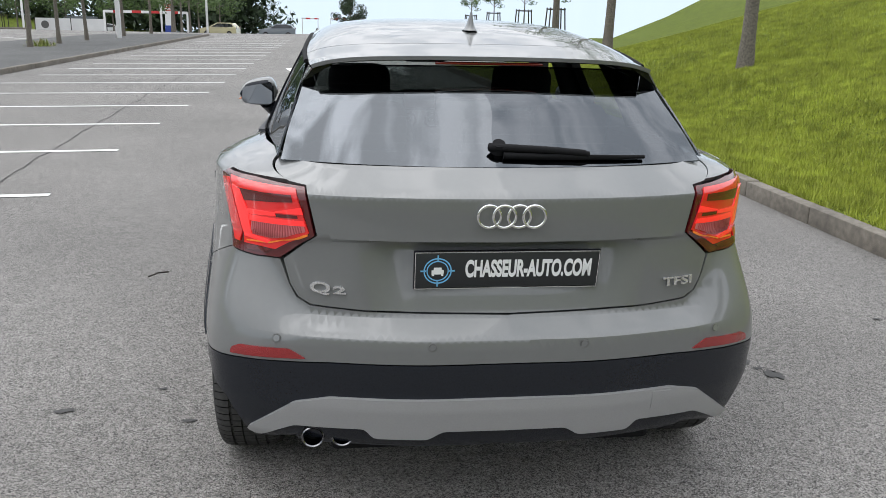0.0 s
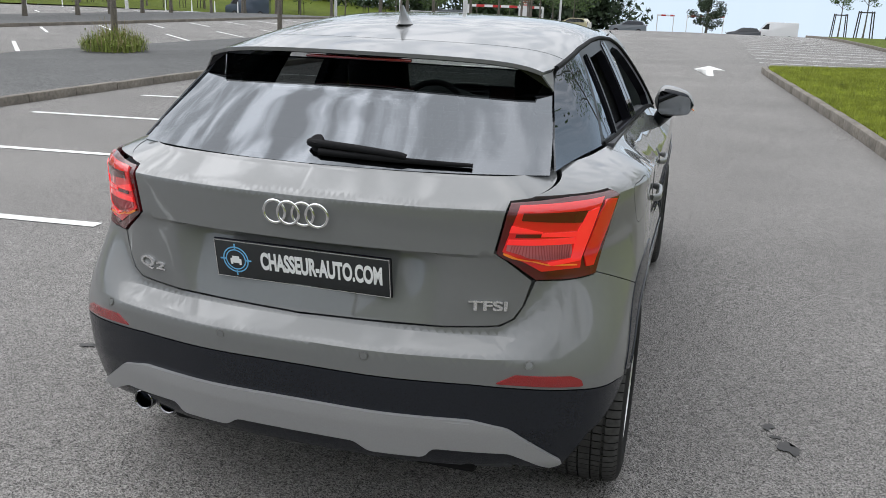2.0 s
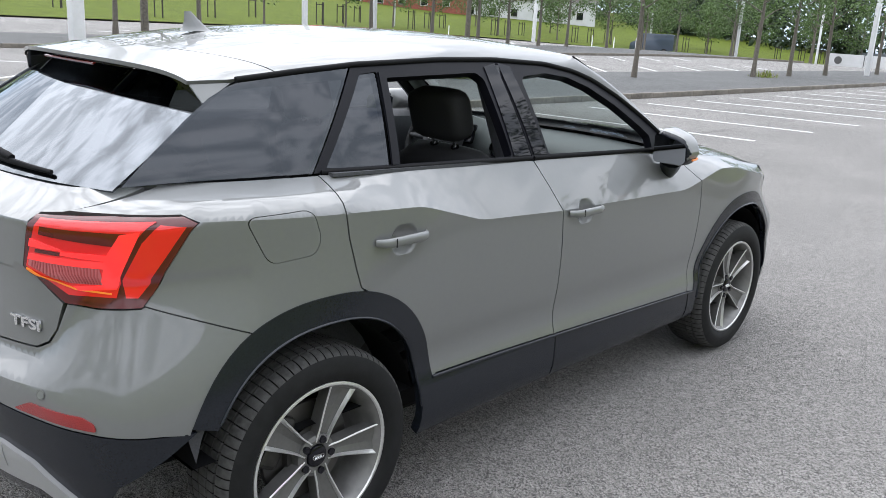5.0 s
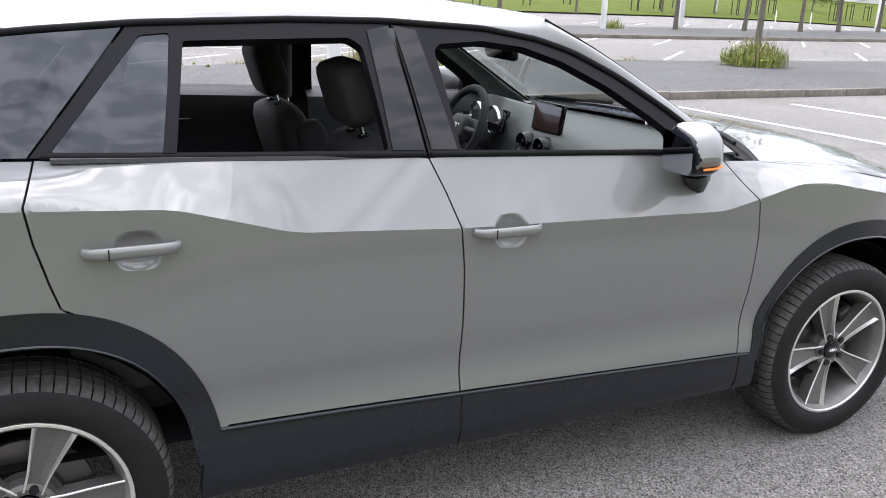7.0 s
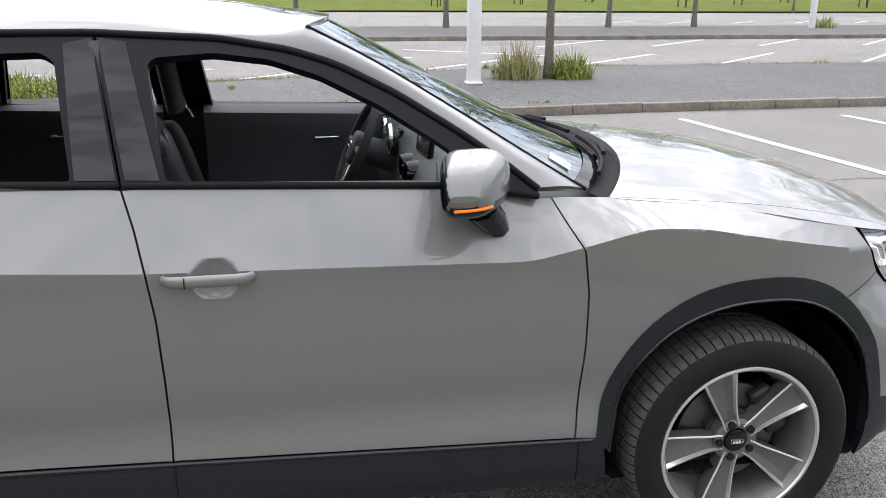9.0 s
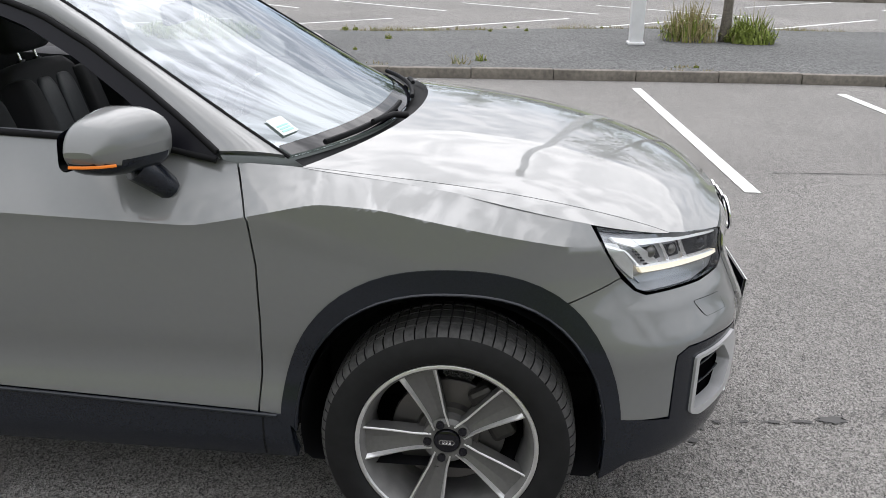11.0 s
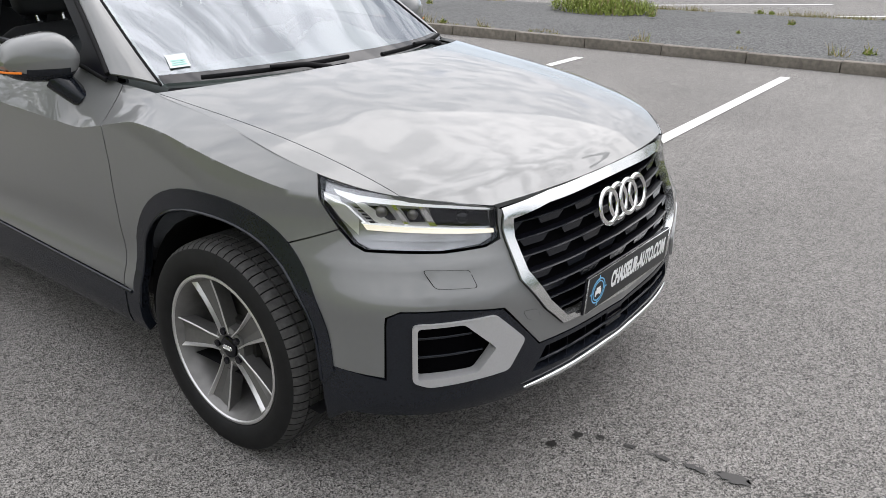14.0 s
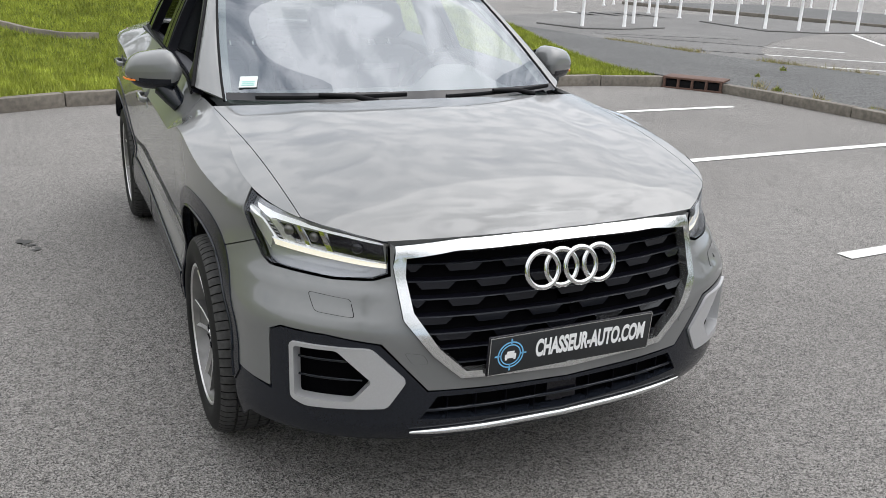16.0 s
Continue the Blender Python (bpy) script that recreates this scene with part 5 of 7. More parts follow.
for s in (1, -1):
    f = as_q if s > 0 else (lambda p: neg(as_q(p)))
    fog = skin("fog_surround", f(FOG_O), FOGSILVER, front_clad, "silver frame round the side intake", place=nose_place, holes=[f(FOG_I)], lift=.008, thick=.035, step=.02)
    skin("fog_back", f(FOG_O), GRILLEBLACK, front_clad, place=nose_place, lift=-.035, thick=0, step=.04)
    for z, xa in ((.505, .60), (.452, .572)):
        bm = bmesh.new()
        add_tube(bm, [nose_place(s * (UMAX - at_nose(x, z)), z) + Vector((s * -.004, -.022, 0)) for x in np.linspace(.725, xa, 10)], .0035, 6)
        part("fog_slat", bm, CLAD, front_clad, "", 60)
    head = skin("headlamp", f(LAMP_F), GLOSSBLACK, label="clear headlamp with lit running-light strips", place=nose_place, lift=-.028, thick=-.031, step=.02)
    g = lambda *p: f(outline(*p))
    h = lambda *p: f([lamp_f(a, b) for a, b in p])
    inner = dict(place=nose_place, step=.015)
    skin("lamp_bowl", f([tuple(np.mean(np.array(LAMP_F), 0) + (np.array(p) - np.mean(np.array(LAMP_F), 0)) * .965) for p in LAMP_F]), LAMPGREY, head, "grey lamp bowl", lift=-.020, thick=0, **inner)
    skin("outer_reflector", h((.015, .17), (.11, .20), (.13, .63), (.06, .87), (.015, .63)), ALU, head, "pale outer reflector", lift=-.014, thick=.01, **inner)
    skin("upper_guide", h((.085, .10), (.21, .12), (.245, .24), (.20, .27), (.10, .17)), GUIDE, head, "lit white light guide", lift=-.010, thick=.01, **inner)
    skin("side_reflector", h((.195, .28), (.245, .25), (.325, .64), (.275, .69), (.225, .62)), ALU, head, "bright slanted reflector", lift=-.012, thick=.01, **inner)
    skin("corner_edge", h((.02, .20), (.13, .33), (.165, .66), (.150, .66), (.118, .36), (.02, .24)), GUIDE, head, "thin white edge of the outer chamber", lift=-.011, thick=.004, **inner)
    skin("top_guide", h((.21, .13), (.975, .07), (.975, .13), (.245, .24)), GUIDE, head, "lit white upper line", lift=-.008, thick=.008, **inner)
    for i in range(5):
        b0 = .36 + i * .066
        skin("guide_notch", h((.168 + .006 * i, b0), (.200 + .006 * i, b0), (.200 + .006 * i, b0 + .032), (.168 + .006 * i, b0 + .032)), GLOSSBLACK, head, lift=-.009, thick=.001, **inner)
    skin("dark_chamber", h((.60, .22), (.965, .20), (.975, .66), (.585, .64)), GLOSSBLACK, head, "black inner chamber", lift=-.016, thick=.004, **inner)
    skin("divider", h((.545, .20), (.575, .20), (.60, .66), (.555, .66)), CHROME, head, "chrome divider", lift=-.012, thick=.012, **inner)
    skin("divider", h((.395, .19), (.415, .19), (.43, .66), (.40, .66)), CHROME, head, "chrome divider", lift=-.014, thick=.010, **inner)
    for a0 in (.31, .485):
        skin("projector_window", h((a0 - .05, .30), (a0 + .05, .28), (a0 + .055, .58), (a0 - .045, .60)), GLOSSBLACK, head, "dark projector window", lift=-.017, thick=.003, **inner)
    skin("running_light", h((.14, .69), (.45, .70), (.985, .73), (.985, .85), (.43, .80), (.14, .78)), DRL, head, "lit warm running-light bar", lift=-.006, thick=.012, **inner)
    skin("running_line", h((.14, .655), (.45, .665), (.93, .695), (.93, .72), (.45, .69), (.14, .68)), GUIDE, head, "lit white line", lift=-.004, thick=.010, **inner)
    skin("lower_reflector", h((.07, .83), (.14, .80), (.88, .90), (.78, 1.01), (.08, .94)), LAMPGREY, head, "pale lower reflector", lift=-.012, thick=.006, **inner)
    for a0, r in ((.31, .017), (.485, .015), (.78, .020)):
        u, z = lamp_f(a0, .44)
        p = nose_place(s * (UMAX - u), z) + Vector((-s * .016, -.016, 0))
        bm = bmesh.new()
        bmesh.ops.create_uvsphere(bm, u_segments=16, v_segments=10, radius=r, matrix=Matrix.Translation(p))
        part("projector", bm, DISC if a0 < .6 else GLOSSBLACK, head, "round projector lens", 180)
    skin("headlamp_lens", f(LAMP_F), LENS, head, "clear outer lens", place=nose_place, lift=.001, thick=.003, step=.02)
    for nm, pp in (("washer_cap", [(.682, .684), (.590, .677), (.588, .634), (.676, .640)]), ("tow_cap", [(.475, .545), (.425, .538), (.41, .51), (.455, .512)])):
        pp = fillet(nose_half(pp), .01, 3)
        skin("cap_gap", f(pp), RUBBER, front_bumper, place=nose_place, lift=.0004, thick=0, step=.03)
        c = np.mean(np.array(pp), 0)
        skin(nm, f([tuple(c + (np.array(q) - c) * .965) for q in pp]), PAINT, front_bumper, "flush cover in the bumper", place=nose_place, lift=.0012, thick=.001, step=.03)

# --- door mirrors ---
for s in (1, -1):
    bm = bmesh.new()
    rows = []
    for k in range(17):
        t = .5 - .5 * math.cos(math.pi * k / 16)
        x = lerp(.790, .985, t)
        w = max(.12, 1 - abs(2 * t - 1) ** 5 * .88)
        top, low = lerp(1.176, 1.140, t ** 1.5), lerp(1.012, 1.030, t)
        mid, half = (top + low) / 2, (top - low) / 2
        yb, yf = lerp(1.764, 1.737, t), lerp(1.945, 1.838, t ** 1.4)
        ym, yh = (yb + yf) / 2, (yf - yb) / 2
        row = []
        for a in np.linspace(0, 2 * math.pi, 29):
            cy, cz = math.cos(a), math.sin(a)
            yy = math.copysign(abs(cy) ** (.8 if cy > 0 else .45), cy) * yh * lerp(.6, 1, w)
            zz = math.copysign(abs(cz) ** .7, cz) * half * w
            row.append(Vector((s * x, ym + yy, mid + zz)))
        rows.append(row)
    sheet(rows, bm=bm, centre=(s * .9, 1.77, 1.08))
    bm.verts.ensure_lookup_table()
    bm.faces.new(bm.verts[:28]); bm.faces.new(bm.verts[-29:-1][::-1])
    for fc in bm.faces:
        fc.material_index = 1 if fc.calc_center_median().z < 1.062 or (fc.normal.y < -.75) else 0
    mir = part("door_mirror", bm, [PAINT, CLAD], doors[s][1], "grey door mirror with a black lower half", 50)
    bm = bmesh.new()
    add_tube(bm, [(s * .80, 1.905, .962), (s * .825, 1.885, .995), (s * .848, 1.855, 1.03)], lambda t: lerp(.030, .040, t), 10, flat=1.2)
    part("mirror_foot", bm, CLAD, mir, "black mirror foot", 60)
    bm = bmesh.new()
    add_tube(bm, [(s * x, y, 1.058) for x, y in ((.955, 1.858), (.974, 1.830), (.984, 1.798), (.987, 1.764))], .0035, 6)
    part("side_repeater", bm, AMBER, mir, "lit amber side repeater", 60)
    bm = bmesh.new()
    rim = fillet([(.812, 1.150), (.966, 1.122), (.972, 1.052), (.955, 1.036), (.815, 1.030)], .02, 4)
    vs = [bm.verts.new((s * x, lerp(1.764, 1.737, (x - .79) / .195) - .006, z)) for x, z in rim]
    bm.faces.new(vs)
    part("mirror_glass", bm, MIRROR, mir, "mirror glass")

# --- wheels ---
def wheel(x, y, s, spin, steer=0):
    R, RIM = .330, .232
    m = Matrix.Translation((s * x, y, R - .004)) @ Matrix.Rotation(radians(steer), 4, "Z") @ (Matrix.Rotation(math.pi, 4, "Z") if s < 0 else Matrix.Identity(4))
    half = [(.018, R - .009), (.0215, R - .009), (.0225, R), (.050, R - .0008), (.051, R - .009), (.058, R - .009), (.059, R - .0012),
            (.076, R - .0030), (.092, R - .0085), (.1015, R - .0165), (.1022, R - .0178), (.108, R - .031), (.113, R - .056), (.112, RIM + .03), (.107, RIM + .012), (.0985, RIM + .004), (.090, RIM)]
    prof = [(-a, r) for a, r in half[::-1]] + [(-.0175, R), (.0175, R)] + half
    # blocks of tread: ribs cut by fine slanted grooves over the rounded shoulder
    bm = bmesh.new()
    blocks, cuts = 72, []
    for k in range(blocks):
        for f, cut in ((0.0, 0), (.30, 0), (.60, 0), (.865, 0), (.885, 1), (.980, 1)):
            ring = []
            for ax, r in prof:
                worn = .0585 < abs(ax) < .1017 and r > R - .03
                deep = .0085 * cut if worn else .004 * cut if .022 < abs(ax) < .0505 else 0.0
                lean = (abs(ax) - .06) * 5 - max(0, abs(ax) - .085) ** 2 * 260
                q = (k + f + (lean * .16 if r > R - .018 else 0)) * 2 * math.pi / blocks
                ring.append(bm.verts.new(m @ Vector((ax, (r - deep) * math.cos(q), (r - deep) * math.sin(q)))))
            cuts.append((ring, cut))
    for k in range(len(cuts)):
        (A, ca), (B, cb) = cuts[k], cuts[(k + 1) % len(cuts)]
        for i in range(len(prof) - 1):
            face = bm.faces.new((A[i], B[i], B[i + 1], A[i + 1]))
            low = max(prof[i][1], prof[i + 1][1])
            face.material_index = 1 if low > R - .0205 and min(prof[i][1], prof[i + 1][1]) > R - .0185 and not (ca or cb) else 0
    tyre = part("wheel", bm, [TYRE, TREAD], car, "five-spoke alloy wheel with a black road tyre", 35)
    bm = revolve(bmesh.new(), [(.090, RIM + .0025), (.1005, RIM + .0025), (.1015, RIM + .001), (.1015, RIM - .0055), (.097, RIM - .0085)], m, 64)
    part("rim", bm, ALU, tyre, "machined rim edge", 40)
    bm = revolve(bmesh.new(), [(.097, RIM - .0085), (.088, RIM - .016), (.05, RIM - .028), (.0, RIM - .036), (-.095, RIM - .02), (-.1, RIM)], m, 64)
    part("barrel", bm, BARREL, tyre, "dark inner barrel", 40)
    bm = bmesh.new()
    grey = bmesh.new()
    for k in range(5):
        r = m @ Matrix.Rotation(spin + k * 2 * math.pi / 5, 4, "X")
        # a broad spoke: two grey facets meeting in a valley, between raised machined edges
        st = np.linspace(.040, RIM - .010, 10)
        wd = [float(np.interp(q, [.04, .085, RIM - .01], [.023, .026, .052])) for q in st]
        ax = [lerp(.072, .092, ((q - .04) / (RIM - .05))) - .004 * math.sin(math.pi * (q - .04) / (RIM - .05)) for q in st]
        rows = [[r @ Vector((a - d, o * w, q)) for o, d in ((-.76, .011), (.20, .017), (.76, .011))] for q, w, a in zip(st, wd, ax)]
        sheet(rows, bm=grey, centre=m @ Vector((-.3, 0, 0)))
        for o in (-1, 1):
            wall = [[r @ Vector((a - .002, o * w, q)), r @ Vector((a - .05, o * w * .85, q))] for q, w, a in zip(st, wd, ax)]
            sheet(wall, bm=grey, centre=r @ Vector((.05, 0, .13)))
            edge = [[r @ Vector((a - d, o * w * e, q)) for e, d in ((1.0, .002), (1.0 - .0012 / w, 0), (1.0 - .0050 / w, 0), (.76, .011))] for q, w, a in zip(st, wd, ax)]
            sheet(edge, bm=bm, centre=m @ Vector((-.3, 0, 0)))
    part("spoke_face", grey, ALUGREY, tyre, "grey faceted spoke faces", 20)
    part("spoke_edge", bm, ALU, tyre, "machined spoke edges", 60)
    bm = revolve(bmesh.new(), [(.03, .066), (.066, .064), (.072, .052), (.068, .036), (.062, .034)], m, 32)
    part("hub", bm, ALUGREY, tyre, "", 40)
    bm = revolve(bmesh.new(), [(.06, .034), (.073, .032), (.076, .026), (.0765, 0.0005)], m, 32)
    cap = part("centre_cap", bm, GLOSSBLACK, tyre, "black centre cap with a ring emblem", 40)
    bm = bmesh.new()
    for i in range(4):
        revolve(bm, [(.0765, .0052), (.0785, .006), (.0785, .0072), (.0765, .008)], m @ Matrix.Translation((0, (i - 1.5) * .0085, 0)), 16)
    part("cap_rings", bm, CHROME, tyre)
    for k in range(5):
        a = spin + k * 2 * math.pi / 5
        c = Vector((0, -math.sin(a) * .0505, math.cos(a) * .0505))
        bm = bmesh.new()
        add_cyl(bm, m @ (c + Vector((.045, 0, 0))), m @ (c + Vector((.0765, 0, 0))), .0118, .0110, 14)
        part("wheel_bolt", bm, GLOSSBLACK, tyre)
    bm = revolve(bmesh.new(), [(.0, .150), (.014, .150), (.016, .148), (.016, .085), (.035, .08), (.035, .02)], m, 40)
    part("brake_disc", bm, DISC, tyre, "steel brake disc", 40)
    bm = add_box(bmesh.new(), m @ Matrix.Rotation(radians(-60 if y > 1 else 60), 4, "X") @ Matrix.Translation((.012, 0, .13)) @ Matrix.Diagonal((.06, .16, .07, 1)), .015)
    part("brake_caliper", bm, DARKMETAL, tyre)


wheel(.776, -.004, 1, -.37)
wheel(.770, 2.594, 1, .36)
wheel(.776, -.004, -1, .4)
wheel(.770, 2.594, -1, .2, 0)
for s in (1, -1):
    for cy in (0.0, 2.6):
        bm = revolve(bmesh.new(), [(-.30, .392), (.055, .392)], Matrix.Translation((s * .775, cy, .335)) @ (Matrix.Rotation(math.pi, 4, "Z") if s < 0 else Matrix.Identity(4)), 32)
        revolve(bm, [(-.30, .392), (-.30, .05)], Matrix.Translation((s * .775, cy, .335)) @ (Matrix.Rotation(math.pi, 4, "Z") if s < 0 else Matrix.Identity(4)), 32)
        low = .42 if cy == 0 else .24
        for v in [v for v in bm.verts if v.co.z < low]:
            v.co.z = low
        part("wheel_well", bm, RUBBER, car, "black wheel well liner", 60)
bm = box((0, 1.3, .27), (1.30, 1.75, .10), .02)
box((0, -.40, .31), (1.0, .42, .12), .02, bm=bm)
box((0, 3.08, .30), (1.0, .40, .10), .02, bm=bm)
part("underbody", bm, RUBBER, car, "dark underside")
# inner lining behind the panels
_cut = (at_rear(.64, .4), at_side(-.38, .5))
lin = [(a, .53 if _cut[0] < a < _cut[1] else .26) for a in np.linspace(.02, UMAX - .02, 120)] + [(a, top_z(shell(a, .9).y) - .03) for a in np.linspace(UMAX - .02, .02, 90)]
for s in (1, -1):
    f = (lambda p: p) if s > 0 else mirrored
    bm = panel(f(lin), shell, .05, holes=[f(arch(0.0, .40, .44, -30, 210, 30)), f(arch(2.6, .405, .44, -30, 210, 30))], thick=0, lift=-.034)
    # lining faces in the nose are coloured black as shade behind the grille
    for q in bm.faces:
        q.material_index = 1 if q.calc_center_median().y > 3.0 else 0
    part("inner_lining", bm, [INTERIOR, CAVITYSHADE], car, "black inner lining, shade-black in the nose")


# ---- inside the car ----
def cushion(bm, m, size, bevel, puff=.02):
    """A stuffed block: rounded, with its faces swelling a little."""
    own = bmesh.new()
    bmesh.ops.create_cube(own, size=1)
    bmesh.ops.subdivide_edges(own, edges=own.edges[:], cuts=5, use_grid_fill=True)
    for v in own.verts:
        c = v.co * 2
        r = (abs(c.x) ** 5 + abs(c.y) ** 5 + abs(c.z) ** 5) ** .2
        q = c / r if r > 0 else c
        v.co = m @ Vector((q.x * size[0] / 2, q.y * size[1] / 2, q.z * size[2] / 2))
    me = bpy.data.meshes.new("t"); own.to_mesh(me); own.free(); bm.from_mesh(me); bpy.data.meshes.remove(me)
    return bm


def car_seat(x, y, rear=False):
    """y is where backrest and cushion meet."""
    wide = .50 if not rear else .60
    lean = 17
    base = part("seat", cushion(bmesh.new(), pose(x, y + .24, .50, 6, 0, 0), (wide, .52, .16), .05), SEATCLOTH, car, "black cloth car seat", 180)
    up = pose(x, y - .02, .56, -lean, 0, 0)
    # centre of the backrest up its own slope
    part("backrest", cushion(bmesh.new(), Matrix.Translation((x, y, .56)) @ Matrix.Rotation(radians(lean), 4, "X") @ Matrix.Translation((0, 0, .26)), (wide, .14, .58), .05), SEATCLOTH, base, "", 180)
    if not rear:
        for dx in (-.065, .065):
            part("seat_insert", cushion(bmesh.new(), Matrix.Translation((x, y, .56)) @ Matrix.Rotation(radians(lean), 4, "X") @ Matrix.Translation((dx, .058, .25)), (.125, .05, .46), .02), SEATGREY, base, "grey seat centre panel", 180)
        for dx in (-.205, .205):
            part("bolster", cushion(bmesh.new(), Matrix.Translation((x, y, .56)) @ Matrix.Rotation(radians(lean), 4, "X") @ Matrix.Translation((dx, .045, .24)), (.11, .13, .50), .02), SEATCLOTH, base, "", 180)
    top = Matrix.Translation((x, y, .56)) @ Matrix.Rotation(radians(lean), 4, "X")
    h = .68 if not rear else .60
    part("headrest", cushion(bmesh.new(), top @ Matrix.Translation((0, .01, h)), (.27, .105, .19), .04), SEATCLOTH, base, "padded black headrest", 180)
    for dx in (-.055, .055):
        bm = add_cyl(bmesh.new(), top @ Vector((dx, .005, h - .17)), top @ Vector((dx, .005, h - .06)), .006, seg=10)
        part("headrest_post", bm, CHROME, base, "chrome headrest post", 60)
        bm = add_cyl(bmesh.new(), top @ Vector((dx, .005, h - .135)), top @ Vector((dx, .005, h - .122)), .016, seg=14)
        part("post_collar", bm, GLOSSBLACK, base, "", 60)


car_seat(.37, 1.12)
car_seat(-.37, 1.05)
car_seat(.36, .22, True)
car_seat(-.36, .22, True)
# dashboard
rows = []
for x in np.linspace(-.70, .70, 29):
    hood = math.exp(-((x + .37) / .17) ** 4)
    prof = [(1.82, .62), (1.79, .80), (1.80, .93), (1.83 - .05 * hood, .985 + .05 * hood), (1.90 - .07 * hood, 1.012 + .085 * hood), (2.02, 1.018 + .03 * hood), (2.16, 1.012), (2.30, 1.006), (2.40 - .18 * abs(x / .7) ** 2.2, .995)]
    rows.append([Vector((x, y - .02 * abs(x / .7) ** 2, z - .02 * abs(x / .7) ** 3)) for y, z in prof])
dash = part("dashboard", sheet(rows, centre=(0, 2.1, .8)), DASHGREY, car, "dark grey moulded dashboard", 50)
bm = box((-.37, 1.80, 1.0), (.30, .02, .10), .008, (-20, 0, 0))
part("instrument_panel", bm, GLOSSBLACK, dash, "dark instrument panel", 40)
for dx in (-.075, .075):
    bm = revolve(bmesh.new(), [(0, .050), (-.012, .056), (0, .058)], pose(-.37 + dx, 1.786, 1.003, 0, 0, 90), 28)
    part("dial_ring", bm, SATIN, dash, "", 60)
bm = box((-.005, 1.868, 1.052), (.19, .016, .115), .005, (-8, 0, 4))
screen_box = part("display", bm, GLOSSBLACK, dash, "upright dark display screen", 40)
part("display_page", box((-.005, 1.8585, 1.052), (.17, .002, .098), 0, (-8, 0, 4)), material("dim menu page", (.05, .02, .018), .2, coat=1.0), dash, "dim reddish menu page")
for x in (-.07, .06, .62, -.62):
    bm = revolve(bmesh.new(), [(0, .034), (-.012, .040), (0, .045), (.03, .045)], pose(x, 1.80, .945, 0, 0, 90), 28)
    revolve(bm, [(.0, .018), (-.006, .012), (-.006, .001)], pose(x, 1.80, .945, 0, 0, 90), 20)
    part("air_vent", bm, GLOSSBLACK, dash, "round air vent", 60)
part("centre_console", box((0, 1.45, .52), (.26, .80, .30), .04), INTERIOR, car, "black centre console", 40)
part("gear_lever", add_tube(bmesh.new(), [(0, 1.52, .66), (0, 1.50, .74), (0, 1.48, .80)], lambda t: .015 + .014 * t, 10), GLOSSBLACK, car, "", 60)
# steering wheel
hub = pose(-.37, 1.665, .965, -25 + 0, 0, 0)
bm = revolve(bmesh.new(), [(.016 * math.cos(a), .172 + .017 * math.sin(a)) for a in np.linspace(0, 2 * math.pi, 13)], hub @ Matrix.Rotation(math.pi / 2, 4, "Z"), 48)
bmesh.ops.remove_doubles(bm, verts=bm.verts, dist=1e-5)
wheel_rim = part("steering_wheel", bm, SEATCLOTH, car, "black leather steering wheel", 180)
part("airbag_pad", cushion(bmesh.new(), hub @ Matrix.Translation((0, .004, -.005)), (.13, .05, .12), .03), INTERIOR, wheel_rim, "", 180)
for a in (180, 0, 250, 290):
    d = Vector((math.cos(radians(a)), 0, math.sin(radians(a))))
    bm = add_tube(bmesh.new(), [hub @ (d * .055), hub @ (d * .165 + Vector((0, -.004, 0)))], .013, 8)
    part("wheel_spoke", bm, SATIN if a > 200 else INTERIOR, wheel_rim, "", 60)
bm = bmesh.new()
for i in range(4):
    revolve(bm, [(0, .0095), (-.002, .0105), (0, .0118)], hub @ Matrix.Translation(((i - 1.5) * .013, -.024, 0)) @ Matrix.Rotation(math.pi / 2, 4, "Z"), 18)
part("wheel_emblem", bm, CHROME, wheel_rim, "", 60)
part("steering_column", add_cyl(bmesh.new(), hub @ Vector((0, .02, 0)), (-.37, 1.86, .90), .05, .06, 14), INTERIOR, car, "", 60)
# inner door linings with waist ledges, pillars, mirror
for s in (1, -1):
    for a, b in ((.12, .95), (1.10, 1.95)):
        rows = [[Vector((s * (q + .0 * t), y, z)) for q, z in ((.745 - .07 * 0, top_z(y) + .006), (.700, top_z(y) + .004), (.660, top_z(y) - .02), (.650, top_z(y) - .10), (.675, top_z(y) - .16), (.640, .72), (.655, .50))] for y, t in ((y, 0) for y in np.linspace(a, b, 10))]
        lining = part("door_lining", sheet(rows, .01, centre=(s * 2, 1.3, .8)), INTERIOR, doors[s][0 if a < 1 else 1], "black inner door lining", 50)
        bm = add_tube(bmesh.new(), [(s * .655, lerp(a, b, q), top_z(a) - .125 + .006 * math.sin(q * 9)) for q in np.linspace(.50, .61, 6)], lambda t: .007 * (1 - .5 * t), 6)
        part("inner_handle", bm, SATIN, doors[s][0 if a < 1 else 1], "satin inner door handle", 60)
    bm = bmesh.new()
    add_tube(bm, [(s * .66, 1.0, 1.08), (s * .60, .985, 1.25), (s * .545, .975, 1.39)], .05, 10, flat=.7)
    part("pillar_lining", bm, INTERIOR, car, "black centre pillar lining", 60)
rows = [[Vector((x, y, 1.47 - .10 * abs(x / .53) ** 3 - .03 * abs((y - .75) / .8) ** 2)) for x in np.linspace(-.53, .53, 15)] for y in np.linspace(-.08, 1.50, 16)]
part("headlining", sheet(rows, centre=(0, .7, 5)), material("pale grey headlining", (.30, .30, .30), .9, vary=.1, scale=120), car, "grey cloth headlining", 180)
bm = box((0, 1.64, 1.305), (.22, .03, .065), .014, (10, 0, 0))
add_tube(bm, [(0, 1.65, 1.32), (0, 1.64, 1.37)], .012, 8)
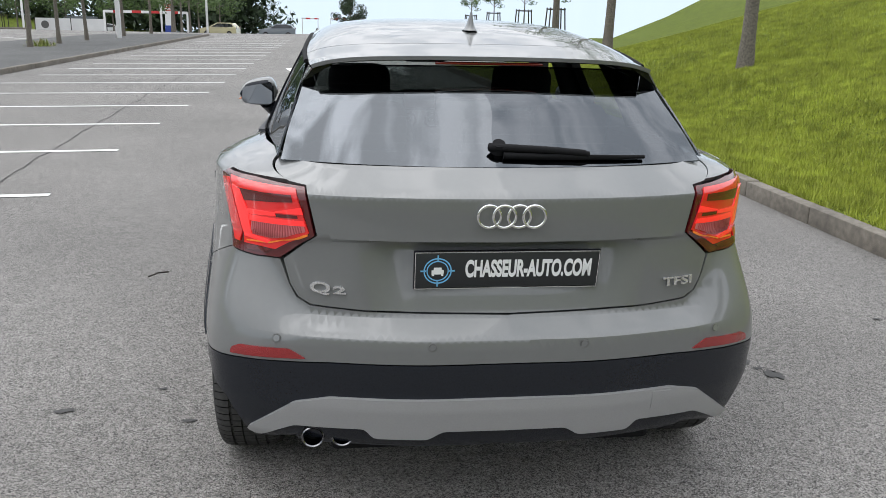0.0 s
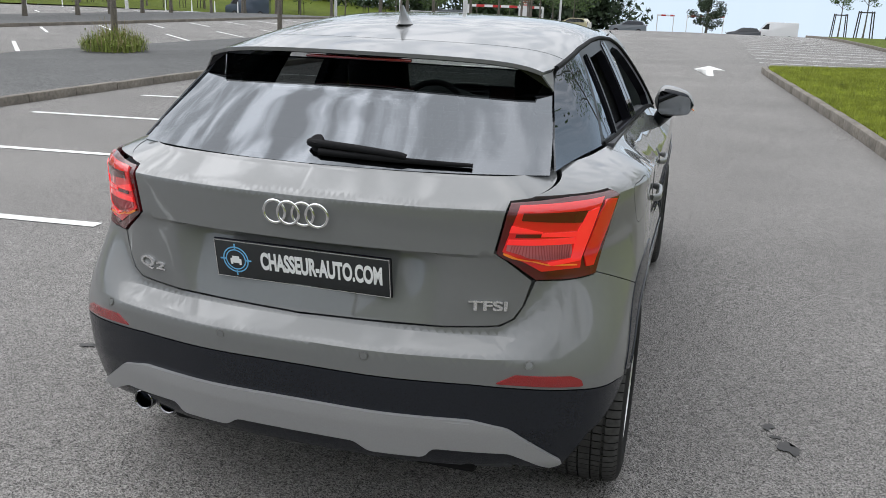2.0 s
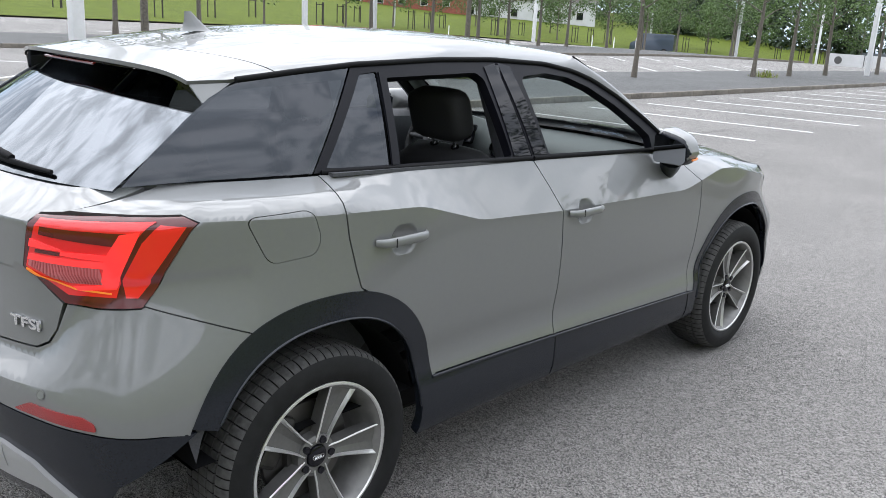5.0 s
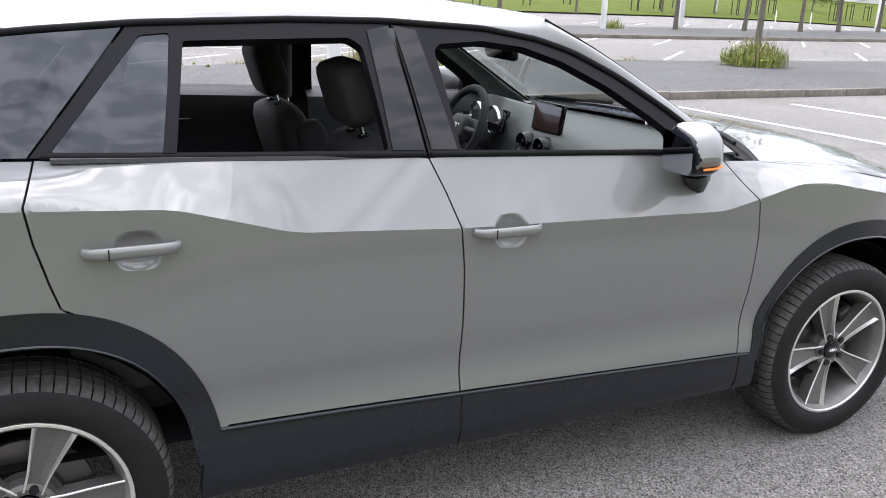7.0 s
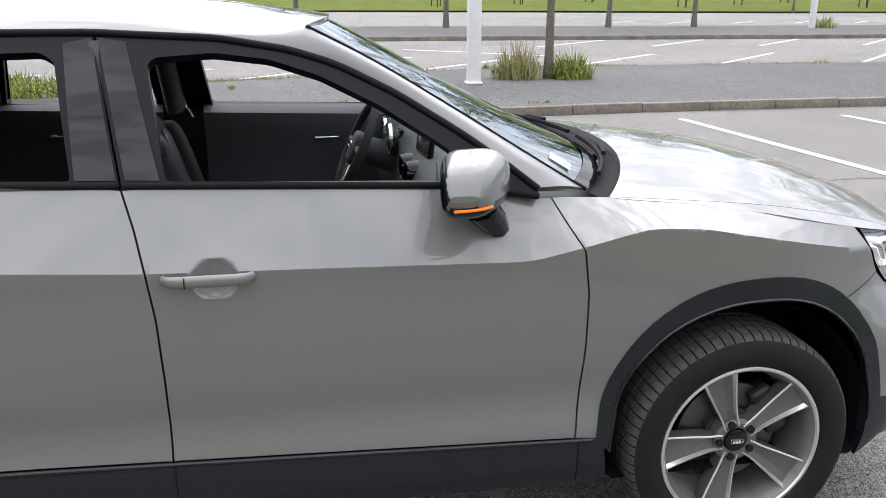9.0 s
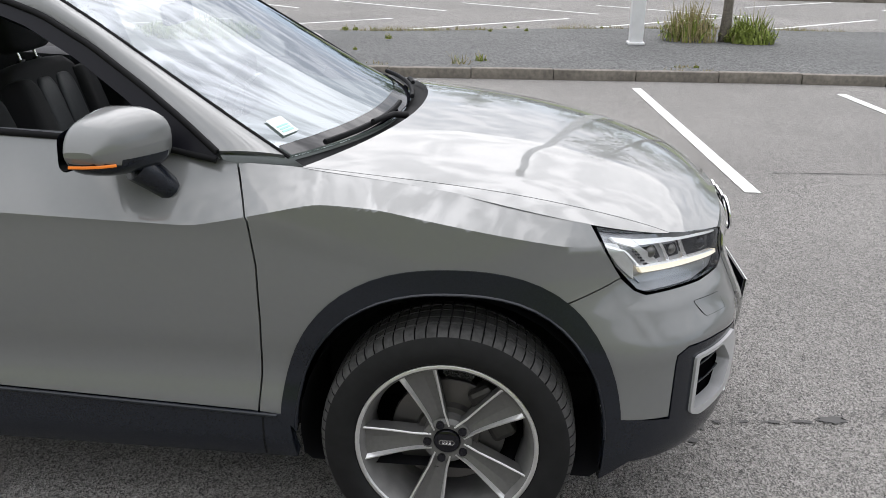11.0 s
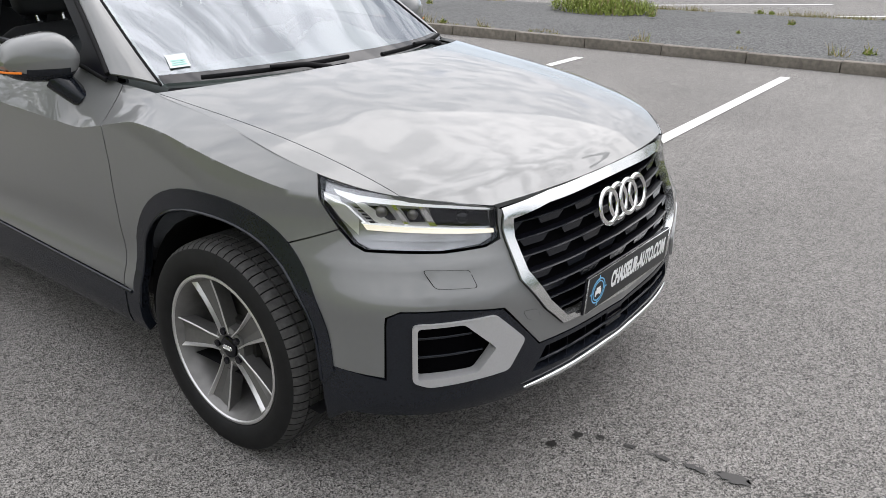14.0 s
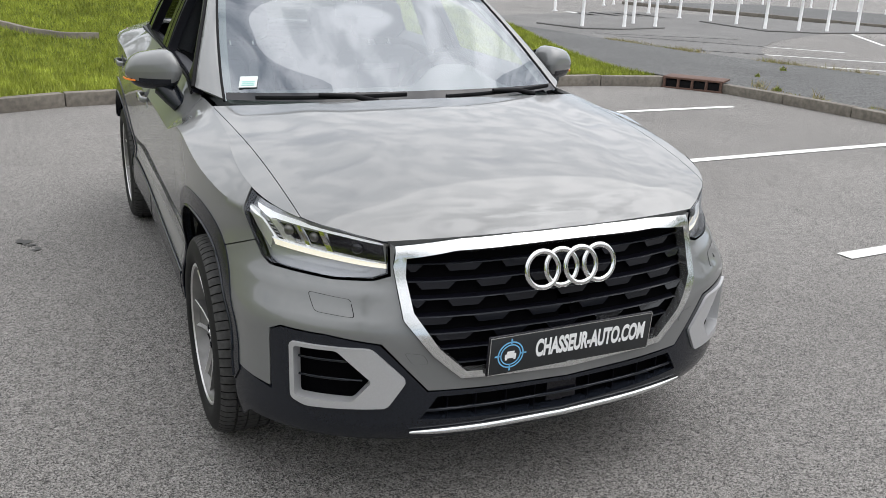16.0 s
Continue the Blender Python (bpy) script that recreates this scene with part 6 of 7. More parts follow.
part("inside_mirror", bm, GLOSSBLACK, car, "black inside mirror", 40)
part("parcel_shelf", box((0, -.22, 1.0), (1.15, .42, .03), .01), INTERIOR, car, "black parcel shelf", 40)
part("cabin_floor", box((0, 1.0, .36), (1.20, 2.2, .06), .01), INTERIOR, car, "", 40)


# ---- marks, plants and things round the car park ----
rng = np.random.default_rng(7)
LEAF = material("tree leaf", (0.065, 0.115, 0.022), 0.6, vary=0.35, scale=3)
LEAFDARK = material("dark tree leaf", (0.022, 0.042, 0.014), 0.7, vary=0.35, scale=2)
BARK = material("grey bark", (0.13, 0.115, 0.095), 0.9, vary=0.35, scale=30, bump=0.8, bump_scale=60)
WHITEMETAL = material("white painted metal", (0.72, 0.72, 0.72), 0.45, vary=0.05, scale=8, stain=.06)
STAKE = material("dark timber stake", (0.045, 0.04, 0.035), 0.85, vary=0.3, scale=40)
WEED = material("weed leaf", (0.17, 0.21, 0.035), 0.7, vary=0.4, scale=25)
DRYWEED = material("dry weed stem", (0.26, 0.22, 0.10), 0.8, vary=0.3, scale=25)
BLADE = material("grass blade", (0.250, 0.288, 0.038), 0.6, specular_ior_level=0.25, vary=0.4, scale=5, stain=.2, stain_scale=.9)
RUST = material("rusty cast iron", (0.10, 0.055, 0.04), 0.8, vary=0.3, scale=40, bump=.5, bump_scale=120)
BRICK = material("red brick wall", (0.28, 0.09, 0.06), 0.85, vary=0.2, scale=2)
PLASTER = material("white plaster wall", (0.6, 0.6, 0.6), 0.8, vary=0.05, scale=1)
ROOFTILE = material("dark roof", (0.10, 0.09, 0.09), 0.8, vary=0.2, scale=2)
CARBLUE = material("dark blue paint", (0.03, 0.045, 0.07), 0.35, coat=1.0)
CARGREY = material("steel grey paint", (0.10, 0.115, 0.13), 0.35, coat=1.0)
CARCREAM = material("pale yellow paint", (0.42, 0.38, 0.22), 0.35, coat=1.0)
CARWHITE = material("white car paint", (0.7, 0.7, 0.7), 0.35, coat=1.0)
CARBLACK = material("near black paint", (0.02, 0.022, 0.028), 0.3, coat=1.0)
DARKGLASS = material("dark car glass", (0.01, 0.012, 0.014), 0.05, coat=1.0)
PAYBLUE = material("blue machine paint", (0.03, 0.06, 0.30), 0.4)
REDPAINT = material("red band paint", (0.5, 0.03, 0.03), 0.4)


def stuff_mesh(name, verts, faces, mat, label, cat, parent=None, smooth=False):
    me = bpy.data.meshes.new(name)
    me.from_pydata([tuple(v) for v in verts], [], [tuple(f) for f in faces])
    me.materials.append(mat)
    ob = new(name, me)
    if parent is not None:
        ob.parent = parent
        ob.matrix_parent_inverse = parent.matrix_basis.inverted()
        if label:
            ob["label"] = label
        return ob
    return tagged(ob, label, cat, kind="stuff")


def leaf_cloud(centres, radii, count, size, flat=.8):
    """Small bent leaves scattered in clumps: vertices and faces."""
    V, F = [], []
    for c, r in zip(centres, radii):
        k = max(6, int(count * (r / max(radii)) ** 2))
        d = rng.normal(size=(k, 3))
        d /= np.linalg.norm(d, axis=1)[:, None]
        p = np.array(c) + d * (r * rng.random((k, 1)) ** .45) * np.array([1, 1, flat])
        for q in p:
            a = rng.normal(size=3); a /= np.linalg.norm(a)
            b = np.cross(a, rng.normal(size=3)); b /= np.linalg.norm(b)
            s = size * (.6 + .8 * rng.random())
            n = len(V)
            V += [q - a * s, q + b * s * .45, q + a * s, q - b * s * .45]
            F.append((n, n + 1, n + 2, n + 3))
    return V, F


def make_tree(at, height=6.0, trunk=.075, crown_from=2.1, spread=1.5, leaves=130, leaf=.07, mat=LEAF, label="young street tree with a loose green crown", lean=.02, cat="tree", stakes=False):
    base = thing("tree", at, label, cat)
    o = Vector(at)
    pts = [o + Vector((lean * height * t ** 2 + .03 * math.sin(5 * t), .02 * math.cos(4 * t), height * .92 * t)) for t in np.linspace(0, 1, 12)]
    bm = add_tube(bmesh.new(), pts, lambda t: trunk * (1.25 if t == 0 else 1) * (1 - .8 * t), 10)
    part("trunk", bm, BARK, base, "pale grey trunk", 60)
    cs, rs = [], []
    for i in range(11):
        t = lerp(crown_from / height, .9, i / 10)
        a = i * 2.4
        root = o + Vector((0, 0, height * t * .92))
        reach = spread * (1 - abs(2 * (i / 10) - .75) ** 2 * .55)
        tip = root + Vector((math.cos(a) * reach, math.sin(a) * reach, .35 + .25 * reach))
        bm = add_tube(bmesh.new(), [root, root.lerp(tip, .5) + Vector((0, 0, .08)), tip], lambda q: trunk * .35 * (1 - .8 * q), 5)
        part("limb", bm, BARK, base, "", 60)
        for q in (.55, 1.0):
            cs.append(root.lerp(tip, q) + Vector(rng.normal(size=3) * .15)); rs.append(spread * (.30 + .18 * rng.random()))
    cs.append(o + Vector((0, 0, height))); rs.append(spread * .4)
    V, F = leaf_cloud(cs, rs, leaves, leaf)
    stuff_mesh("crown", V, F, mat, "loose green leaves", "", base)
    if stakes:
        sx = .75
        for dx, dy in ((-1, -1), (1, -1), (1, 1), (-1, 1)):
            bm = add_tube(bmesh.new(), [o + Vector((dx * sx * .75, dy * sx * .75, -.1)), o + Vector((dx * sx * .6, dy * sx * .6, 2.0))], .045, 8)
            part("stake", bm, STAKE, base, "dark timber stake", 60)
        for dx, dy, ex, ey in ((-1, -1, 1, -1), (1, 1, -1, 1), (-1, -1, -1, 1), (1, -1, 1, 1)):
            bm = box(o + Vector(((dx + ex) / 2 * sx * .61, (dy + ey) / 2 * sx * .61, 1.9)), (.10 if dx == ex else sx * 1.3, .10 if dy == ey else sx * 1.3, .09), .01)
            part("rail", bm, STAKE, base, "", 30)
    return base


def land(x, y, extra=0.0):
    return (x, y, ground_z(x, y) + extra)


def on_bank(x, y):
    return (x, y, ground_z(x, y) + bank_z(x, y) - .05)


# trees
t0 = make_tree(land(-12.1, 6.1, .05), 6.0, .085, 2.4, 1.4)
tagged(t0, "young street tree rising from weeds in the gravel", "tree", "trees on the gravel strip")
island = [(-13.4, 16.1), (-12.6, 23.6), (-11.8, 31.0), (-11.8, 34.5), (-11.8, 38.5), (-11.8, 45.5), (-11.9, 53.0), (-12.2, 62.0), (-12.2, 66.0), (-12.2, 70.0)]
t1 = make_tree(land(*island[0], .05), 6.4, .09, 2.3, 1.7, 150)
tagged(t1, "street tree with a pale trunk on dark gravel", "tree", "trees on the gravel strip")
for i, (x, y) in enumerate(island[1:]):
    copy_thing(t1, pose(*land(x, y, .05), 0, 0, 67 * i))
row2 = [(-31.5, 2), (-32, 8), (-32, 15), (-32.2, 19), (-31.5, 28.5), (-31.5, 33), (-32, 37.5), (-33, 41.5), (-34, 46), (-34.5, 50), (-35, 56), (-35, 61), (-30, 67), (-26, 74), (-33, 74), (-40, 76), (-46, 80)]
t2 = make_tree(land(*row2[0], .05), 6.8, .12, 2.6, 2.1, 170, .09)
tagged(t2, "leafy young tree in a planted row", "tree", "trees of the second row")
for i, (x, y) in enumerate(row2[1:]):
    copy_thing(t2, pose(*land(x, y, .05), 0, 0, 101 * i))
for i, (x, y) in enumerate(((-5.5, -21), (-1, -18.5), (3.5, -20.5), (8, -17.5), (12.5, -19.5), (17, -15), (20.5, -9), (-2.5, -26), (6, -26), (14, -25))):
    copy_thing(t2, Matrix.Translation(on_bank(x, y)) @ Matrix.Rotation(i * 1.3, 4, "Z"))
row3 = [(-58, 40), (-62, 52), (-64, 60), (-66, 68), (-64, 77), (-62, 86), (-58, 92), (-54, 97), (-49, 100), (-44, 103), (-38, 106), (-33, 108), (-28, 110), (-24, 112), (-60, 104), (-70, 95), (-74, 84), (-52, 106), (-16, 84), (-17, 90), (-15.5, 96), (-14, 102)]
t3 = make_tree(land(*row3[0], 0), 7.0, .11, 2.3, 2.5, 150, .12)
tagged(t3, "leafy tree in a distant planted belt", "tree", "trees of the far belt")
for i, (x, y) in enumerate(row3[1:]):
    copy_thing(t3, pose(*land(x, y, .2), 0, 0, 53 * i))
b1 = make_tree(on_bank(5.95, 17.0), 6.5, .13, 2.9, 1.6, 120, .07, label="tree with a dark trunk on the grass bank")
for x, y in ((6.0, 22.2), (6.55, 11.2)):
    copy_thing(b1, pose(*on_bank(x, y), 0, 0, 40 * x))
s1 = make_tree(on_bank(13.4, 51.0), 4.6, .07, 2.5, 1.0, 120, .07, stakes=True, label="staked sapling with a timber frame on grass")
for x, y in ((13.2, 59.5), (12.7, 69), (12.2, 78)):
    copy_thing(s1, pose(*on_bank(x, y), 0, 0, 0))
make_tree(land(1.5, 112, 0), 5.2, .2, 1.0, 1.9, 260, .13, LEAFDARK, "lone round dark tree on the crest")
make_tree(land(-9.5, 128, 0), 6.0, .12, 2.0, 1.4, 40, .10, LEAF, "thin sparse tree beyond the crest")


# tall white lamp columns and short posts
def column(x, y, h=8.0, w=.21, z=.0):
    base = thing("lamp_column", land(x, y, z), "tall plain white lamp column", "lamp column", "lamp columns")
    o = Vector(land(x, y, z))
    bm = add_box(bmesh.new(), Matrix.Translation(o + Vector((0, 0, h / 2 - .02))) @ Matrix.Diagonal((w, w, h + .04, 1)), .02)
    part("shaft", bm, WHITEMETAL, base, "", 40)
    part("base_plate", box(o + Vector((0, 0, .02)), (w * 1.25, w * 1.25, .04), .008), WHITEMETAL, base, "", 40)
    part("lamp_head", box(o + Vector((.4, 0, h)), (1.0, .25, .12), .04), WHITEMETAL, base, "", 40)
    return base


c1 = column(-11.27, 4.55, z=.08)
for x, y in ((-11.3, 42.5), (-30.5, 23.5), (-33.5, 30.5), (-47, 62), (-50, 66), (-30, 68), (-14, 92), (-21, 104), (-56, 98), (-66, 62), (-36, 102)):
    copy_thing(c1, pose(*land(x, y, .03)))


def bollard(x, y):
    o = Vector(land(x, y, .0))
    base = thing("bollard", o, "short white plastic bollard", "bollard", "white bollards")
    bm = revolve(bmesh.new(), [(0, .075), (.02, .075), (.05, .05), (.95, .042), (1.0, .036), (1.02, .0005)], Matrix.Translation(o) @ Matrix.Rotation(-math.pi / 2, 4, "Y"), 14)
    part("post", bm, WHITEMETAL, base, "", 40)
    part("foot", revolve(bmesh.new(), [(0, .10), (.015, .10), (.02, .08)], Matrix.Translation(o) @ Matrix.Rotation(-math.pi / 2, 4, "Y"), 14), WHITEMETAL, base, "", 40)
    return base


bo = bollard(-12.58, -15.45)
for x, y in ((-13.84, -15.2), (-15.2, -16.6), (-15.1, -15.4), (-16.85, -23.8), (-20.5, -22.7), (-19.8, -20.0), (-19.3, -17.8), (-19.3, -16.57), (-18.6, -14.6), (-19.3, -13.95), (-20.25, -13.75), (-21.53, -13.75),
             (-22.4, -28.5), (-23.8, -29.7), (-25.5, -29.7), (-27.0, -29.5), (-33.1, -31.0), (-34.3, -30.7), (-35.9, -30.4), (-36.6, -29.5), (-36.0, -27.4), (-34.3, -24.5), (-33.2, -22.1),
             (-44.5, 64), (-42.5, 65), (-40.8, 66), (-38.5, 66), (-52, 60), (-54, 58)):
    copy_thing(bo, pose(*land(x, y)))


# plants in the gravel
def weeds(x, y, r, h, n, dry=.35, label="clump of tall yellow-green weeds in the gravel", z=.07, spread=1.0):
    o = Vector(land(x, y, z))
    base = thing("weed_clump", o, label, "weeds")
    for nm, mt, k in (("stem", DRYWEED, int(n * dry)), ("leaf_tuft", WEED, n - int(n * dry))):
        V, F = [], []
        for i in range(k):
            a, q = rng.random() * 6.28, r * math.sqrt(rng.random())
            p = np.array(o) + np.array([math.cos(a) * q * spread, math.sin(a) * q, 0])
            hh = h * (.35 + .65 * rng.random()) * (1 - .5 * (q / r) ** 2)
            lean = rng.normal(size=2) * .16 * hh
            w = .004 + .008 * rng.random() if nm == "stem" else .010 + .012 * rng.random()
            tip = p + np.array([lean[0], lean[1], hh * (1 if nm == "stem" else .75)])
            side = np.array([math.cos(a + 1.5), math.sin(a + 1.5), 0]) * w
            mid = (p + tip) / 2 + np.array([*rng.normal(size=2) * .02, .03 * h])
            c = len(V)
            V += [p - side, p + side, mid + side, mid - side, tip]
            F += [(c, c + 1, c + 2, c + 3), (c + 3, c + 2, c + 4)]
            for j in range(4):
                u = rng.random() * .6 + .3
                b = p + (tip - p) * u
                d = rng.normal(size=3) * np.array([1, 1, .5]); d /= np.linalg.norm(d)
                e = np.cross(d, [0, 0, 1]); e /= np.linalg.norm(e)
                s = (.03 if nm == "stem" else .055) * (.5 + rng.random()) * (h + .3)
                c = len(V)
                V += [b, b + d * s * .5 + e * s * .22, b + d * s, b + d * s * .5 - e * s * .22]
                F.append((c, c + 1, c + 2, c + 3))
        stuff_mesh(nm, V, F, mt, "", "", base)
    return base


weeds(-13.4, 16.1, .85, 1.0, 620, .3)
weeds(-12.15, 5.55, .48, .9, 300, .75, "tall dry grass round a tree trunk")
weeds(-12.0, 6.5, .40, .75, 380, .05, "fresh green shoots round a tree trunk")
weeds(-11.2, -2.6, .95, .50, 700, .1, "low green patch of weeds on the gravel", spread=.8)
weeds(-31, 24.4, .6, .9, 120, .2, "green shrub beside a lamp column")
weeds(-11.6, 31.5, .6, .5, 120, .3, "low weeds between trees")
small = weeds(-8.7, 2.2, .10, .22, 26, .2, "small weed in the gravel")
tagged(small, "", "", "small weeds")
for i in range(18):
    t = rng.random()
    p = curve([(*q, 0) for q in KERB_L], t * .45 + .05)
    q = curve([(*q, 0) for q in BACK_L], t * .45 + .12)
    k = rng.choice([.08, .35, .6, .9, .97, 1.0])
    w = p.lerp(q, float(k))
    copy_thing(small, Matrix.Translation(land(w.x, w.y, .09 if k < .9 else .02)) @ Matrix.Rotation(i, 4, "Z") @ Matrix.Scale(.35 + .6 * rng.random(), 4))


# grass blades near the path and dry tufts
def grass(name, spots, label):
    n = len(spots)
    a = rng.random(n) * 6.283
    h = .035 + .05 * rng.random(n)
    lean = rng.normal(size=(n, 2)) * .022
    w = .0035 + .003 * rng.random(n)
    base = np.array([(x, y, ground_z(x, y) + bank_z(x, y) - .012 + .03 * noise.noise(Vector((x * .4, y * .4, 0)))) for x, y in spots])
    side = np.stack([np.cos(a) * w, np.sin(a) * w, np.zeros(n)], 1)
    tip = base + np.stack([lean[:, 0], lean[:, 1], h], 1)
    V = np.concatenate([base - side, base + side, tip])
    me = bpy.data.meshes.new(name)
    me.from_pydata(V.tolist(), [], [(i, n + i, 2 * n + i) for i in range(n)])
    me.materials.append(BLADE)
    return tagged(new(name, me), label, "grass", kind="stuff")


def grass_spots(n, box, keep):
    x = rng.uniform(box[0], box[1], n * 2)
    y = rng.uniform(box[2], box[3], n * 2)
    return [(a, b) for a, b in zip(x, y) if keep(a, b)][:n]


kerb_x = lambda y: float(np.interp(y, [p[1] for p in KERB_R[::-1]][3:], [p[0] for p in KERB_R[::-1]][3:]))
grass("grass_blades", grass_spots(190000, (3.1, 10.0, 3.0, 13.0), lambda a, b: a > kerb_x(b) + .13 and rng.random() < 1.1 - (a - 3) * .09), "short mown grass along the kerb")
grass("grass_blades", grass_spots(130000, (2.6, 12.0, 13.0, 24.0), lambda a, b: a > kerb_x(b) + .13 and b < 21.4 + (a - 2.6) * .38 and rng.random() < .7), "short mown grass further along the kerb")
back_y = lambda x: float(np.interp(x, [-6.84, -6.3, -5.0, -3.0, -.5, 1.3, 2.3, 3.0], [-4.62, -4.78, -4.82, -4.6, -4.35, -4.05, -3.45, -2.0]))
grass("grass_blades", grass_spots(150000, (3.1, 10.0, -6.0, 3.0), lambda a, b: b < back_y(a) - .13 if a < 3.0 else a > kerb_x(b) + .13), "short mown grass beside the bays")
grass("grass_blades", grass_spots(120000, (-6.8, 3.1, -9.5, -2.0), lambda a, b: b < back_y(a) - .13), "short mown grass behind the bays")


# dry growth along the far edge of the gravel and here and there on the kerb
def verge(spots):
    V, F = [], []
    for x, y, z, r, h, n in spots:
        for i in range(n):
            q, w = rng.random() * 6.283, .003 + .004 * rng.random()
            p = Vector((x + rng.normal() * r, y + rng.normal() * r * 1.6, 0))
            p.z = ground_z(p.x, p.y) + z
            side = Vector((math.cos(q), math.sin(q), 0)) * w
            tip = p + Vector((*rng.normal(size=2) * .35 * h, h * (.4 + .7 * rng.random())))
            c = len(V)
            V += [p - side, p + side, tip]
            F.append((c, c + 1, c + 2))
    return V, F


edge = smooth_line(BACK_L[:8], 260)
clumps = [(p.x + .12, p.y, -.01, .09, .07 + .10 * rng.random() ** 2, int(60 * rng.random() ** 1.6)) for p in edge if noise.noise(Vector((p.y * .55, 3, 0))) > -.12]
top = smooth_line(KERB_L, 300)
clumps += [(p.x - .16 - .5 * rng.random() ** 2, p.y, .10, .04, .05 + .12 * rng.random() ** 2, 24) for p in top[4:150] if rng.random() < .13]
V, F = verge(clumps)
stuff_mesh("dry_grass", V, F, DRYWEED, "thin dry grass along the gravel's edge", "grass")
V, F = verge([(x, y, z, r * .8, h * .8, n // 2) for x, y, z, r, h, n in clumps[::2]])
stuff_mesh("low_weeds", V, F, WEED, "low green weeds along the gravel's edge", "weeds")


# a concrete edging sunk in the grass bank
def edging():
    line = smooth_line([(2.9, -8.3), (2.3, -7.95), (1.79, -7.69), (1.39, -7.42), (.99, -7.27), (.6, -7.25)], 26)
    rows = []
    for i, p in enumerate(line):
        t = (line[min(i + 1, 25)] - line[max(i - 1, 0)]).normalized()
        n = Vector((-t.y, t.x, 0))
        z = ground_z(p.x, p.y) + bank_z(p.x, p.y) + .006 * noise.noise(Vector((i * .5, 0, 2)))
        rows.append([Vector((*(p + n * o).xy, z + h)) for o, h in ((-.045, -.08), (-.045, .055), (-.037, .065), (.037, .065), (.045, .055), (.045, -.08), (-.045, -.08))])
    bm = sheet(rows, centre=(1.5, -7.6, -5))
    bmesh.ops.holes_fill(bm, edges=[e for e in bm.edges if e.is_boundary], sides=8)
    bmesh.ops.recalc_face_normals(bm, faces=bm.faces[:])
    return tagged(mesh_object("lawn_edging", bm, CONCRETE, 40), "weathered concrete edging sunk in the grass", "edging", kind="structure")


edging()


# arrows and lines on the lane
def arrow(x, y, turn, label):
    shape = [(-.08, -1.9), (.08, -1.9), (.08, .3), (.40, .3), (0, 1.9), (-.40, .3), (-.08, .3)]
    m = Matrix.Rotation(radians(turn), 2)
    bm = bmesh.new()
    vs = []
    for px, py in shape:
        q = m @ Vector((px, py))
        vs.append(bm.verts.new((x + q.x, y + q.y, ground_z(x + q.x, y + q.y) + .006)))
    bm.faces.new(vs)
    bmesh.ops.triangulate(bm, faces=bm.faces[:])
    return tagged(mesh_object("road_arrow", bm, LINE), label, "road marking", kind="structure")


arrow(1.3, 20.6, 0, "white arrow painted on the lane, pointing ahead")
arrow(-1.4, 21.0, 174, "white arrow painted on the lane, pointing back")
for i in range(16):
    y = 25.6 + i * 2.35
    paint_line((2.8, y), (8.2, y - .3))
back_x = lambda y: float(np.interp(y, [p[1] for p in BACK_L], [p[0] for p in BACK_L]))
for y in (-9.5, -6.4, -3.2, .6, 4.2, 7.8, 11.3, 15.0, 18.8, 22.6, 26.2, 29.8, 33.4, 37.0, 40.6):
    paint_line((back_x(y) - .15, y), (back_x(y) - 3.2, y + 3.15))
paint_line((-11.75, -13.69), (-14.95, -11.78))
paint_line((-11.87, -12.95), (-15.07, -8.59))
for i in range(6):
    paint_line((-20.8, -13.3 + i * 3.6), (-18.0, -9.9 + i * 3.6))
for i in range(11):
    y = 12.0 + i * 3.55
    paint_line((-24.6, y), (-21.4, y - 3.3))
for i in range(12):
    y = 17.2 + i * 3.55
    paint_line((-38.6, y), (-41.8, y + 3.2))
# broad bars of a crossing
for x, y in ((-17.1, -22.2), (-17.95, -22.0), (-18.8, -21.75), (-19.4, -21.25)):
    paint_line((x, y - 1.05), (x + .15, y + 1.05), .34)


def traffic_island(pts, label):
    """A low paved island with a rounded concrete rim."""
    bm = bmesh.new()
    ring = [Vector(p).to_3d() for p in pts]
    c = sum(ring, Vector()) / len(ring)
    levels = [(1.0, -.05), (1.0, .035), (.985, .05), (.96, .05)]
    g = [[bm.verts.new((*c.lerp(p, k).xy, ground_z(p.x, p.y) + z)) for p in ring] for k, z in levels]
    for A, B in zip(g, g[1:]):
        for i in range(len(ring)):
            j = (i + 1) % len(ring)
            bm.faces.new((A[i], A[j], B[j], B[i]))
    bm.faces.new(g[-1])
    bmesh.ops.recalc_face_normals(bm, faces=bm.faces[:])
    return tagged(mesh_object("traffic_island", bm, FARASPHALT), label, "traffic island", kind="structure")


traffic_island([(-13.0, -18.4), (-15.0, -19.1), (-16.2, -18.5), (-15.3, -15.2), (-13.4, -14.7), (-12.3, -15.0), (-12.0, -17.0)], "low pale paved island carrying white bollards")
traffic_island([(-19.1, -18.1), (-21.2, -17.7), (-24.3, -17.1), (-28.1, -17.9), (-23.0, -13.4), (-19.6, -13.4), (-18.2, -14.2), (-18.6, -16.1)], "long low paved island carrying white bollards")


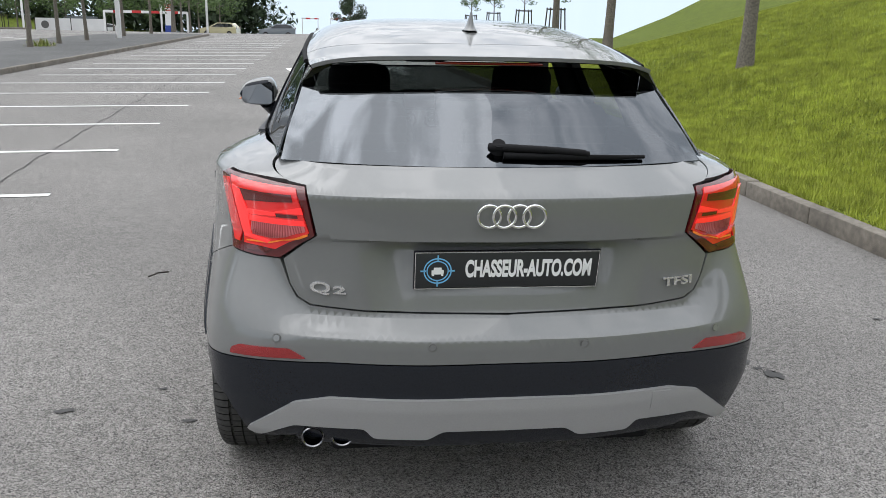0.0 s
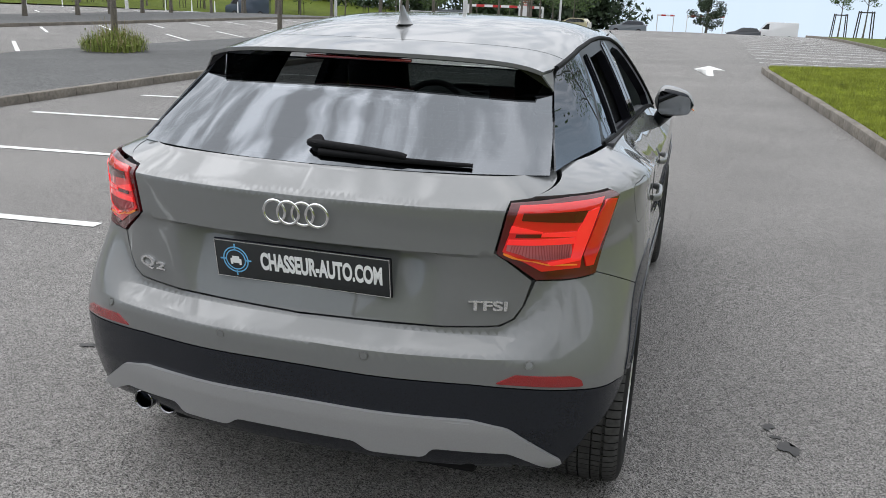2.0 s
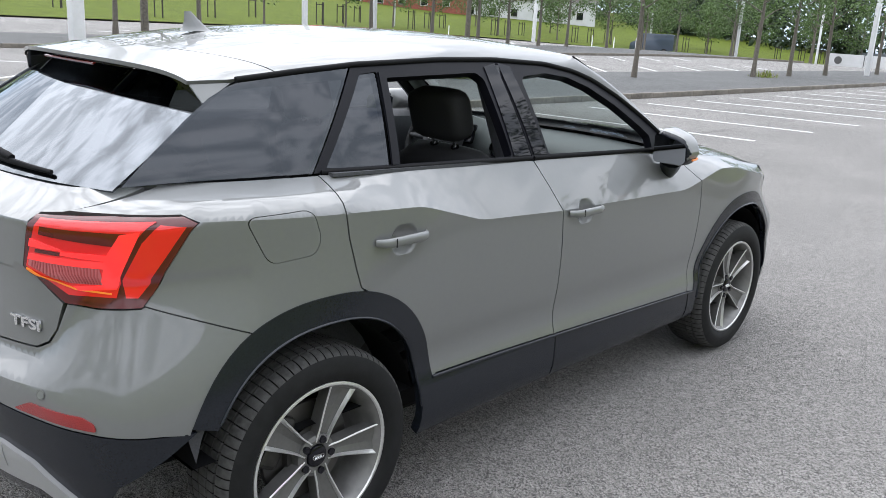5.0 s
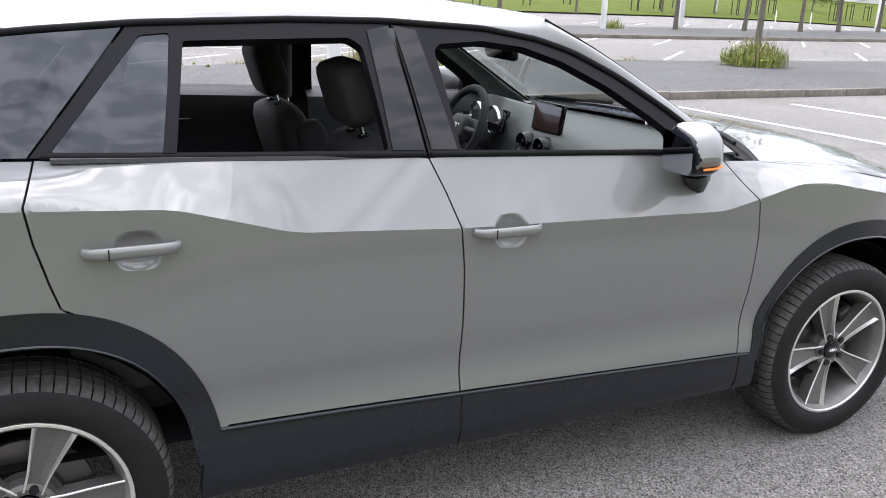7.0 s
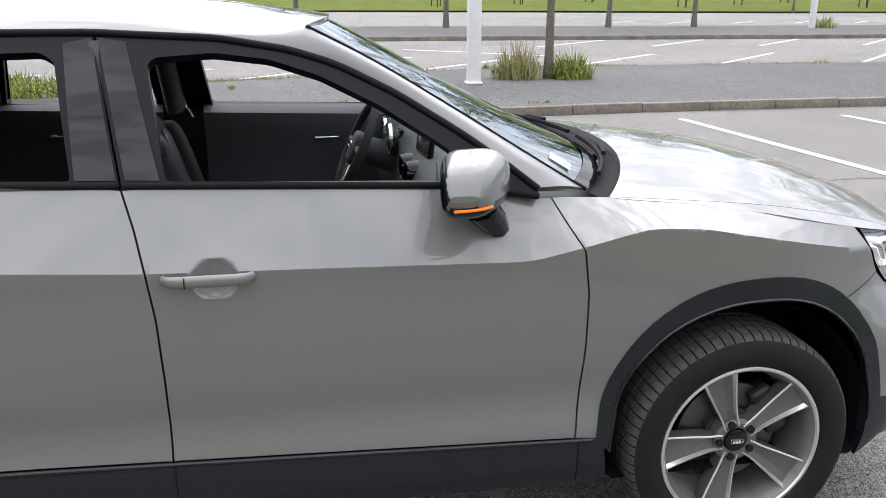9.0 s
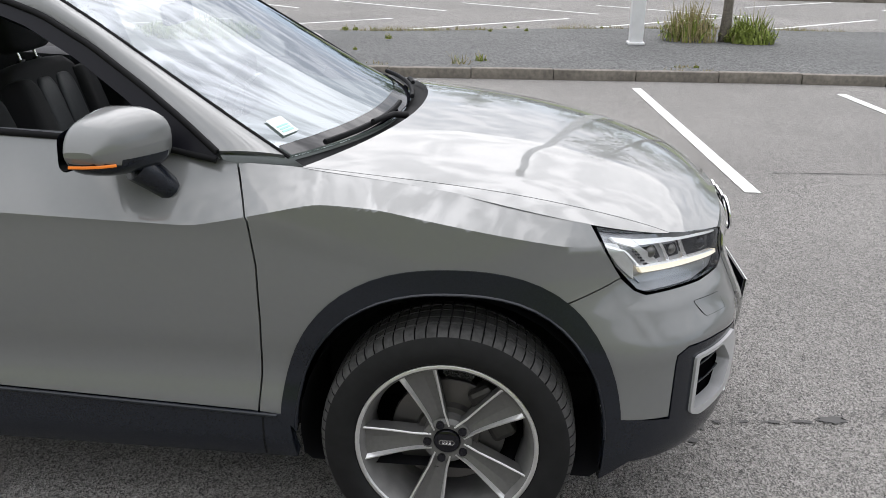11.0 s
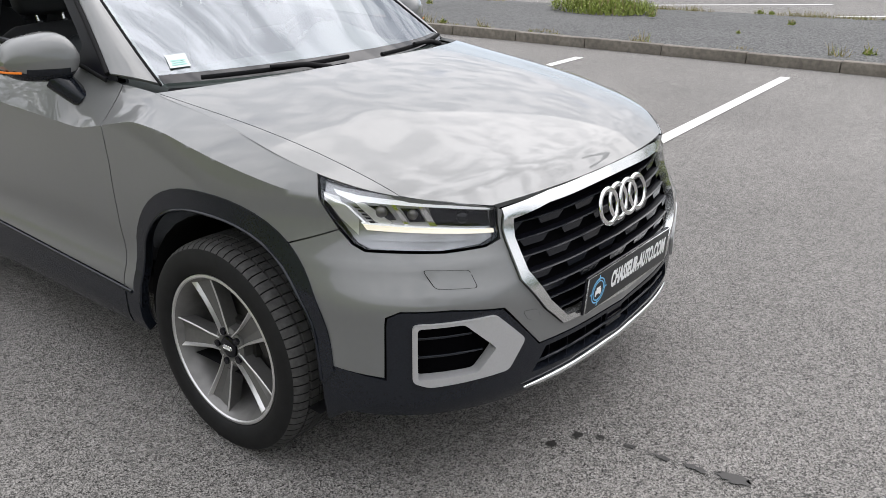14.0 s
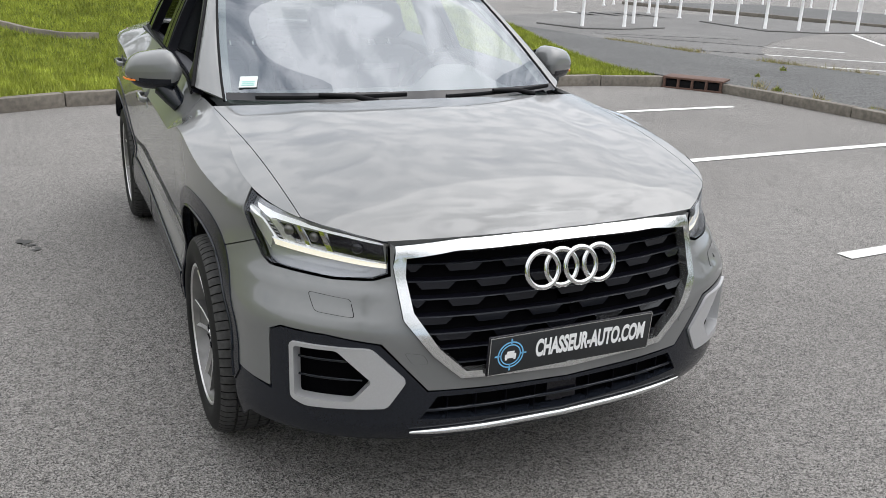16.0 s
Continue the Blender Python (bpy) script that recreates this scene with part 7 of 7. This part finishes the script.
# second and third strips of gravel and the meadow
ribbon("gravel_strip_far", [(-24.8, -30), (-25.0, 0), (-25.2, 30), (-26.0, 52), (-24, 70)], [(-33.5, -30), (-33.5, 0), (-33.8, 30), (-36.5, 54), (-38, 72)], .12, .10, GRAVEL, "dark gravel strip of the second row", "gravel")
kerb([(-24.5, -30), (-24.7, 0), (-24.9, 15), (-25.1, 30), (-25.9, 52), (-24.2, 68)], 110, .14, "kerb of the second gravel strip", 1)
ribbon("gravel_strip_back", [(-8.6, -12.0), (-9.2, -15), (-12, -20), (-20, -24)], [(-9.8, -4.0), (-13.5, -9.5), (-20, -13.5), (-30, -17)], .004, .004, FARASPHALT, "pale footpath between bollards", "path")


def meadow():
    rows = []
    for i in range(30):
        t = i / 29
        a = Vector((lerp(-46, -40, t), lerp(-20, 118, t), 0))
        a = curve([(-62, -30, 0), (-60, 10, 0), (-58, 40, 0), (-60, 62, 0), (-58, 82, 0), (-46, 96, 0), (-30, 112, 0), (-20, 118, 0)], t)
        out = Vector((-1, .45, 0)).normalized()
        rows.append([a + out * d + Vector((0, 0, ground_z(a.x, a.y) + .12 + .055 * d ** 1.08)) for d in (0, 2, 5, 10, 18, 30, 50, 80)])
    return tagged(mesh_object("meadow", sheet(rows, centre=(0, 0, -500)), GRASS, 180), "rising green meadow beyond the car park", "grass", kind="structure")


meadow()
for i in range(26):
    t = .15 + i * .03
    a = curve([(-62, -30, 0), (-60, 10, 0), (-58, 40, 0), (-60, 62, 0), (-58, 82, 0), (-46, 96, 0), (-30, 112, 0), (-20, 118, 0)], t) + Vector((-3.5 - 2 * (i % 3), 1.5, 0))
    o = Vector((a.x, a.y, ground_z(a.x, a.y) + .25))
    base = thing("tree_guard", o, "thin dark sapling guard posts on the meadow", "tree guard", "tree guards")
    for k in range(3):
        q = o + Vector((math.cos(k * 2.1) * .4, math.sin(k * 2.1) * .4, 0))
        part("guard_post", add_tube(bmesh.new(), [q, q + Vector((0, 0, 2.1))], .05, 6), STAKE, base)
    part("guard_rail", add_tube(bmesh.new(), [o + Vector((math.cos(k * 2.1) * .4, math.sin(k * 2.1) * .4, 1.9)) for k in range(3)], .04, 6, closed=True), STAKE, base)


# woods and buildings far off
def woods():
    cs, rs = [], []
    line = [(-125, -30, 0), (-120, 30, 0), (-118, 70, 0), (-95, 128, 0), (-66, 132, 0), (-40, 128, 0), (-22, 124, 0), (-13, 122, 0)]
    for i in range(120):
        t = rng.random()
        p = curve(line, t)
        for k in range(3):
            cs.append((p.x + rng.normal() * 3, p.y + rng.normal() * 3, ground_z(p.x, p.y) + 1.2 + 3.2 * k + rng.random() * 2)); rs.append(2.6 + rng.random() * 1.6)
    V, F = leaf_cloud(cs, rs, 260, .46)
    return stuff_mesh("far_woods", V, F, LEAFDARK, "dark dense belt of far trees", "woods")


woods()


def house_far(x, y, w, d, h, mat, roof, turn, label):
    o = Vector(land(x, y, 2.5))
    base = thing("building", o, label, "building")
    m = Matrix.Translation(o) @ Matrix.Rotation(radians(turn), 4, "Z")
    part("wall", add_box(bmesh.new(), m @ Matrix.Translation((0, 0, h / 2 - 2)) @ Matrix.Diagonal((w, d, h + 4, 1))), mat, base)
    bm = bmesh.new()
    vs = [bm.verts.new(m @ Vector(q)) for q in ((-w / 2 - .4, -d / 2 - .4, h), (w / 2 + .4, -d / 2 - .4, h), (w / 2 + .4, d / 2 + .4, h), (-w / 2 - .4, d / 2 + .4, h), (-w / 2 - .4, 0, h + d * .28), (w / 2 + .4, 0, h + d * .28))]
    for f in ((0, 1, 5, 4), (2, 3, 4, 5), (0, 4, 3), (1, 2, 5), (3, 2, 1, 0)):
        bm.faces.new([vs[i] for i in f])
    part("roof", bm, roof, base)
    for k in range(int(w // 3.5)):
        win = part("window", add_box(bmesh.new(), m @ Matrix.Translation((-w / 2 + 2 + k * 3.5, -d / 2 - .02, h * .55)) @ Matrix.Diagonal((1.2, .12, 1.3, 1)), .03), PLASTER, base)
        part("pane", add_box(bmesh.new(), m @ Matrix.Translation((-w / 2 + 2 + k * 3.5, -d / 2 - .09, h * .55)) @ Matrix.Diagonal((1.0, .03, 1.1, 1))), DARKGLASS, win)


house_far(-104, 92, 30, 10, 4.5, BRICK, BRICK, 52, "low red brick building beyond the meadow")
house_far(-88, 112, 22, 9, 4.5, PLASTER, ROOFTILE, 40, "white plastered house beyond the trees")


# parked vehicles far off
def vehicle(x, y, turn, paint, label, kind="hatchback"):
    o = Vector(land(x, y, 0))
    van = kind == "van"
    L, W, H = (5.2, 2.0, 2.3) if van else (4.1, 1.72, 1.48)
    base = thing("parked_car" if not van else "parked_van", o, label, "van" if van else "car")
    m = Matrix.Translation(o) @ Matrix.Rotation(radians(turn), 4, "Z")
    if van:
        prof = [(-2.6, .35), (-2.6, 2.2), (-2.45, 2.3), (1.0, 2.3), (1.35, 2.2), (2.0, 1.35), (2.5, 1.15), (2.6, .9), (2.6, .35)]
        glass = [(1.05, 2.1), (1.35, 2.05), (1.92, 1.4), (1.0, 1.35)]
    else:
        prof = [(-2.05, .3), (-2.05, .95), (-1.9, 1.05), (-1.55, 1.42), (-.9, 1.48), (.1, 1.46), (.95, 1.02), (1.8, .86), (2.02, .72), (2.05, .3)]
        glass = [(-1.55, 1.33), (-.9, 1.40), (.05, 1.38), (.75, 1.02), (-1.72, 1.04)]
    bm = bmesh.new()
    rings = []
    for s, k in ((-1, .93), (-.97, 1), (.97, 1), (1, .93)):
        rings.append([bm.verts.new(m @ Vector((a * (1 if k == 1 else .985), s * W / 2 * (1 - .12 * max(0, (z - .95)) / .5 * (0 if van else 1)), lerp(.8, z, k)))) for a, z in prof])
    n = len(prof)
    for r in range(3):
        for i in range(n):
            bm.faces.new((rings[r][i], rings[r][(i + 1) % n], rings[r + 1][(i + 1) % n], rings[r + 1][i]))
    bm.faces.new(rings[0][::-1]); bm.faces.new(rings[-1])
    part("body", bm, paint, base, "", 40)
    for s in (-1, 1):
        bm = bmesh.new()
        bm.faces.new([bm.verts.new(m @ Vector((a, s * (W / 2 * (1 - .12 * max(0, (z - .95)) / .5 * (0 if van else 1)) + .012), z))) for a, z in glass])
        part("side_window", bm, DARKGLASS, base)
        for wx in (-1.25 * (1.25 if van else 1), 1.25 * (1.2 if van else 1)):
            c = m @ Vector((wx, s * (W / 2 - .08), .31))
            ax = m.to_3x3() @ Vector((0, s, 0))
            bm = add_cyl(bmesh.new(), c - ax * .1, c + ax * .09, .31, .30, 20)
            w = part("wheel", bm, TYRE, base, "", 40)
            part("hub_cap", add_cyl(bmesh.new(), c + ax * .085, c + ax * .10, .19, .17, 14), ALUGREY, w)
    fx = 1.9 if van else 1.98
    for s in (-1, 1):
        part("headlamp", add_box(bmesh.new(), m @ Matrix.Translation((fx + .1 if not van else 2.55, s * W * .36, .78)) @ Matrix.Diagonal((.1, .3, .14, 1)), .03), SATIN, base)
        part("tail_lamp", add_box(bmesh.new(), m @ Matrix.Translation((-L / 2 + .02, s * W * .42, .95)) @ Matrix.Diagonal((.06, .2, .3, 1)), .02), REDDARK, base)
    bm = bmesh.new()
    fr = [(.95, 1.08), (.2, 1.42)] if not van else [(2.0, 1.4), (1.4, 2.12)]
    bm.faces.new([bm.verts.new(m @ Vector((a + .03, s * W * .40, z + .03))) for (a, z), s in ((fr[0], -1), (fr[0], 1), (fr[1], 1), (fr[1], -1))])
    part("windscreen", bm, DARKGLASS, base)


vehicle(-7.0, 97, 180, CARGREY, "small grey hatchback parked beyond the bays")
vehicle(-13.2, 96, 170, CARCREAM, "pale yellow estate car parked under trees")
vehicle(-33.4, 113, 200, CARGREY, "silver-grey van parked beyond the trees", "van")
vehicle(-52, 92, 200, CARBLUE, "dark blue van beside the meadow", "van")
vehicle(-90, 70.5, 150, CARWHITE, "white car parked far across the car park")
vehicle(-30, 112, 190, CARWHITE, "white car behind the far trees")
vehicle(6.0, 112, 180, CARBLACK, "dark saloon parked near the crest")
vehicle(10.5, 120, 180, CARWHITE, "white van top showing past the crest", "van")

# pay machine, height barrier, banner
o = Vector(land(-19.0, 98))
pay = thing("pay_machine", o, "blue and white car park pay machine", "pay machine")
part("lower_box", box(o + Vector((0, 0, .55)), (.9, .7, 1.1), .04), PAYBLUE, pay)
part("column", box(o + Vector((0, 0, 2.2)), (.8, .5, 2.3), .03), WHITEMETAL, pay)
for k in range(3):
    part("band", box(o + Vector((0, 0, 2.75 + k * .28)), (.84, .54, .12), .01), REDPAINT, pay)
part("sign_plate", box(o + Vector((0, 0, 3.9)), (.7, .12, .9), .02), WHITEMETAL, pay)
o = Vector(land(-21.5, 98))
bar = thing("height_barrier", o, "red and white height barrier over the entrance", "barrier")
for dx in (-4.5, 4.5):
    part("barrier_post", box(o + Vector((dx, 0, 1.3)), (.2, .2, 2.6), .02), WHITEMETAL, bar)
for k in range(9):
    part("barrier_beam", box(o + Vector((-4 + k, 0, 2.5)), (1.0, .16, .28), .01), REDPAINT if k % 2 else WHITEMETAL, bar)
o = Vector(land(-34.0, 106))
ban = thing("banner", o, "white advertising banner on a fence", "banner")
for k in range(2):
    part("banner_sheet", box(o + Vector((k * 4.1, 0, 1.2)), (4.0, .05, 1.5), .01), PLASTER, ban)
for k in range(3):
    part("banner_post", box(o + Vector((-2.05 + k * 4.1, .08, 1.0)), (.1, .1, 2.0), .01), STAKE, ban)
part("banner_mark", add_cyl(bmesh.new(), o + Vector((-.9, -.03, 1.2)), o + Vector((-.9, -.045, 1.2)), .45, .45, 24), ALUGREY, ban)
for k, x in enumerate((-4.0, 0.0, 2.6)):
    o = Vector(land(x, 122))
    g = thing("height_gate", o, "small red and white height gate past the crest", "barrier", "height gates")
    for dx in (-1.1, 1.1):
        part("gate_post", box(o + Vector((dx, 0, 1.4)), (.12, .12, 2.8), .01), WHITEMETAL, g)
    for j in range(4):
        part("gate_beam", box(o + Vector((-.9 + j * .6, 0, 2.7)), (.6, .1, .22), .01), REDPAINT if j % 2 else WHITEMETAL, g)


# drain grate and stains on the asphalt
o = Vector((-7.06, -4.28, ground_z(-7.06, -4.28)))
m = Matrix.Translation(o) @ Matrix.Rotation(radians(125), 4, "Z")
drain = thing("storm_drain", o, "rusty iron kerb drain with barred openings", "drain")
part("lid", add_box(bmesh.new(), m @ Matrix.Translation((0, .18, .145)) @ Matrix.Diagonal((.86, .42, .03, 1)), .006), RUST, drain, "rusty cover plate", 40)
part("dark_mouth", add_box(bmesh.new(), m @ Matrix.Translation((0, .06, .05)) @ Matrix.Diagonal((.80, .12, .12, 1))), RUBBER, drain)
for k in range(5):
    part("drain_bar", add_box(bmesh.new(), m @ Matrix.Translation((-.40 + k * .2, -.015, .065)) @ Matrix.Diagonal((.035, .05, .15, 1)), .006), RUST, drain)
part("drain_sill", add_box(bmesh.new(), m @ Matrix.Translation((0, -.02, .005)) @ Matrix.Diagonal((.86, .06, .025, 1)), .004), RUST, drain)


def stain(x, y, r, stretch, turn, seed, label="dark oil stain on the asphalt"):
    bm = bmesh.new()
    vs = []
    for k in range(22):
        a = k * 2 * math.pi / 22
        q = r * (1 + .9 * noise.noise(Vector((math.cos(a) * 1.8, math.sin(a) * 1.8, seed))))
        p = Matrix.Rotation(radians(turn), 2) @ Vector((math.cos(a) * q * stretch, math.sin(a) * q))
        vs.append(bm.verts.new((x + p.x, y + p.y, ground_z(x + p.x, y + p.y) + .0035)))
    bm.faces.new(vs)
    bmesh.ops.triangulate(bm, faces=bm.faces[:])
    tagged(mesh_object("oil_stain", bm, TAR), label, "stain", "stains", "structure")


SPOTS = ((1.46, .36, .030, 1.9, 120), (1.40, .50, .022, 1.5, 60), (1.43, .43, .014, 1.4, 20), (.16, 3.40, .014, 1.3, 0), (.25, 3.36, .011, 1.3, 0), (.125, 3.46, .006, 2.5, 95), (.115, 3.55, .007, 2.8, 95), (.105, 3.66, .009, 3, 95), (.09, 3.76, .012, 2.4, 97), (.072, 3.86, .020, 2.0, 102),
         (-1.55, .25, .018, 2.2, 10), (-1.05, .12, .010, 3, 0), (-1.2, .42, .009, 3, 5), (.38, -1.35, .010, 1.4, 0), (2.4, 1.0, .014, 1.5, 0), (1.05, 4.2, .009, 1.6, 30), (.2, 4.05, .010, 1.4, 0))
for k, (x, y, r, st, tn) in enumerate(SPOTS):
    stain(x, y, r, st, tn, k * 3.7)
bm = add_tube(bmesh.new(), [(-1.57, 1.93, .006), (-1.54, 1.96, .010), (-1.53, 1.99, .009), (-1.47, 2.02, .006)], .005, 6)
tagged(mesh_object("twig", bm, STAKE, 60), "small dark twig on the asphalt", "twig")


def crack(points, width, label):
    """A thin dark joint that wanders along points on the asphalt."""
    pts = [curve([(*p, 0) for p in points], t) for t in np.linspace(0, 1, 90)]
    rows = []
    for i, p in enumerate(pts):
        t = (pts[min(i + 1, 89)] - pts[max(i - 1, 0)]).normalized()
        n = Vector((-t.y, t.x, 0))
        p = p + n * .05 * noise.noise(Vector((i * .31, points[0][0], 0)))
        w = width * (.4 + .8 * abs(noise.noise(Vector((i * .47, points[0][1], 5)))))
        rows.append([Vector((q.x, q.y, ground_z(q.x, q.y) + .003)) for q in (p + n * w, p - n * w)])
    tagged(mesh_object("asphalt_crack", sheet(rows, centre=(0, 0, -500)), CRACK), label, "crack", "cracks", "structure")


crack([(-3.45, 4.6), (-3.58, 6.7), (-3.79, 11.0), (-4.0, 16.0), (-4.25, 23.3)], .012, "long thin dark joint across the parking bays")
crack([(.14, 3.40), (.10, 3.62), (.07, 3.86), (-.02, 4.1)], .003, "short dark crack in the asphalt")
crack([(-7.0, -2.4), (-4.0, -2.2), (-1.5, -2.6), (1.2, -2.4)], .005, "faint crack behind the parked car")
